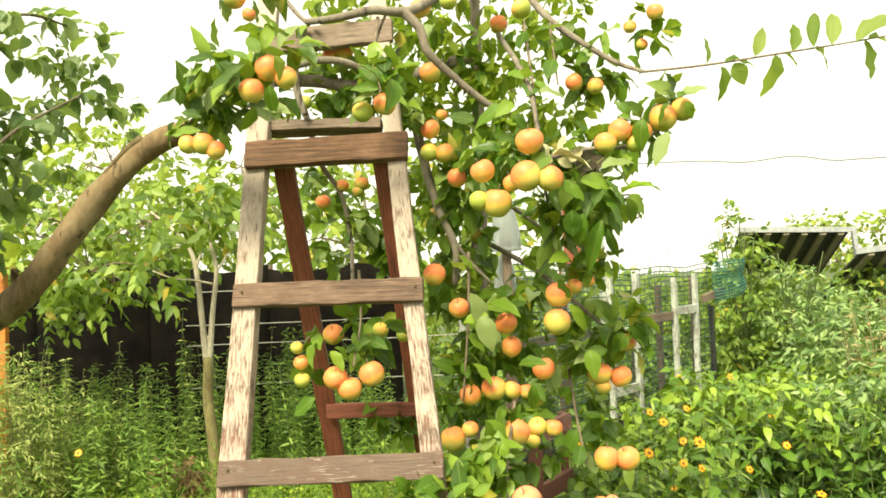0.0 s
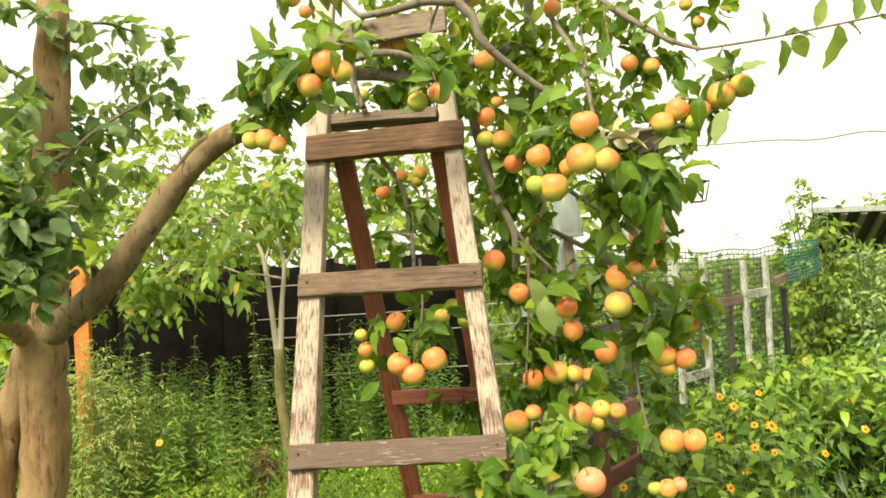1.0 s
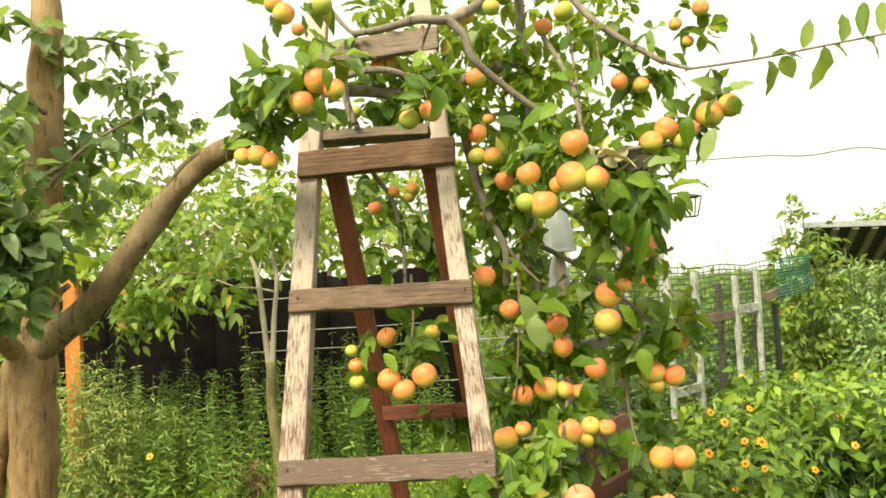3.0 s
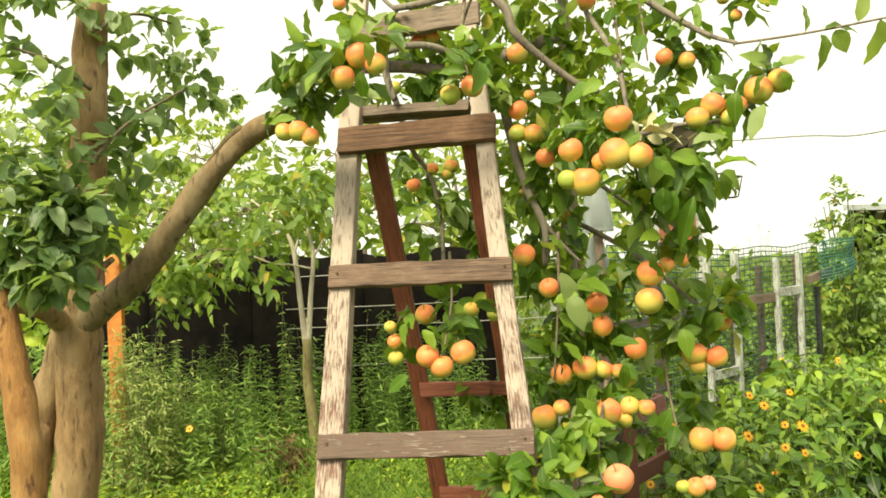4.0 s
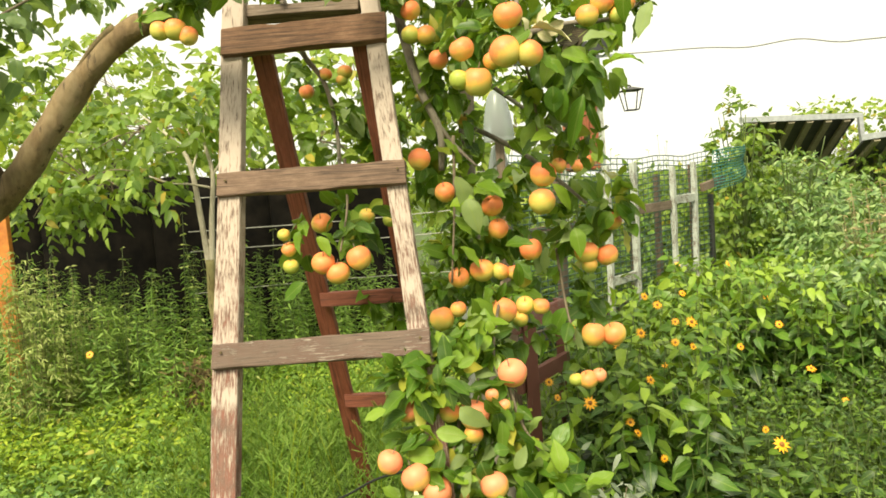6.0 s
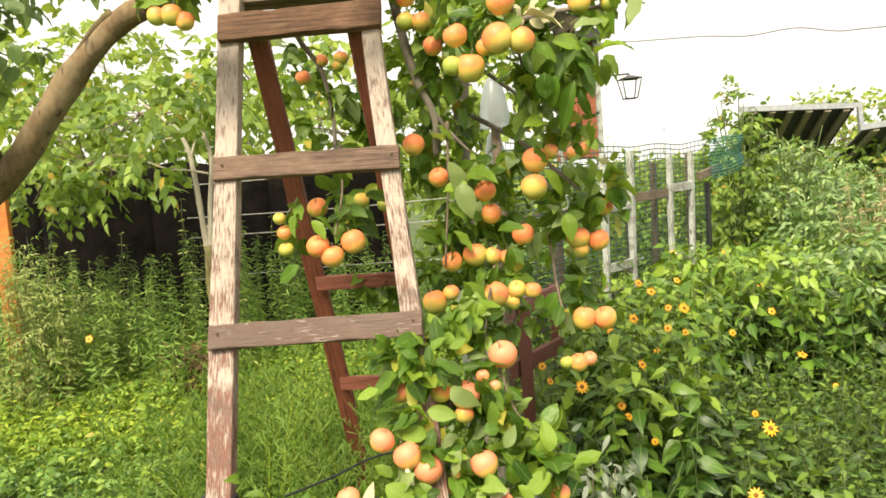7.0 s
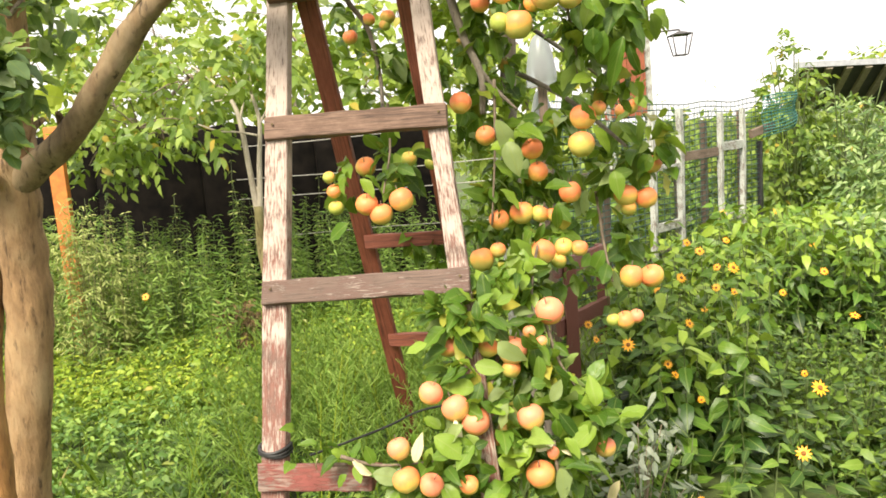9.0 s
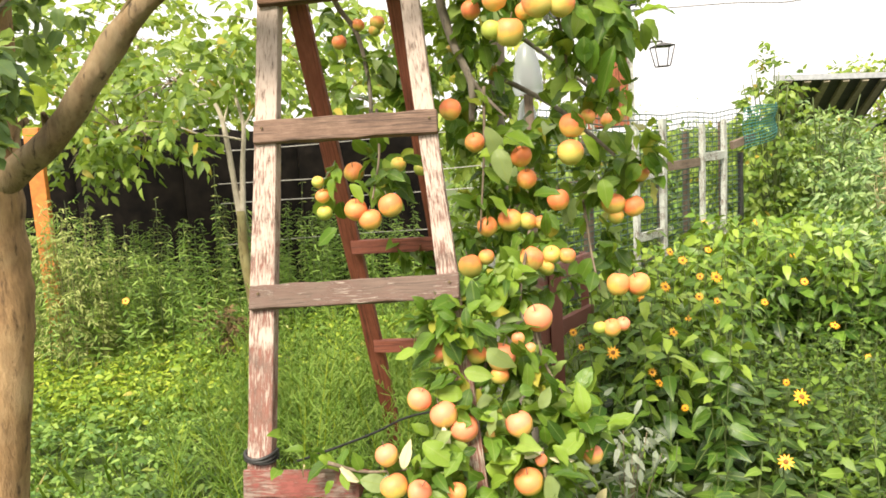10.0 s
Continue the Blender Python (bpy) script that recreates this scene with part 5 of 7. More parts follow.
    rosette((0.007, 1.904, 1.884), 5, 0.025)
    rosette((-0.148, 1.960, 1.997), 3, 0.02)
    rosette((0.381, 1.859, 1.671), 7, 0.03)
    rosette((0.447, 1.904, 1.631), 7, 0.035)
    rosette((0.531, 1.926, 1.602), 5, 0.02)
    rosette((0.592, 1.949, 1.598), 4, 0.02, 0.07)
    rosette((0.266, 1.904, 1.619), 5, 0.03)
    rosette((0.346, 1.960, 1.810), 5, 0.03)
    rosette((0.635, 1.949, 1.751), 5, 0.03)
    rosette((0.738, 1.949, 1.807), 4, 0.02)
    rosette((0.242, 2.184, 1.761), 7, 0.04)
    rosette((0.263, 2.150, 1.311), 5, 0.03, 0.085)
    rosette((0.464, 2.038, 1.392), 5, 0.03)
    rosette((0.529, 2.150, 1.199), 5, 0.02, 0.08)
    rosette((0.639, 2.173, 1.251), 5, 0.025)
    rosette((0.323, 2.150, 1.122), 5, 0.03)
    rosette((0.247, 1.994, 0.972), 7, 0.03, 0.085)
    rosette((0.283, 2.016, 1.022), 4, 0.03, 0.085)
    rosette((-0.170, 2.016, 1.225), 2, 0.012, 0.06)
    rosette((-0.071, 2.061, 1.262), 4, 0.025, 0.08)
    rosette((-0.177, 1.971, 1.117), 2, 0.01, 0.07)
    rosette((0.125, 1.725, 0.895), 6, 0.025)
    rosette((0.055, 1.725, 0.870), 4, 0.02)
    rosette((0.224, 1.736, 0.854), 5, 0.02)
    rosette((0.148, 1.702, 0.736), 5, 0.03)
    rosette((0.248, 1.680, 0.722), 5, 0.03)
    rosette((0.340, 1.702, 0.695), 7, 0.03)
    rosette((0.388, 1.702, 0.638), 4, 0.02)
    rosette((0.088, 1.646, 0.640), 7, 0.03)
    rosette((-0.039, 1.590, 0.619), 7, 0.03)
    rosette((0.107, 1.624, 0.569), 5, 0.03)
    rosette((0.274, 1.635, 0.618), 5, 0.02)
    rosette((-0.291, 1.635, 0.658), 4, 0.02, 0.045)
    rosette((-0.192, 1.635, 0.631), 3, 0.015, 0.05)
    rosette((0.105, 1.680, 0.824), 7, 0.03)
    rosette((0.110, 1.680, 0.725), 6, 0.025)
    rosette((0.128, 1.658, 0.659), 7, 0.03)
    rosette((0.088, 1.702, 0.886), 6, 0.03)
    rosette((0.138, 1.635, 0.562), 6, 0.03)
    rosette((0.014, 1.646, 0.672), 4, 0.02, 0.085)


build_near_leaves()


# ---- black felt fence with wires, behind the left beds ----
def build_black_fence():
    y = 6.95
    fence = thing("garden_fence", (-2.5, y, 0), "garden fence of sagging black roofing felt", "fence")
    r = random.Random(4)
    x = -7.2
    while x < -0.1:
        w = r.uniform(0.95, 1.15)
        n, m = 8, 6
        top = 1.585 + 0.11 * min(1.0, max(0.0, -2.0 - x))
        verts, faces = [], []
        for j in range(m + 1):
            for i in range(n + 1):
                xx, zz = x + w * i / n, (top + 0.03 * math.sin(x * 3 + i)) * j / m
                verts.append((xx, y + 0.03 * noise.noise(Vector((xx * 3, zz * 3, 1))), zz))
        k = len(verts)
        verts += [(a, b + 0.006, c) for a, b, c in verts]
        for j in range(m):
            for i in range(n):
                q = j * (n + 1) + i
                faces.append((q, q + 1, q + n + 2, q + n + 1))
                faces.append((k + q, k + q + n + 1, k + q + n + 2, k + q + 1))
        rim = [i for i in range(n + 1)] + [j * (n + 1) + n for j in range(1, m + 1)] + [m * (n + 1) + i for i in range(n - 1, -1, -1)] + [j * (n + 1) for j in range(m - 1, 0, -1)]
        for a, b in zip(rim, rim[1:] + rim[:1]):
            faces.append((a, k + a, k + b, b))
        mpart("felt_sheet", mesh_from("felt_sheet", verts, faces, M_BLACK, True), fence)
        beam("post", (x, y + 0.05, 0), (x, y + 0.05, top + 0.05), 0.06, 0.06, M_GREYWOOD, fence, seed=int(x * 10))
        x += w + 0.004
    for z in (0.604, 0.955, 1.133, 1.433):
        t = Tubes()
        pts = [(xx, y - 0.10 - 0.02 * math.sin(xx * 2), z + 0.012 * math.sin(xx * 1.7 + z * 5)) for xx in np.linspace(-1.9, 0.7, 24)]
        t.add(pts, 0.0042, 0.0042, 4)
        mpart("wire", t.mesh("wire", M_WIRE), fence, "pale stretched cord")


build_black_fence()


# ---- orange post ----
p = (-2.62, 5.152, 1.0)
post = thing("marker_post", (p[0], p[1], 0), "rusty orange painted wooden post", "post")
beam("shaft", (p[0] + 0.01, p[1], 0), (-2.595, 5.152, 1.64), 0.105, 0.05, M_ORANGE, post, segs=8, bevel=0.006, seed=30)


# ---- walnut-like trees ----
def compound(store, p, d, leaflets, size, droop=0.5, wide=0.5):
    d = unit(d)
    p = V(*p)
    side = unit(np.cross(d, V(0, 0, 1)) + 1e-6)
    length = size * leaflets * 0.32
    for k in range(leaflets):
        s = (k // 2 + 1) / (leaflets / 2 + 1)
        at = p + d * length * s + V(0, 0, -droop * length * s * s)
        out = d if k == leaflets - 1 else unit(side * (1 if k % 2 else -1) + d * 0.6 + V(0, 0, -0.35))
        out = unit(out + V(0, 0, -0.5 * rng.uniform()) + rng.normal(size=3) * 0.15)
        nrm = unit(V(0, -0.35, 0.8) + rng.normal(size=3) * 0.6)
        store.add(at, out, nrm, size * rng.uniform(0.65, 1.2), size * wide, rng.uniform(0.0, 0.5), rng.uniform(0.1, 0.5))


def leafy_tree(name, label, base, trunk_top, crowns, size, mat, barkmat, trunk_r, per):
    tree = thing(name, (base[0], base[1], 0), label, "tree")
    b, t = V(*base), V(*trunk_top)
    limb("trunk", [(b[0], b[1], -0.05), tuple(b * 0.5 + t * 0.5 + V(0.03, 0, 0)), tuple(t)], trunk_r, trunk_r * 0.6, barkmat, tree, 6, 9, 0.15)
    store, tw = Leaves(far=size < 0.09), Tubes()
    for c, r, cnt in crowns:
        c = V(*c)
        if barkmat is not M_PALE_BARK:
            limb("branch", [tuple(t - V(0, 0, 0.1)), tuple((t + c) / 2 + V(0, 0, 0.08)), tuple(c)], trunk_r * 0.45, trunk_r * 0.12, M_BARK, tree, 5, 6, 0.1)
        for k in range(cnt):
            q = rand_dir() * rng.uniform(0.25, 1.0) ** 0.55
            at = c + q * V(*r)
            if k % 6 == 0:
                mid = (c + at) / 2 + V(0, 0, 0.04)
                tw.add(spline([tuple(c), tuple(mid), tuple(at)], 4), 0.008, 0.003, 4)
            compound(store, at, unit(q * V(1, 1, 0.5) + rng.normal(size=3) * 0.4), per, size, 0.45, 0.5)
    mpart("twig_tangle", tw.mesh("twig_tangle", M_TWIG), tree, "", "stuff")
    mpart("crown", store.mesh("crown", mat), tree, "", "stuff")
    return tree


leafy_tree("young_walnut_tree", "young walnut tree with a pale forked stem", (-1.945, 7.701, 0.000), (-1.408, 5.600, 1.090),
           [((-2.20, 5.6, 1.60), (0.55, 0.4, 0.24), 40), ((-1.778, 5.712, 1.909), (0.55, 0.4, 0.28), 38), ((-1.317, 5.6, 2.03), (0.45, 0.4, 0.25), 28),
            ((-2.568, 6.048, 1.997), (0.5, 0.4, 0.35), 40), ((-1.041, 5.936, 2.10), (0.5, 0.4, 0.28), 34), ((-2.50, 5.7, 1.47), (0.38, 0.3, 0.17), 46), ((-1.98, 5.488, 1.48), (0.30, 0.3, 0.13), 24)], 0.092, M_YOUNG_LEAF, M_PALE_BARK, 0.045, 7)
yt = bpy.data.objects["young_walnut_tree"]
limb("lower_stem", [(-1.290, 5.26, -0.05), (-1.296, 5.264, 0.36), (-1.322, 5.264, 0.70), (-1.314, 5.264, 0.99)], 0.044, 0.030, M_OLIVE_STEM, yt, 6, 8, 0.1, "olive-brown lower stem")
for pts, r0, r1 in (([(-1.322, 5.264, 0.93), (-1.343, 5.264, 1.24), (-1.369, 5.264, 1.571), (-1.415, 5.264, 1.722), (-1.524, 5.286, 1.849), (-1.685, 5.376, 1.976)], 0.023, 0.007),
                    ([(-1.306, 5.264, 0.95), (-1.272, 5.264, 1.28), (-1.231, 5.242, 1.559), (-1.270, 5.264, 1.776), (-1.249, 5.320, 1.955)], 0.021, 0.007),
                    ([(-1.259, 5.253, 1.466), (-1.374, 5.208, 1.497), (-1.491, 5.174, 1.514), (-1.616, 5.152, 1.569)], 0.008, 0.004), ([(-1.369, 5.264, 1.571), (-1.328, 5.264, 1.723), (-1.380, 5.286, 1.865)], 0.009, 0.005),
                    ([(-1.232, 5.242, 1.540), (-1.155, 5.264, 1.670), (-1.097, 5.320, 1.844)], 0.009, 0.004), ([(-1.415, 5.264, 1.722), (-1.531, 5.219, 1.717), (-1.638, 5.197, 1.775)], 0.007, 0.003)):
    limb("fork_stem", pts, r0, r1, M_PALE_BARK, yt, 6, 7, 0.1, "pale bare forked stem")
near = Leaves()
for c, rx, rz, cnt in (((-1.522, 5.040, 1.895), 0.3, 0.12, 11), ((-1.105, 5.040, 1.917), 0.25, 0.12, 10), ((-1.325, 5.040, 2.029), 0.3, 0.12, 11), ((-1.598, 4.984, 1.582), 0.16, 0.08, 6)):
    for k in range(cnt):
        d = rand_dir()
        compound(near, V(*c) + d * V(rx, 0.2, rz), unit(d * V(1, 1, 0.4) + rng.normal(size=3) * 0.4), 7, 0.105, 0.5, 0.5)
mpart("foliage", near.mesh("foliage", M_YOUNG_LEAF), yt, "", "stuff")

for bx, by, h, wdt, cnt in ((-5.6, 9.5, 4.1, 1.2, 40), (-3.6, 9.2, 3.5, 1.1, 34), (-2.0, 9.8, 3.5, 1.0, 32), (-0.5, 9.3, 3.2, 0.9, 34), (0.9, 10.2, 2.9, 0.9, 50), (-4.6, 12.5, 4.3, 1.5, 46), (-7.6, 10.5, 4.3, 1.5, 60)):
    leafy_tree("walnut_tree", "spreading yellow-green walnut tree behind the fence", (bx, by, 0), (bx + 0.1, by, h * 0.5),
               [((bx - 0.5 * wdt, by - 0.3, h * 0.62), (wdt * 0.75, 0.8, h * 0.18), cnt), ((bx + 0.55 * wdt, by, h * 0.66), (wdt * 0.75, 0.8, h * 0.18), cnt),
                ((bx, by, h * 0.85), (wdt * 0.65, 0.7, h * 0.15), cnt), ((bx, by - 0.4, h * 0.45), (wdt * 1.1, 0.7, h * 0.10), cnt)], 0.17, M_FAR_LEAF, M_BARK, 0.08, 7)


# ---- fence of old window frames and wire mesh ----
def build_mesh_fence():
    a, d = V(1.229, 4.90, 0), V(0.675, 0.738, 0)
    out = V(0.738, -0.675, 0)
    fence = thing("mesh_fence", (1.75, 5.47, 0), "oblique fence of old window frames and green wire mesh", "fence")

    def at(u, z, off=0.0):
        """A place u along the leaning fence, z high, off towards the bed."""
        return a + d * (u + 0.05 * (z - 1.0)) + out * off + V(0, 0, z)

    def upright(name, u, z0, z1, w, mat, label, off=0.0, thick=0.035):
        beam(name, at(u, z0, off), at(u, z1, off), w, thick, mat, fence, d, label, segs=7, bevel=0.003, seed=int(u * 100) + 40, rough=0.003)

    def across(name, u0, u1, z, w, mat, label, off=0.0, rise=0.0):
        beam(name, at(u0, z, off), at(u1, z + rise, off), w, 0.028, mat, fence, (0, 0, 1), label, segs=5, bevel=0.003, seed=int(u1 * 90 + z * 40), rough=0.003)
    # narrow casement
    upright("window_stile", 0.01, 0.45, 1.385, 0.038, M_PALEPAINT, "flaking pale window stile", 0.05)
    upright("window_stile", 0.37, 0.45, 1.39, 0.040, M_PALEPAINT, "flaking pale window stile", 0.05)
    across("window_rail", 0.035, 0.345, 0.655, 0.055, M_PALEPAINT, "flaking pale window rail", 0.052)
    across("window_rail", 0.035, 0.345, 1.03, 0.035, M_PALEPAINT, "flaking pale window rail", 0.052)
    # second casement
    upright("window_stile", 0.965, 0.42, 1.345, 0.038, M_PALEPAINT, "flaking pale window stile", 0.05)
    upright("window_stile", 1.335, 0.42, 1.365, 0.038, M_PALEPAINT, "flaking pale window stile", 0.05)
    across("window_rail", 0.985, 1.315, 1.105, 0.06, M_PALEPAINT, "flaking pale window rail", 0.052)
    across("window_rail", 0.985, 1.315, 0.60, 0.06, M_PALEPAINT, "flaking pale window rail", 0.052)
    # weathered posts and boards
    for u, z1, w in ((-0.95, 1.35, 0.06), (-0.42, 1.32, 0.06), (0.49, 1.05, 0.055), (0.87, 1.30, 0.05), (1.50, 1.35, 0.085)):
        upright("post", u, 0.0, z1, w, M_GREYWOOD, "bare grey-brown post", -0.03)
    upright("post", 1.77, 0.0, 1.10, 0.035, M_CABLE, "thin black post", 0.0)
    across("rail", 0.41, 0.93, 1.075, 0.06, M_GREYWOOD, "brown cross board", 0.04)
    across("rail", -0.95, 0.0, 1.03, 0.06, M_GREYWOOD, "brown cross board", -0.06)
    across("rail", 1.50, 1.95, 1.165, 0.06, M_GREYWOOD, "brown cross board", 0.04, 0.05)
    across("base_board", -0.95, 1.95, 0.42, 0.10, M_GREYWOOD, "brown base board", -0.06)
    def net_top(u):
        return 1.42 + 0.022 * (u - 0.75) ** 2 + 0.006 * math.sin(u * 9)

    def weave(u, f, sag):
        z = 0.36 + (net_top(u) - 0.36) * f
        return at(u + 0.004 * math.sin(z * 6), z + sag * math.sin(u * 5 + f * 4), 0.004 + 0.008 * math.sin(u * 7))
    net = Tubes()
    for f in np.linspace(0, 1, 31):
        net.add([weave(u, f, 0.006) for u in np.linspace(-0.95, 1.75, 28)], 0.0044, 0.0044, 3)
    for u in np.arange(-0.95, 1.76, 0.078):
        net.add([weave(u, f, 0.0) for f in np.linspace(0, 1, 8)], 0.0028, 0.0028, 3)
    mpart("wire_mesh", net.mesh("wire_mesh", M_MESH), fence, "square green wire mesh")
    roll = Tubes()

    def curl(s, f):
        low, high = 1.13 + 0.10 * s, net_top(1.70) + 0.035 * s
        return at(1.70 + 0.62 * s, low + (high - low) * f, 0.055 + 0.10 * math.sin(s * 3.0) + 0.012 * math.sin(f * 9))
    for k in range(13):
        roll.add([curl(q, k / 12 + 0.012 * math.sin(q * 9 + k)) for q in np.linspace(0, 1, 16)], 0.0048, 0.0048, 3)
    for k in range(22):
        roll.add([curl(k / 21, f) for f in np.linspace(0, 1, 6)], 0.0030, 0.0030, 3)
    mpart("net_roll", roll.mesh("net_roll", M_TEAL), fence, "loose curl of teal netting")


build_mesh_fence()


# ---- pavilion with stained boards, and its lantern ----
def build_pavilion():
    y = 8.2
    a, b = (1.66, 8.2, 1.40), (2.03, 8.2, 1.40)
    top = 2.60
    pav = thing("garden_pavilion", ((a[0] + b[0]) / 2, y, 0), "small garden pavilion with red-brown stained boards", "pavilion")
    n = 4
    for i in range(n):
        x = a[0] + (b[0] - a[0]) * (i + 0.5) / n
        beam("plank", (x, y, b[2]), (x, y, top), (b[0] - a[0]) / n - 0.005, 0.024, M_PLANK, pav, segs=4, seed=80 + i)
    beam("backing_board", ((a[0] + b[0]) / 2, y + 0.022, b[2] + 0.02), ((a[0] + b[0]) / 2, y + 0.022, top), b[0] - a[0] - 0.02, 0.012, M_GREYWOOD, pav, segs=2, seed=79)
    for x in (a[0], b[0] + 0.03):
        beam("post", (x, y + 0.06, 0), (x, y + 0.06, top), 0.08, 0.06, M_PALEPAINT, pav, segs=6, seed=int(x * 10), label="pale painted post")
    beam("beam", (a[0] - 0.05, y + 0.06, b[2] + 0.02), (b[0] + 0.06, y + 0.06, b[2] + 0.02), 0.08, 0.06, M_PLANK, pav, (0, 0, 1), seed=90)
    bm = beam_bm((a[0] - 0.3, y + 0.5, top + 0.06), (b[0] + 0.12, y + 0.5, top + 0.12), 1.4, 0.12, (0, 1, 0.12), segs=6, bevel=0.01, seed=91)
    part("roof", bm, M_ROOF, pav, "dark felted roof")
    beam("cable_hook", (b[0], y - 0.03, 2.54), (2.36, y - 0.03, 2.55), 0.03, 0.02, M_GALV, pav, (0, 0, 1), segs=2, seed=95)
    lan = thing("lantern", (2.377, 8.13, 2.07), "black iron lantern hanging from a bracket", "lantern")
    c = V(2.377, 8.13, 2.07)
    w, h = 0.10, 0.21
    t = Tubes()
    for sx in (-1, 1):
        for sy in (-1, 1):
            t.add([c + V(sx * w, sy * w, h * 0.45), c + V(sx * w * 0.6, sy * w * 0.6, -h * 0.5)], 0.0065, 0.0065, 4)
    for z, k in ((h * 0.45, 1.0), (-h * 0.5, 0.6)):
        t.add([c + V(sx * w * k, sy * w * k, z) for sx, sy in ((-1, -1), (1, -1), (1, 1), (-1, 1), (-1, -1))], 0.0065, 0.0065, 4)
    mpart("cage", t.mesh("cage", M_LANTERN), lan)
    cap = bmesh.new()
    bmesh.ops.create_cone(cap, cap_ends=True, segments=4, radius1=w * 1.55, radius2=0.03, depth=0.035, matrix=Matrix.Translation(c + V(0, 0, h * 0.45 + 0.018)) @ Matrix.Rotation(math.pi / 4, 4, "Z"))
    part("cap", cap, M_LANTERN, lan)
    br = Tubes()
    br.add([c + V(0, 0, h * 0.7), (b[0] + 0.05, y + 0.02, c[2] + h * 0.72)], 0.01, 0.01, 5)
    br.add([c + V(0, 0, h * 0.7), c + V(0, 0, h * 0.45)], 0.008, 0.008, 5)
    mpart("bracket", br.mesh("bracket", M_LANTERN), lan)


build_pavilion()


# ---- bottle on a stake ----
def build_bottle(c, topz, wide, label):
    c = V(*c)
    h = topz - c[2]
    stake = thing("stake", (c[0], c[1], 0), "thin weathered wooden stake among the branches", "stake")
    beam("shaft", (c[0] - 0.01, c[1], 0), (c[0], c[1], c[2] + h * 0.55), 0.04, 0.035, M_GREYWOOD, stake, segs=8, seed=100)
    ob = thing("plastic_bottle", tuple(c), label, "bottle", "bottles on stakes")
    prof = [(0.0, 0.055), (0.03, 0.056), (0.06, 0.053), (0.09, 0.055), (0.30, 0.052), (0.50, 0.047), (0.68, 0.040), (0.82, 0.033), (0.91, 0.026), (0.97, 0.017), (1.0, 0.006)]
    seg, verts, faces = 20, [], []
    for u, r in ((u, r * wide) for u, r in prof):
        for k in range(seg):
            q = 2 * math.pi * k / seg
            verts.append((c[0] + r * math.cos(q), c[1] + r * math.sin(q), c[2] + u * h * 1.05))
    for i in range(len(prof) - 1):
        for k in range(seg):
            k2 = (k + 1) % seg
            faces.append((i * seg + k, i * seg + k2, (i + 1) * seg + k2, (i + 1) * seg + k))
    faces.append(tuple((len(prof) - 1) * seg + k for k in range(seg)))
    mpart("shell", mesh_from("shell", verts, faces, M_PLASTIC, True), ob)


build_bottle((0.512, 3.75, 1.530), 1.762, 1.36, "large clear plastic bottle upturned over a stake")
build_bottle((0.514, 3.88, 1.335), 1.515, 1.05, "smaller clear plastic bottle upturned over a stake")


p = (0.284, 3.696, 1.268)
board = thing("white_board", (p[0], p[1], 0), "upright board with flaking white paint behind the branches", "board")
beam("plank", (p[0], p[1], 0), p, 0.040, 0.02, M_PALEPAINT, board, segs=6, seed=131)
p = (0.328, 3.584, 1.297)
board = thing("wooden_stake", (p[0], p[1], 0), "upright brown wooden stake behind the branches", "stake")
beam("shaft", (p[0], p[1], 0), p, 0.052, 0.03, M_GREYWOOD, board, segs=6, seed=132)


# ---- dark red bench in the flowers ----
def build_bench():
    a, b = V(0.440, 3.05, 0.768), V(0.706, 3.45, 0.766)
    bench = thing("garden_bench", (a[0], a[1], 0), "broken garden bench with dark red flaking paint", "bench")
    beam("back_board", a, b, 0.07, 0.028, M_REDRUNG, bench, (0, 0, 1), segs=6, seed=110)
    beam("back_board", a - V(0, 0, 0.24), b - V(0, 0, 0.24), 0.07, 0.028, M_BENCH, bench, (0, 0, 1), segs=6, seed=111)
    beam("leg", (a[0] + 0.05, a[1] + 0.02, 0), (a[0] + 0.06, a[1] + 0.03, a[2] + 0.03), 0.05, 0.04, M_BENCH, bench, segs=6, seed=112)
    beam("leg", (b[0] - 0.02, b[1] + 0.04, 0), (b[0] - 0.02, b[1] + 0.04, b[2] + 0.03), 0.032, 0.03, M_BENCH, bench, segs=6, seed=113)


build_bench()


# ---- two lean-to canopies ----
def canopy(a, b, c, d, label):
    a, b, c, d = V(*a), V(*b), V(*c), V(*d)
    can = thing("lean_to_canopy", ((a[0] + b[0]) / 2, a[1], 0), label, "canopy", "lean-to canopies")
    nrm = unit(np.cross(b - a, d - a))
    if nrm[2] < 0:
        nrm = -nrm
    v = [a, b, c, d, a + nrm * 0.03, b + nrm * 0.03, c + nrm * 0.03, d + nrm * 0.03]
    f = [(0, 1, 2, 3), (4, 7, 6, 5), (0, 4, 5, 1), (1, 5, 6, 2), (2, 6, 7, 3), (3, 7, 4, 0)]
    mpart("roof_sheet", mesh_from("roof_sheet", v, f, M_ROOF), can, "dark roof sheet seen from below")
    for k in range(6):
        s = (k + 0.5) / 6
        p, q = a + (b - a) * s - nrm * 0.04, d + (c - d) * s - nrm * 0.04
        beam("rafter", p, q, 0.10, 0.06, M_RAFTER, can, b - a, segs=2, bevel=0, seed=k)
    beam("fascia", a + V(-0.1, -0.03, 0.02), b + V(0.1, -0.03, 0.02), 0.09, 0.04, M_GALV, can, (0, 0, 1), segs=4, seed=7)
    for p in (b,):
        beam("post", (p[0] + 0.1, p[1] - 0.12, 0), p + V(0, -0.12, 0.0), 0.07, 0.07, M_GALV, can, segs=4, seed=8)
    for p in (c, d):
        beam("post", (p[0], p[1], 0), p, 0.07, 0.07, M_GREYWOOD, can, segs=4, seed=9)


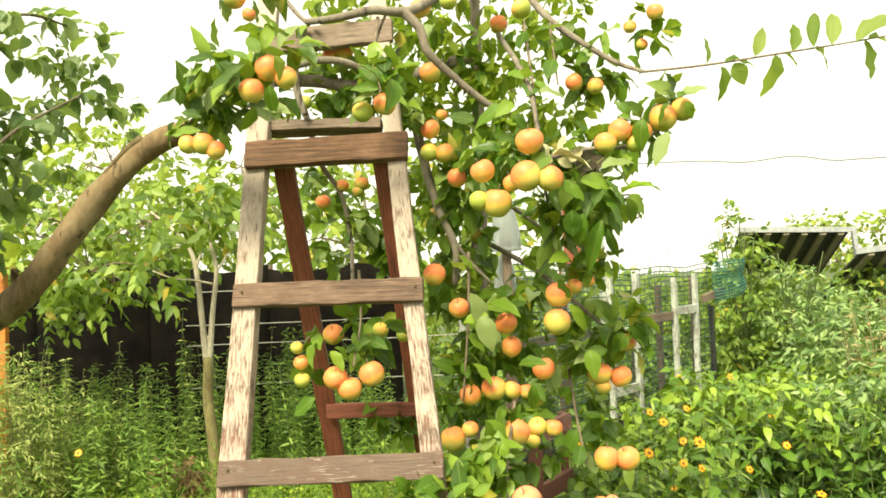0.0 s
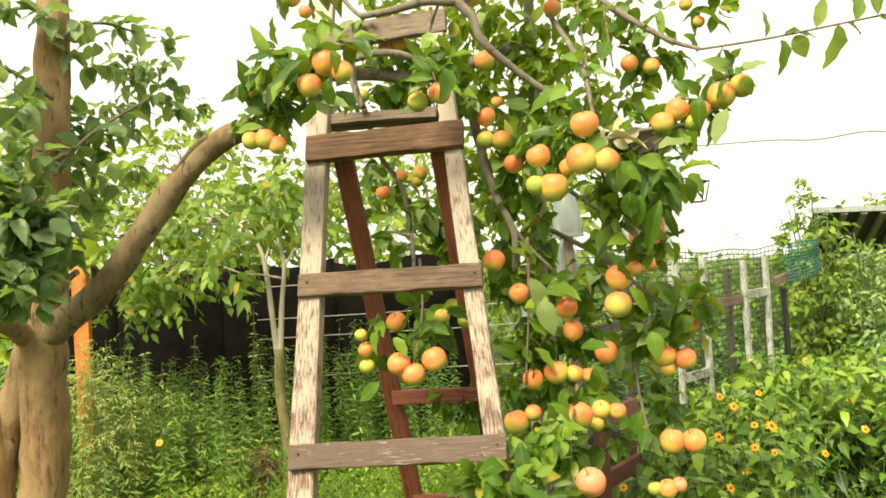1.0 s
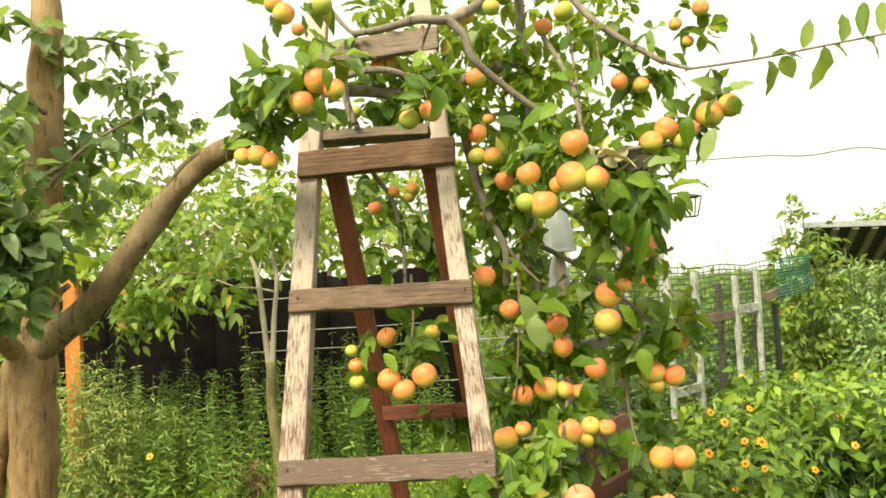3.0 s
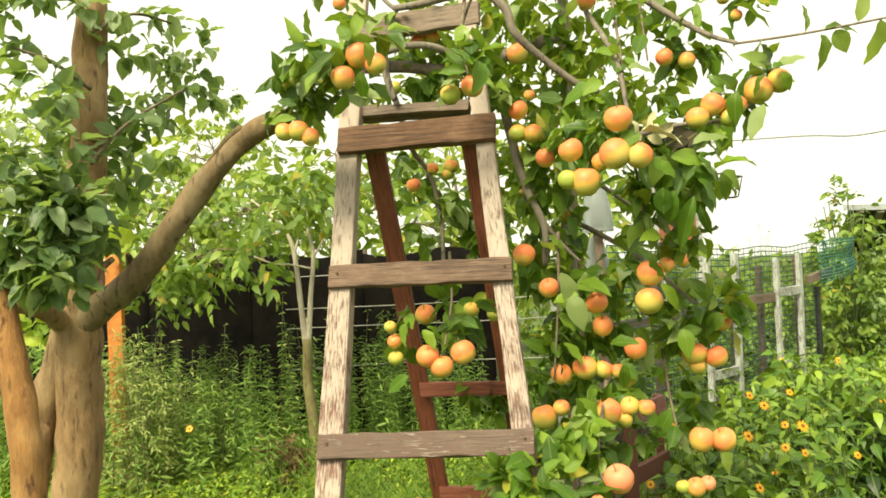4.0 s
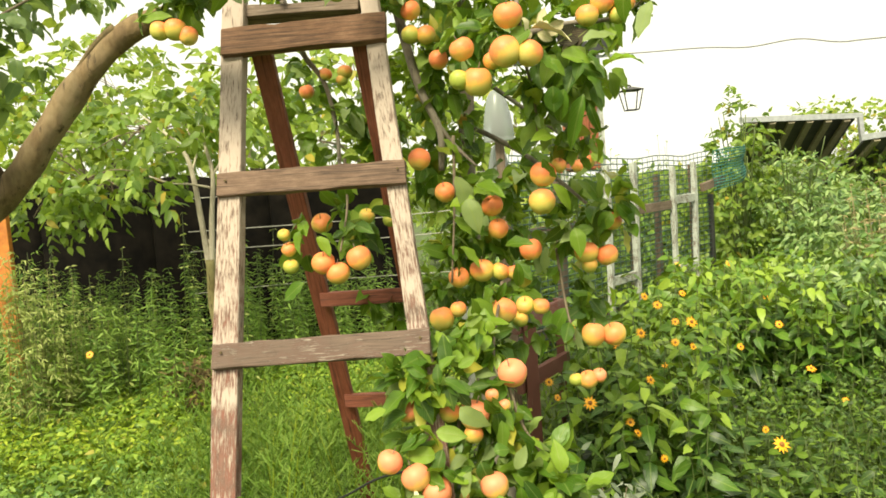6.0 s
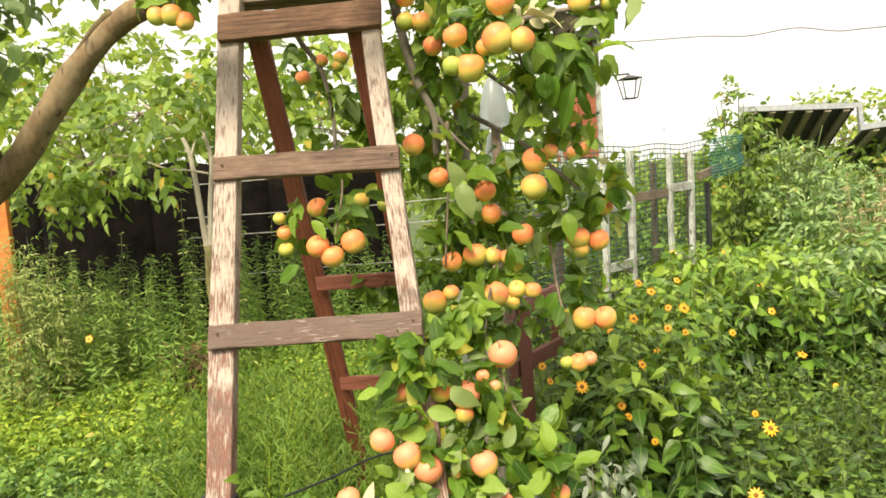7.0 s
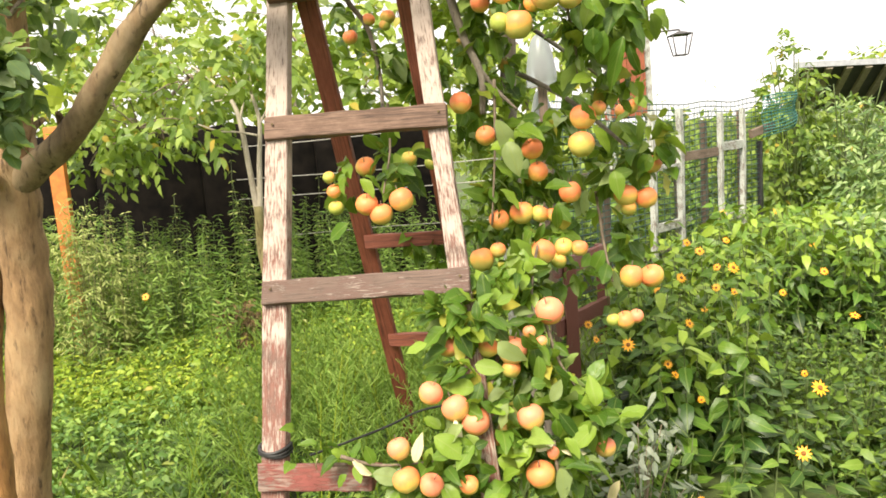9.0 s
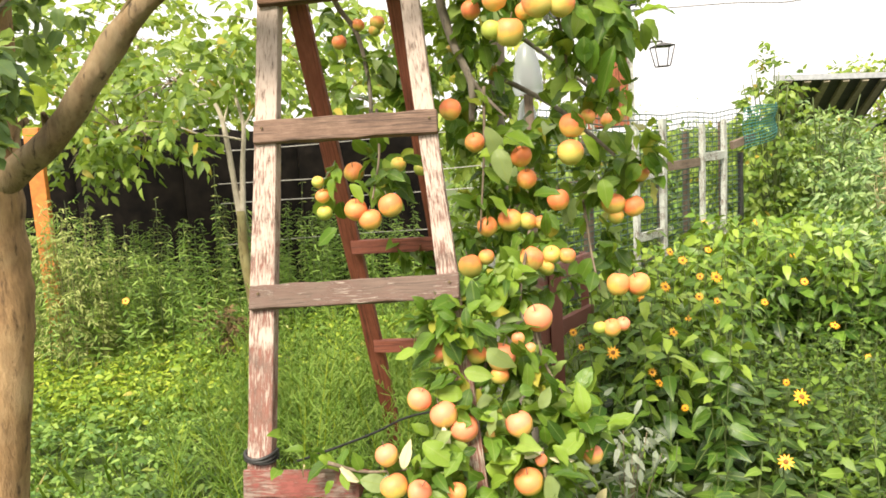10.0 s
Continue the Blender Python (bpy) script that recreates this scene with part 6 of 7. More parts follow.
canopy((5.60, 13.0, 2.01), (7.48, 13.0, 1.915), (7.72, 14.5, 1.20), (5.93, 14.5, 1.34), "open lean-to canopy with dark roof and pale rafters")
canopy((7.06, 12.0, 1.53), (8.9, 12.0, 1.68), (9.3, 13.6, 0.45), (7.10, 13.6, 0.72), "second open lean-to canopy with dark roof")


# ---- overhead cable and garden hose ----
t = Tubes()
t.add(spline([(2.34, 8.17, 2.55), (2.52, 8.1, 2.535), (3.07, 7.85, 2.495), (3.40, 7.6, 2.43), (3.78, 7.4, 2.44), (4.1, 7.25, 2.36), (4.44, 7.1, 2.345), (6.2, 6.3, 2.25)], 6), 0.007, 0.007, 5)
tagged(new("overhead_cable", t.mesh("overhead_cable", M_GREYCABLE)), "thin grey overhead cable from the pavilion", "cable")
t = Tubes()
t.add(spline([(-0.303, 1.680, 0.621), (-0.232, 1.736, 0.622), (-0.134, 1.848, 0.616), (-0.054, 1.960, 0.612), (0.050, 2.072, 0.588)], 8), 0.0032, 0.0032, 6)
tagged(new("guy_wire", t.mesh("guy_wire", M_CABLE)), "dark green wire tied to the ladder foot", "wire")


# ---- plants ----
def stalk(tubes, store, x, y, h, lean, leaf, pairs, wide=0.4, droop=False, r=0.004, tops=None):
    z0 = ground_height(x, y)
    a = rng.uniform(0, 6.28)
    top = V(x + math.cos(a) * lean, y + math.sin(a) * lean, z0 + h)
    base = V(x, y, z0)
    mid = (base + top) / 2 + V(0, 0, 0.02)
    c = spline([tuple(base), tuple(mid), tuple(top)], 3)
    tubes.add(c, r, r * 0.5, 3)
    for k in range(pairs):
        s = (k + 1) / pairs
        at = base + (top - base) * s
        tw = k * 1.57 + a
        for q in (0, math.pi):
            d = unit(V(math.cos(tw + q), math.sin(tw + q), (0.3 if droop else 0.4) - 0.9 * rng.uniform()))
            nrm = unit(V(0, -0.15, 0.9) + rng.normal(size=3) * (0.35 if droop else 0.55))
            ll = leaf * rng.uniform(0.7, 1.15) * (1.1 - 0.45 * s)
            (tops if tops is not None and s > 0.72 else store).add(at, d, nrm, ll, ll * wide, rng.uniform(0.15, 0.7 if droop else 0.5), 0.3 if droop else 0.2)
    return top


def bed_height(x, y):
    h = 0.66 - 0.06 * max(0.0, y - 5.0) + 0.12 * noise.noise(Vector((x * 1.3, y * 1.3, 2)))
    return h


def in_hollow(x, y):
    """The bare shaded soil under the front of the bed."""
    return ((x - 1.02) / 0.36) ** 2 + ((y - 2.42) / 0.36) ** 2 < 1


def build_flower_bed():
    store, tops, st = Leaves(), Leaves(), Tubes()
    for k in range(2000):
        y = rng.uniform(2.55, 7.6)
        x = rng.uniform(0.62 + 0.10 * (y - 2.5), 0.9 + y * 0.62)
        if (x > 0.34 * y + 0.25 and y < 3.9) or (y > 4.2 and x < 1.36 + 0.915 * (y - 4.9)):
            continue
        if y < 2.9 and rng.uniform() < 0.2:
            continue
        near = y < 4.6
        stalk(st, store, x, y, bed_height(x, y) * rng.uniform(0.75, 1.05), 0.10, (0.112 if near else 0.135) * rng.uniform(0.6, 1.25), 9 if near else 7, 0.54, droop=True, tops=tops)
    low = Leaves()
    for k in range(520):
        y = rng.uniform(1.75, 3.3)
        x = rng.uniform(0.35, 2.6)
        if (x < 0.75 and y < 2.1) or (in_hollow(x, y) and k % 5):
            continue
        h = rng.uniform(0.14, 0.34) * (0.55 + 0.45 * min(1.0, (y - 1.6)))
        if x < 1.45 and y > 2.15:
            h *= 1.35
        stalk(st, low, x, y, h, 0.06, 0.085 if x < 1.5 else 0.06, 6, 0.5)
    lime = Leaves()
    for k in range(900):
        y = rng.uniform(1.9, 4.0)
        x = rng.uniform(0.34 * y + 0.15, 0.62 * y + 0.5)
        if in_hollow(x, y):
            continue
        stalk(st, lime, x, y, rng.uniform(0.08, 0.26) * (0.6 + 0.2 * y), 0.06, 0.05, 6, 0.42, r=0.002)
    bed = thing("flower_bed", (1.6, 3.5, 0), "dense bed of leafy flowering plants", "plants", kind="stuff")
    mpart("stem_tangle", st.mesh("stem_tangle", M_STEM), bed, "", "stuff")
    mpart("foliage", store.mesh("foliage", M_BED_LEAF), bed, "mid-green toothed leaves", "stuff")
    mpart("young_foliage", tops.mesh("young_foliage", M_BED_TOP), bed, "paler green leaves, light on the stalk tops put into colour", "stuff")
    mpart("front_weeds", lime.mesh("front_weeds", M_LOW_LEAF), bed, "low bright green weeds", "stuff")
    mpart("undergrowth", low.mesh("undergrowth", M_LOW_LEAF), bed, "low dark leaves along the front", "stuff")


build_flower_bed()


def shrub(name, label, x, y, h, rx, count, size, mat, lo=0.1, stem=0.010, wide=0.5):
    s = thing(name, (x, y, 0), label, "shrub")
    st, tw = Leaves(), Tubes()
    for k in range(14):
        a = rng.uniform(0, 6.28)
        e = V(x + math.cos(a) * rx * rng.uniform(0.3, 0.9), y + math.sin(a) * rx * rng.uniform(0.3, 0.9), h * rng.uniform(0.7, 1.05))
        c = spline([(x + math.cos(a) * 0.08, y + math.sin(a) * 0.08, -0.02), tuple((V(x, y, 0) + e) / 2 + V(0, 0, 0.1)), tuple(e)], 4)
        tw.add(c, stem, stem * 0.4, 4)
    n = 0
    while n < count:
        q = rand_dir() * rng.uniform(0.3, 1.0) ** 0.5
        at = V(x, y, h * 0.52) + q * V(rx, rx * 0.8, h * 0.5) * (1 + 0.25 * noise.noise(Vector((q * 2.3 + V(x, y, 0)).tolist())))
        if at[2] < lo:
            continue
        compound(st, at, unit(q * V(1, 1, 0.3) + rng.normal(size=3) * 0.5), 5, size, 0.4, wide)
        n += 5
    mpart("stem_tangle", tw.mesh("stem_tangle", M_STEM), s, "", "stuff")
    mpart("foliage", st.mesh("foliage", mat), s, "", "stuff")


shrub("shrub", "tall yellow-green climbing plant beside the teal netting", 3.00, 7.0, 1.86, 0.33, 1700, 0.075, M_YOUNG_LEAF)
shrub("shrub", "tall grey-green leafy shrub beside the mesh fence", 3.45, 7.0, 1.44, 0.48, 1900, 0.085, M_SHRUB_LEAF, wide=0.31)
shrub("shrub", "tall grey-green leafy shrub beside the mesh fence", 4.4, 7.6, 1.10, 0.7, 2300, 0.10, M_SHRUB_LEAF, wide=0.31)
shrub("shrub", "grey-green leafy shrub behind the flower bed", 5.6, 7.4, 0.70, 0.8, 2000, 0.10, M_SHRUB_LEAF, wide=0.31)
shrub("shrub", "broad grey-green leafy shrub behind the flower bed", 3.7, 6.1, 0.98, 0.75, 2600, 0.085, M_SHRUB_LEAF, wide=0.31)
shrub("shrub", "broad grey-green leafy shrub behind the flower bed", 4.7, 6.0, 0.86, 0.9, 2800, 0.085, M_SHRUB_LEAF, wide=0.31)
shrub("shrub", "broad grey-green leafy shrub behind the flower bed", 2.9, 4.4, 0.86, 0.65, 2300, 0.075, M_SHRUB_LEAF, wide=0.31)
shrub("shrub", "broad grey-green leafy shrub behind the flower bed", 3.7, 4.6, 0.84, 0.75, 2400, 0.075, M_SHRUB_LEAF, wide=0.31)
for x, y, h in ((0.75, 5.6, 0.85), (1.25, 6.3, 1.05), (1.9, 6.9, 0.95), (2.4, 7.4, 1.1)):
    shrub("shrub", "leafy bush close behind the mesh fence", x, y, h, 0.45, 1300, 0.085, M_YOUNG_LEAF if y in (6.3, 7.4) else M_BED_LEAF)
shrub("weed_clump", "clump of yellow-green weeds before the orange post", -2.448, 5.15, 1.123, 0.3, 1500, 0.05, M_FROND, 0.02, 0.003, 0.17)
shrub("weed_clump", "clump of yellow-green weeds beside the old tree", -3.171, 5.2, 1.247, 0.5, 1900, 0.07, M_WEED, 0.02, 0.003, 0.24)
shrub("weed_clump", "pale dry weeds hiding the post foot", -2.34, 4.78, 1.10, 0.25, 1700, 0.042, M_SEED, 0.02, 0.003, 0.2)
shrub("weed_clump", "pale feathery weeds before the black fence", -2.05, 5.5, 0.72, 0.3, 1100, 0.055, M_WEED, 0.02, 0.003, 0.17)
shrub("weed_clump", "withered brown weeds among the green ones", -1.42, 5.0, 0.36, 0.15, 500, 0.06, M_WITHERED_WEED, 0.02, 0.003, 0.3)
for x, y, h in ((1.4, 9.8, 1.38), (2.3, 10.2, 1.36), (3.2, 9.9, 1.34), (4.2, 10.4, 1.34), (5.6, 11.5, 1.3), (7.4, 12.4, 1.4)):
    shrub("shrub", "leafy bush behind the mesh fence", x, y, h, 0.6, 1100, 0.10, M_YOUNG_LEAF)
for x, y, h in ((2.4, 13.2, 1.42), (3.7, 13.6, 1.42), (5.0, 14.0, 1.4), (6.3, 14.6, 1.4), (0.9, 13.4, 1.42)):
    shrub("shrub", "distant pale green bush behind the mesh fence", x, y, h, 0.9, 900, 0.16, M_YOUNG_LEAF)
for x, y, h in ((8.6, 16.4, 2.5), (10.6, 16.2, 2.75), (9.0, 15.6, 1.75)):
    leafy_tree("garden_tree", "distant leafy garden tree behind the canopies", (x, y, 0), (x, y, h * 0.6), [((x - 0.3, y, h * 0.8), (0.7, 0.7, 0.4), 60), ((x + 0.4, y, h * 0.85), (0.6, 0.7, 0.35), 60)], 0.15, M_FAR_LEAF, M_BARK, 0.07, 5)


def build_wispy_weeds():
    """Thin seeding weeds that stand behind the mesh and reach over it."""
    store, st = Leaves(), Tubes()
    for u, h, n in ((0.05, 1.58, 13), (0.16, 1.66, 15), (0.24, 1.52, 12), (0.36, 1.60, 14), (0.50, 1.50, 10), (0.62, 1.46, 9), (0.75, 1.42, 9), (1.30, 1.50, 11), (1.40, 1.56, 12), (1.52, 1.62, 14), (1.62, 1.52, 12)):
        stalk(st, store, 1.229 + 0.675 * u - 0.16, 4.90 + 0.738 * u + 0.2, h, 0.06, 0.045, n, 0.34, r=0.0028)
    for k in range(70):
        u = rng.uniform(-0.6, 1.5)
        stalk(st, store, 1.229 + 0.675 * u - rng.uniform(0.15, 0.5), 4.90 + 0.738 * u + 0.3, rng.uniform(0.7, 1.32), 0.10, 0.15, 7, 0.10, r=0.003)
    s = thing("wispy_weeds", (1.5, 5.6, 0), "thin seeding weeds and reeds behind the wire mesh", "weeds", kind="stuff")
    mpart("stem_tangle", st.mesh("stem_tangle", M_STEM), s, "", "stuff")
    mpart("foliage", store.mesh("foliage", M_WEED), s, "", "stuff")


build_wispy_weeds()


def build_dry_stalks(x0, x1, y0, y1, count, low, high, size):
    store, st = Leaves(True), Tubes()
    for k in range(count):
        stalk(st, store, rng.uniform(x0, x1), rng.uniform(y0, y1), rng.uniform(low, high), 0.1, size, 9, 0.25)
    s = thing("dry_stalks", ((x0 + x1) / 2, (y0 + y1) / 2, 0), "tall dry pinkish-brown seed stalks", "plants", kind="stuff")
    mpart("stem_tangle", st.mesh("stem_tangle", M_DRY), s, "", "stuff")
    mpart("foliage", store.mesh("foliage", M_STRAW), s, "", "stuff")


build_dry_stalks(5.6, 7.2, 8.2, 9.2, 60, 1.0, 1.45, 0.12)
build_dry_stalks(3.30, 3.85, 5.25, 5.75, 80, 0.75, 1.12, 0.07)



def flower_model():
    ob = thing("yellow_flower", (0, 0, 0), "orange-yellow daisy flower with a brown centre", "flower", "yellow flowers in the bed")
    st = Leaves()
    st.add((0, 0, 0), (1, 0, 0), (0, 0, 1), 0.80, 0.30, 0.12, -0.1)
    petal = st.mesh("petal", M_PETAL)
    for k in range(11):
        q = new("petal", petal)
        q.parent = ob
        q.matrix_basis = Matrix.Rotation(k * 2 * math.pi / 11, 4, "Z") @ Matrix.Translation((0.2, 0, 0.0)) @ Matrix.Rotation(0.18 * math.sin(k * 2.4), 4, "Y")
    d = bmesh.new()
    bmesh.ops.create_uvsphere(d, u_segments=12, v_segments=6, radius=0.3, matrix=Matrix.Translation((0, 0, 0.03)) @ Matrix.Diagonal((1, 1, 0.6, 1)))
    me = bpy.data.meshes.new("disc")
    d.to_mesh(me)
    d.free()
    me.materials.append(M_DISC)
    q = new("disc", me)
    q.parent = ob
    v, f = tube_data([(0, 0, -0.05), (0.1, 0.3, -2.0), (0.1, 0.6, -5.0)], [0.07, 0.06, 0.06], 5)
    q = new("stalk", mesh_from("stalk", v, f, M_STEM, True))
    q.parent = ob
    return ob


FLOWER = flower_model()
first_flower = []


def flower(p, diameter, tilt=60, spin=0):
    s = diameter / 2
    m = Matrix.Translation(p) @ Euler((radians(tilt), 0, radians(spin))).to_matrix().to_4x4() @ Matrix.Scale(s, 4)
    if first_flower:
        return copy_thing(FLOWER, m @ Matrix.Scale(1 / FLOWER.scale[0], 4))
    first_flower.append(1)
    FLOWER.matrix_basis = m


flower((1.263, 2.576, 0.370), 0.063, 55, 10)
flower((1.086, 2.296, 0.264), 0.053, 60, -20)
flower((0.621, 2.576, 0.574), 0.052, 60, 0)
flower((0.930, 3.024, 0.702), 0.048, 62, 20)
flower((1.139, 3.248, 0.690), 0.037, 62, -30)
flower((1.208, 3.248, 0.683), 0.056, 55, 15)
flower((1.098, 3.136, 0.627), 0.038, 70, -10)
flower((0.893, 2.800, 0.573), 0.042, 58, 30)
flower((0.766, 2.632, 0.477), 0.036, 64, -12)
flower((0.790, 2.632, 0.437), 0.034, 50, 25)
flower((0.522, 2.800, 0.599), 0.036, 64, 0)
flower((0.540, 2.744, 0.555), 0.032, 64, 35)
flower((0.860, 2.576, 0.359), 0.030, 80, 0)
flower((0.784, 2.352, 0.106), 0.032, 66, 10)
flower((1.763, 3.360, 0.406), 0.048, 30, 0)
flower((1.784, 3.696, 0.543), 0.045, 60, 0)
flower((1.976, 4.256, 0.570), 0.049, 66, 0)
flower((2.392, 5.824, 0.586), 0.059, 66, 0)
flower((0.674, 3.136, 0.725), 0.045, 66, 0)
flower((1.762, 4.704, 0.630), 0.041, 66, 20)
flower((1.411, 3.248, 0.558), 0.037, 60, 12)
flower((0.836, 3.024, 0.656), 0.039, 60, -15)
flower((1.259, 2.688, 0.387), 0.029, 75, 0)
flower((2.063, 5.152, 0.605), 0.048, 66, 0)
flower((0.982, 2.912, 0.594), 0.031, 40, 0)
flower((1.852, 3.248, 0.284), 0.035, 55, 0)
flower((1.508, 4.256, 0.645), 0.046, 50, 10)
flower((1.167, 3.584, 0.709), 0.049, 55, 5)
flower((1.141, 3.696, 0.736), 0.045, 64, 24)
flower((1.852, 5.376, 0.665), 0.050, 60, -12)
flower((1.171, 3.136, 0.602), 0.038, 66, 30)
flower((-1.839, 4.480, 0.560), 0.050, 62, 0)


def build_silver_plant():
    c = V(0.529, 2.072, 0.311)
    s = thing("silver_leaved_plant", (c[0], c[1], 0), "drooping grey-leaved plant with withered foliage", "plant")
    st, tw = Leaves(), Tubes()
    for k in range(17):
        a = rng.uniform(0, 6.28)
        h = c[2] + 0.05 + rng.uniform(-0.1, 0.12)
        e = V(c[0] + math.cos(a) * rng.uniform(0.03, 0.2), c[1] + math.sin(a) * rng.uniform(0.02, 0.15), max(0.1, h))
        tw.add(spline([(c[0], c[1], 0), tuple((V(c[0], c[1], 0) + e) / 2 + V(0, 0, 0.05)), tuple(e)], 3), 0.0024, 0.0014, 3)
        for q in range(9):
            st.add(e + rng.normal(size=3) * V(0.03, 0.03, 0.06), unit(rand_dir(0.8)), rand_dir(), rng.uniform(0.03, 0.06), 0.017, 0.4, 0.25)
    mpart("stem_tangle", tw.mesh("stem_tangle", M_TWIG), s, "", "stuff")
    mpart("foliage", st.mesh("foliage", M_SILVER), s)


build_silver_plant()


def build_dry_grass():
    store = Leaves(True)
    for k in range(420):
        x, y = rng.uniform(-0.05, 0.62), rng.uniform(1.62, 2.15)
        a = rng.uniform(0, 6.28)
        store.add((x, y, ground_height(x, y)), (math.cos(a) * 0.5, math.sin(a) * 0.5, 1), (math.cos(a + 1.57), math.sin(a + 1.57), 0.2), rng.uniform(0.08, 0.24), 0.0045, 0.4, 0.1)
    s = thing("dry_grass", (0.3, 1.9, 0), "withered straw-coloured grass under the apple boughs", "grass", kind="stuff")
    mpart("blades", store.mesh("blades", M_DRY), s, "", "stuff")


build_dry_grass()


def build_weeds():
    weed, frond, lime, seed, st, dry = Leaves(), Leaves(True), Leaves(), Leaves(True), Tubes(), Tubes()
    for k in range(60):
        x, y = rng.uniform(-4.6, -0.2), rng.uniform(5.4, 6.8)
        h = rng.uniform(0.4, 0.95)
        stalk(st, weed, x, y, h, 0.1, 0.085, int(h * 26), 0.2)
    # feathery dark clumps
    for cx, cy, h in ((-1.25, 5.6, 0.95), (-0.75, 5.9, 0.9), (-2.2, 6.0, 0.9), (-2.3, 5.8, 0.9), (-0.3, 5.7, 0.8), (-3.1, 5.9, 0.85), (-3.0, 5.9, 0.7), (-1.1, 5.9, 0.75), (-3.8, 5.6, 0.8), (-1.9, 5.7, 0.8), (-0.55, 6.3, 0.9), (-1.6, 6.2, 1.0), (-2.7, 6.3, 0.95), (-3.6, 6.3, 0.9), (-1.05, 6.4, 1.05), (0.15, 6.2, 0.8), (-4.3, 6.1, 0.9)):
        for k in range(20):
            x, y = cx + rng.normal() * 0.16, cy + rng.normal() * 0.14
            hh = h * rng.uniform(0.6, 1.08)
            stalk(st, frond, x, y, hh, 0.09, 0.075, int(hh * 34), 0.17, r=0.0025)
    # upright stems with whorled narrow leaves
    for x, y, h in ((-2.45, 5.35, 0.78), (-2.2, 5.45, 0.7), (-2.1, 5.1, 0.42), (-2.75, 5.5, 0.66), (-1.75, 5.3, 0.45), (-2.9, 5.2, 0.6), (-1.5, 5.5, 0.5), (-1.95, 5.75, 0.9), (-1.5, 5.9, 0.95), (-2.55, 5.0, 0.35)):
        stalk(st, weed, x, y, h, 0.07, 0.115, int(h * 40), 0.16)
        stalk(st, weed, x + 0.08, y + 0.1, h * 0.7, 0.07, 0.10, int(h * 28), 0.17)
    # leafy upright stems with arching leaves
    for k in range(26):
        x, y, h = rng.uniform(-2.75, -1.45), rng.uniform(4.5, 5.3), rng.uniform(0.35, 0.8)
        stalk(st, weed if k % 2 else frond, x, y, h, 0.08, 0.09, int(h * 38), 0.2, r=0.003)
    for k in range(14):
        x, y, h = rng.uniform(-2.4, -0.3), rng.uniform(5.2, 6.2), rng.uniform(0.9, 1.35)
        stalk(st, seed, x, y, h, 0.12, 0.06, int(h * 14), 0.3, r=0.0028)
    # pale seed stalks beside the orange post
    for k in range(46):
        x, y = -2.750 + rng.normal() * 0.22, rng.uniform(5.15, 5.75)
        top = stalk(dry, seed, x, y, rng.uniform(0.45, 0.9), 0.12, 0.04, 9, 0.35, r=0.003)
        for q in range(16):
            seed.add(top + rng.normal(size=3) * V(0.03, 0.03, 0.08), rand_dir(), rand_dir(), rng.uniform(0.015, 0.035), 0.014, 0.1, 0.1)
    for k in range(70):
        x, y = -2.416 + rng.normal() * 0.14, rng.uniform(4.75, 5.05)
        h = 1.048 * rng.uniform(0.55, 1.0)
        stalk(dry if k % 3 else st, seed if k % 3 else weed, x, y, h, 0.08, 0.05, int(h * 26), 0.28, r=0.002)
    # low lime-green plants in drifts
    for drift in range(34):
        cy = rng.uniform(3.9, 5.3)
        cx = cy * rng.uniform(-0.66, -0.16)
        for k in range(20):
            x, y = cx + rng.normal() * 0.17, cy + rng.normal() * 0.14
            h = rng.uniform(0.06, 0.2)
            stalk(st, lime, x, y, h, 0.05, 0.055, 5, 0.42, r=0.002)
    w = thing("tall_weeds", (-2.2, 5.4, 0), "mixed tall feathery weeds before the black fence", "weeds", kind="stuff")
    mpart("stem_tangle", st.mesh("stem_tangle", M_STEM), w, "", "stuff")
    mpart("dry_stems", dry.mesh("dry_stems", M_DRY), w, "thin dry straw stems", "stuff")
    mpart("foliage", weed.mesh("foliage", M_WEED), w, "", "stuff")
    mpart("fronds", frond.mesh("fronds", M_FROND), w, "dark feathery fronds", "stuff")
    mpart("low_foliage", lime.mesh("low_foliage", M_LIME), w, "lime-green low leaves", "stuff")
    mpart("seed_heads", seed.mesh("seed_heads", M_SEED), w, "pale fluffy seed heads", "stuff")


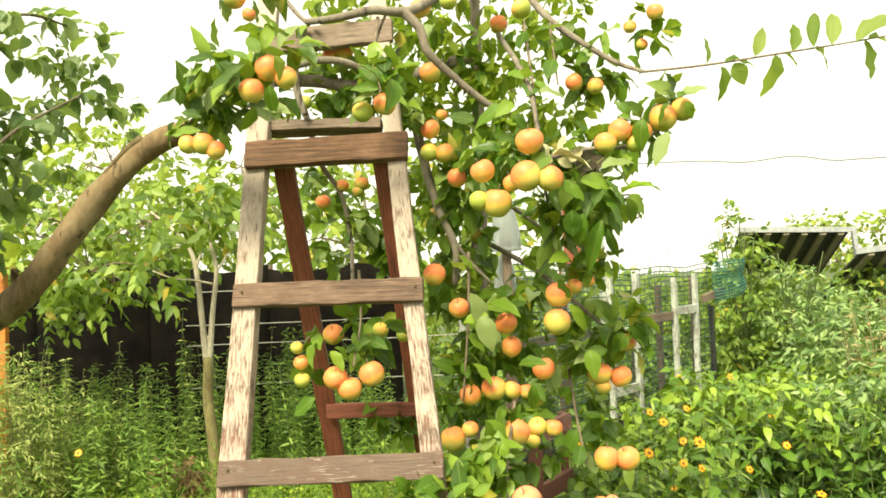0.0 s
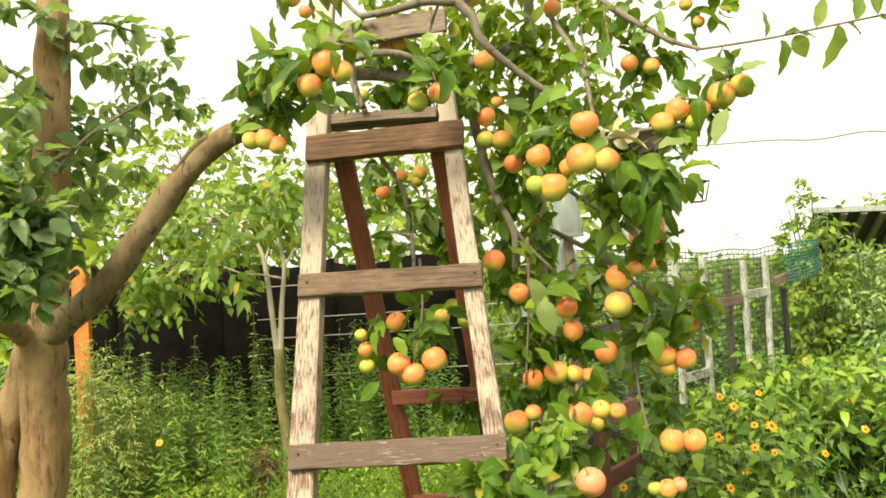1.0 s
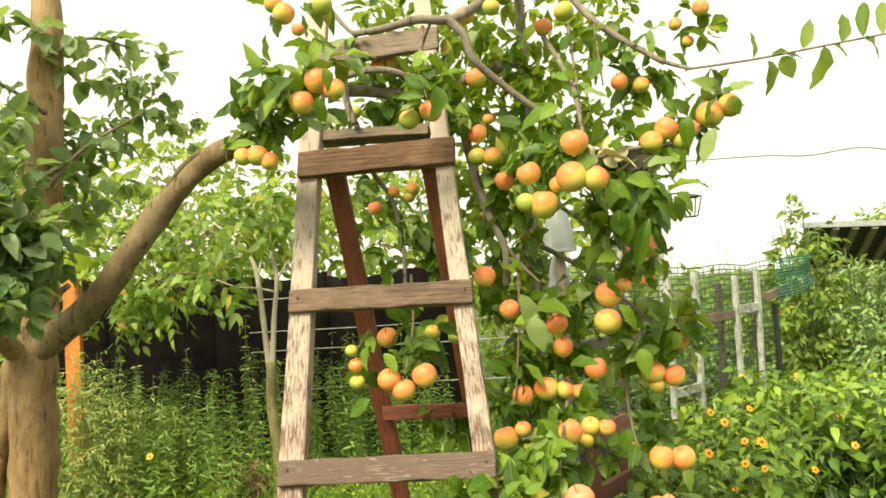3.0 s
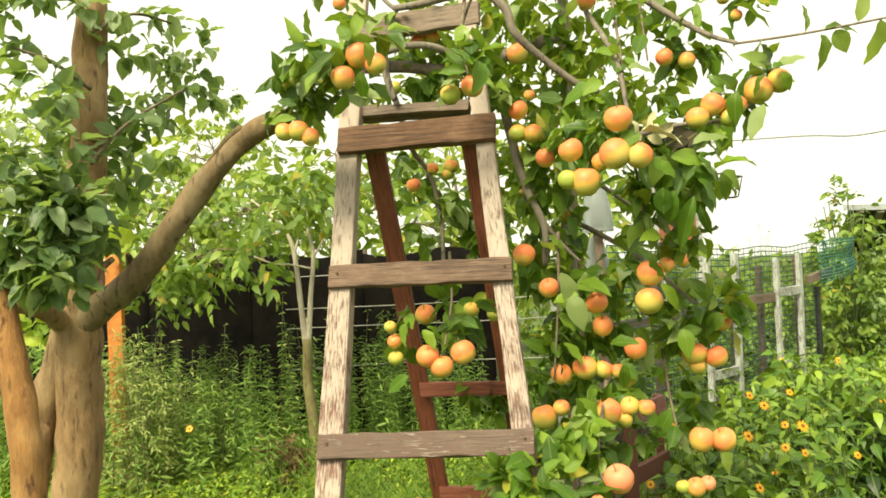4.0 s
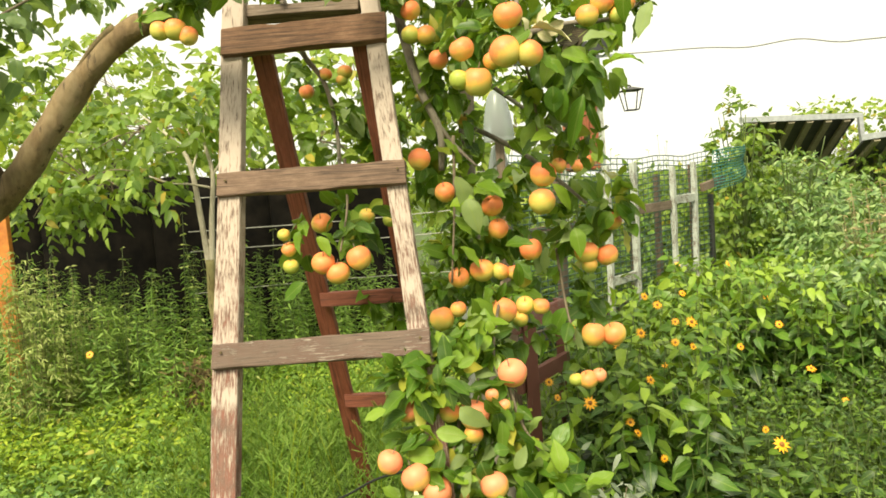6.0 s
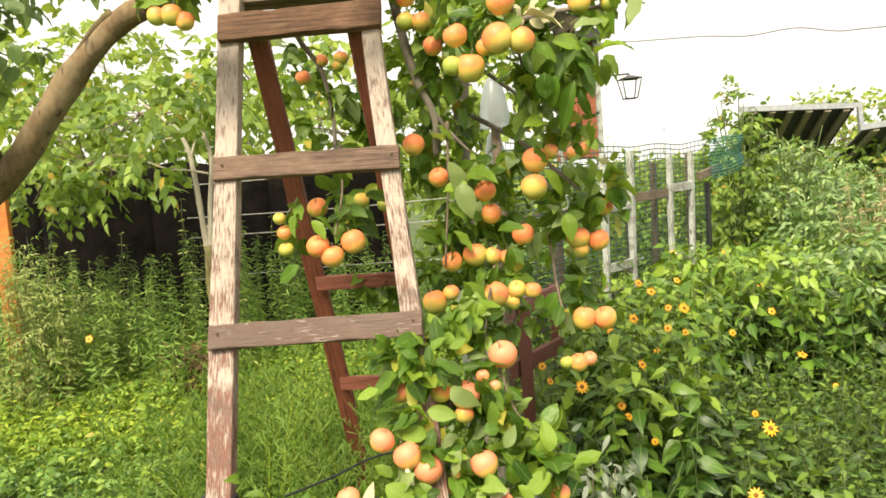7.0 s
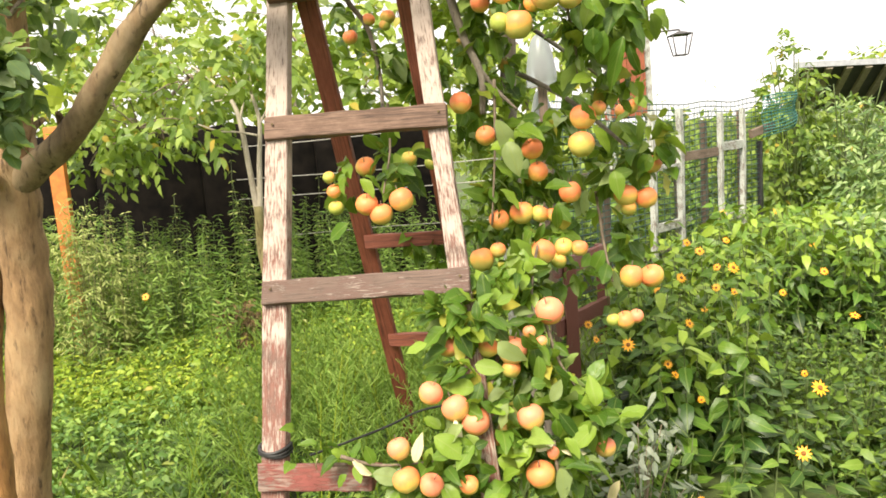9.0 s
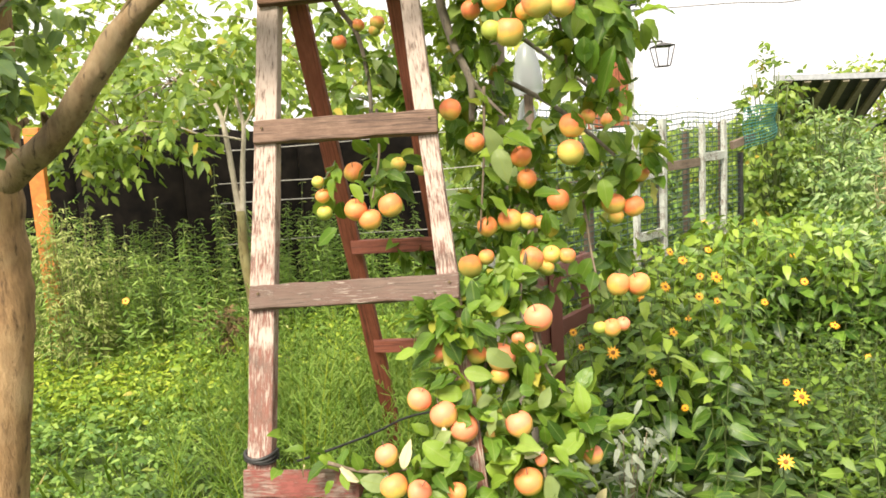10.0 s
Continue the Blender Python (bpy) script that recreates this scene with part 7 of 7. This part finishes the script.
def feathery_herb(cx, cy, stems):
    fern, stems_bare = Tubes(), Tubes()
    for k in range(stems):
        x, y = cx + rng.normal() * 0.10, cy + rng.normal() * 0.12
        z0 = ground_height(x, y)
        a = rng.uniform(0, 6.28)
        h = rng.uniform(0.38, 0.74)
        foot, top = V(x, y, z0), V(x + math.cos(a) * 0.14, y + math.sin(a) * 0.12, z0 + h)
        stems_bare.add(spline([(x, y, z0), ((x + top[0]) / 2, (y + top[1]) / 2, z0 + h * 0.55), tuple(top)], 3), 0.0026, 0.0010, 3)
        for q in range(15):
            t = 0.25 + 0.72 * q / 14
            at = foot + (top - foot) * t
            side = unit(V(math.cos(q * 2.4 + a), math.sin(q * 2.4 + a), 0.9))
            reach = rng.uniform(0.09, 0.16) * (1.2 - 0.8 * t)
            fern.add([at, at + side * reach * 0.5, at + side * reach + V(0, 0, 0.012)], 0.0023, 0.0011, 3)
            for w in range(4):
                b = at + side * reach * (0.3 + 0.2 * w)
                fern.add([b, b + unit(side + rng.normal(size=3) * 0.7 + V(0, 0, 0.4)) * reach * 0.34], 0.0020, 0.0010, 3)
    f = thing("feathery_herb", (cx, cy, 0), "fine feathery green herb by the ladder's back leg", "plant", "feathery herbs under the ladder")
    mpart("stem_tangle", stems_bare.mesh("stem_tangle", M_LIME), f, "", "stuff")
    mpart("frond_spray", fern.mesh("frond_spray", M_FERN), f, "", "stuff")


build_weeds()
for k in range(16):
    feathery_herb(-0.78 + 0.22 * (k % 4) + rng.uniform(-0.05, 0.05), 2.5 + 0.34 * (k // 4) + rng.uniform(-0.06, 0.06), 9)


def scatter(n, x0, x1, y0, y1, power=1.6):
    y = y0 + (y1 - y0) * rng.uniform(size=n) ** power
    return rng.uniform(x0, x1, size=n), y


def build_ground_cover():
    store, clover = Leaves(), Leaves()
    for xs, ys, hi in ((*scatter(15000, -4.8, 0.6, 1.3, 6.0, 1.1), 0.16), (*scatter(1100, 0.9, 3.4, 1.3, 3.4, 1.0), 0.10), (*scatter(2600, -5, 5, -3.5, 1.3, 0.7), 0.08), (*scatter(700, 3.0, 6.5, 1.0, 5.0, 1.0), 0.12)):
        for x, y in zip(xs, ys):
            patch = noise.noise(Vector((x * 1.6, y * 1.6, 7)))
            if (x + 1.0) ** 2 / 0.16 + (y - 4.9) ** 2 / 0.12 < 1 + patch or (patch < -0.3 and rng.uniform() < 0.55) or in_hollow(x, y):
                continue
            low = x > 0.8 or y + 1.2 * patch + rng.normal() * 0.2 < 3.8
            top = ground_height(x, y) + rng.uniform(0.03, hi) * (1.0 + 0.9 * max(-0.5, patch))
            turn, count = rng.uniform(0, 6.28), rng.integers(4, 8)
            size = rng.uniform(0.024, 0.050) * (1.0 if low else 1.1)
            for k in range(count):
                a = turn + k * 2.4
                drop = 0.014 * (k // 3)
                ll = size * rng.uniform(0.75, 1.2)
                at = (x + math.cos(a) * 0.006, y + math.sin(a) * 0.006, max(0.008, top - drop))
                (clover if low else store).add(at, (math.cos(a), math.sin(a), rng.uniform(-0.45, 0.35)), unit(V(0, -0.15, 1) + rng.normal(size=3) * 0.5), ll, ll * rng.uniform(0.34, 0.6), rng.uniform(0.1, 0.6), 0.35)
    ob = new("ground_cover", store.mesh("ground_cover", M_COVER))
    tagged(ob, "low lime-green leafy ground cover of creeping weeds", "plants", kind="stuff")
    ob = new("clover", clover.mesh("clover", M_CLOVER))
    tagged(ob, "low cool green carpet of clover leaves", "plants", kind="stuff")
    blades = Leaves(True)
    for xs, ys, hi in ((*scatter(9000, -5.5, 1.3, 1.2, 7.0, 1.3), 0.20), (*scatter(2600, 0.3, 3.4, 1.3, 4.2, 1.1), 0.12), (*scatter(6000, -9, 9, 6, 16, 1.0), 0.35), (*scatter(14000, -6, 6, -4.5, 1.4, 1.0), 0.10)):
        for x, y in zip(xs, ys):
            patch = noise.noise(Vector((x * 1.1, y * 1.1, 3)))
            if (patch < -0.25 and y < 6) or in_hollow(x, y):
                continue
            h = rng.uniform(0.07, hi) * (1 + 0.7 * patch)
            a = rng.uniform(0, 6.28)
            blades.add((x, y, ground_height(x, y) - 0.005), (math.cos(a) * 0.45, math.sin(a) * 0.45, 1), (math.cos(a + 1.57), math.sin(a + 1.57), 0.3), h, 0.004 + 0.008 * h, 0.3, 0.2)
    ob = new("grass", blades.mesh("grass", M_GRASS))
    tagged(ob, "unmown bright green grass", "grass", kind="stuff")


build_ground_cover()
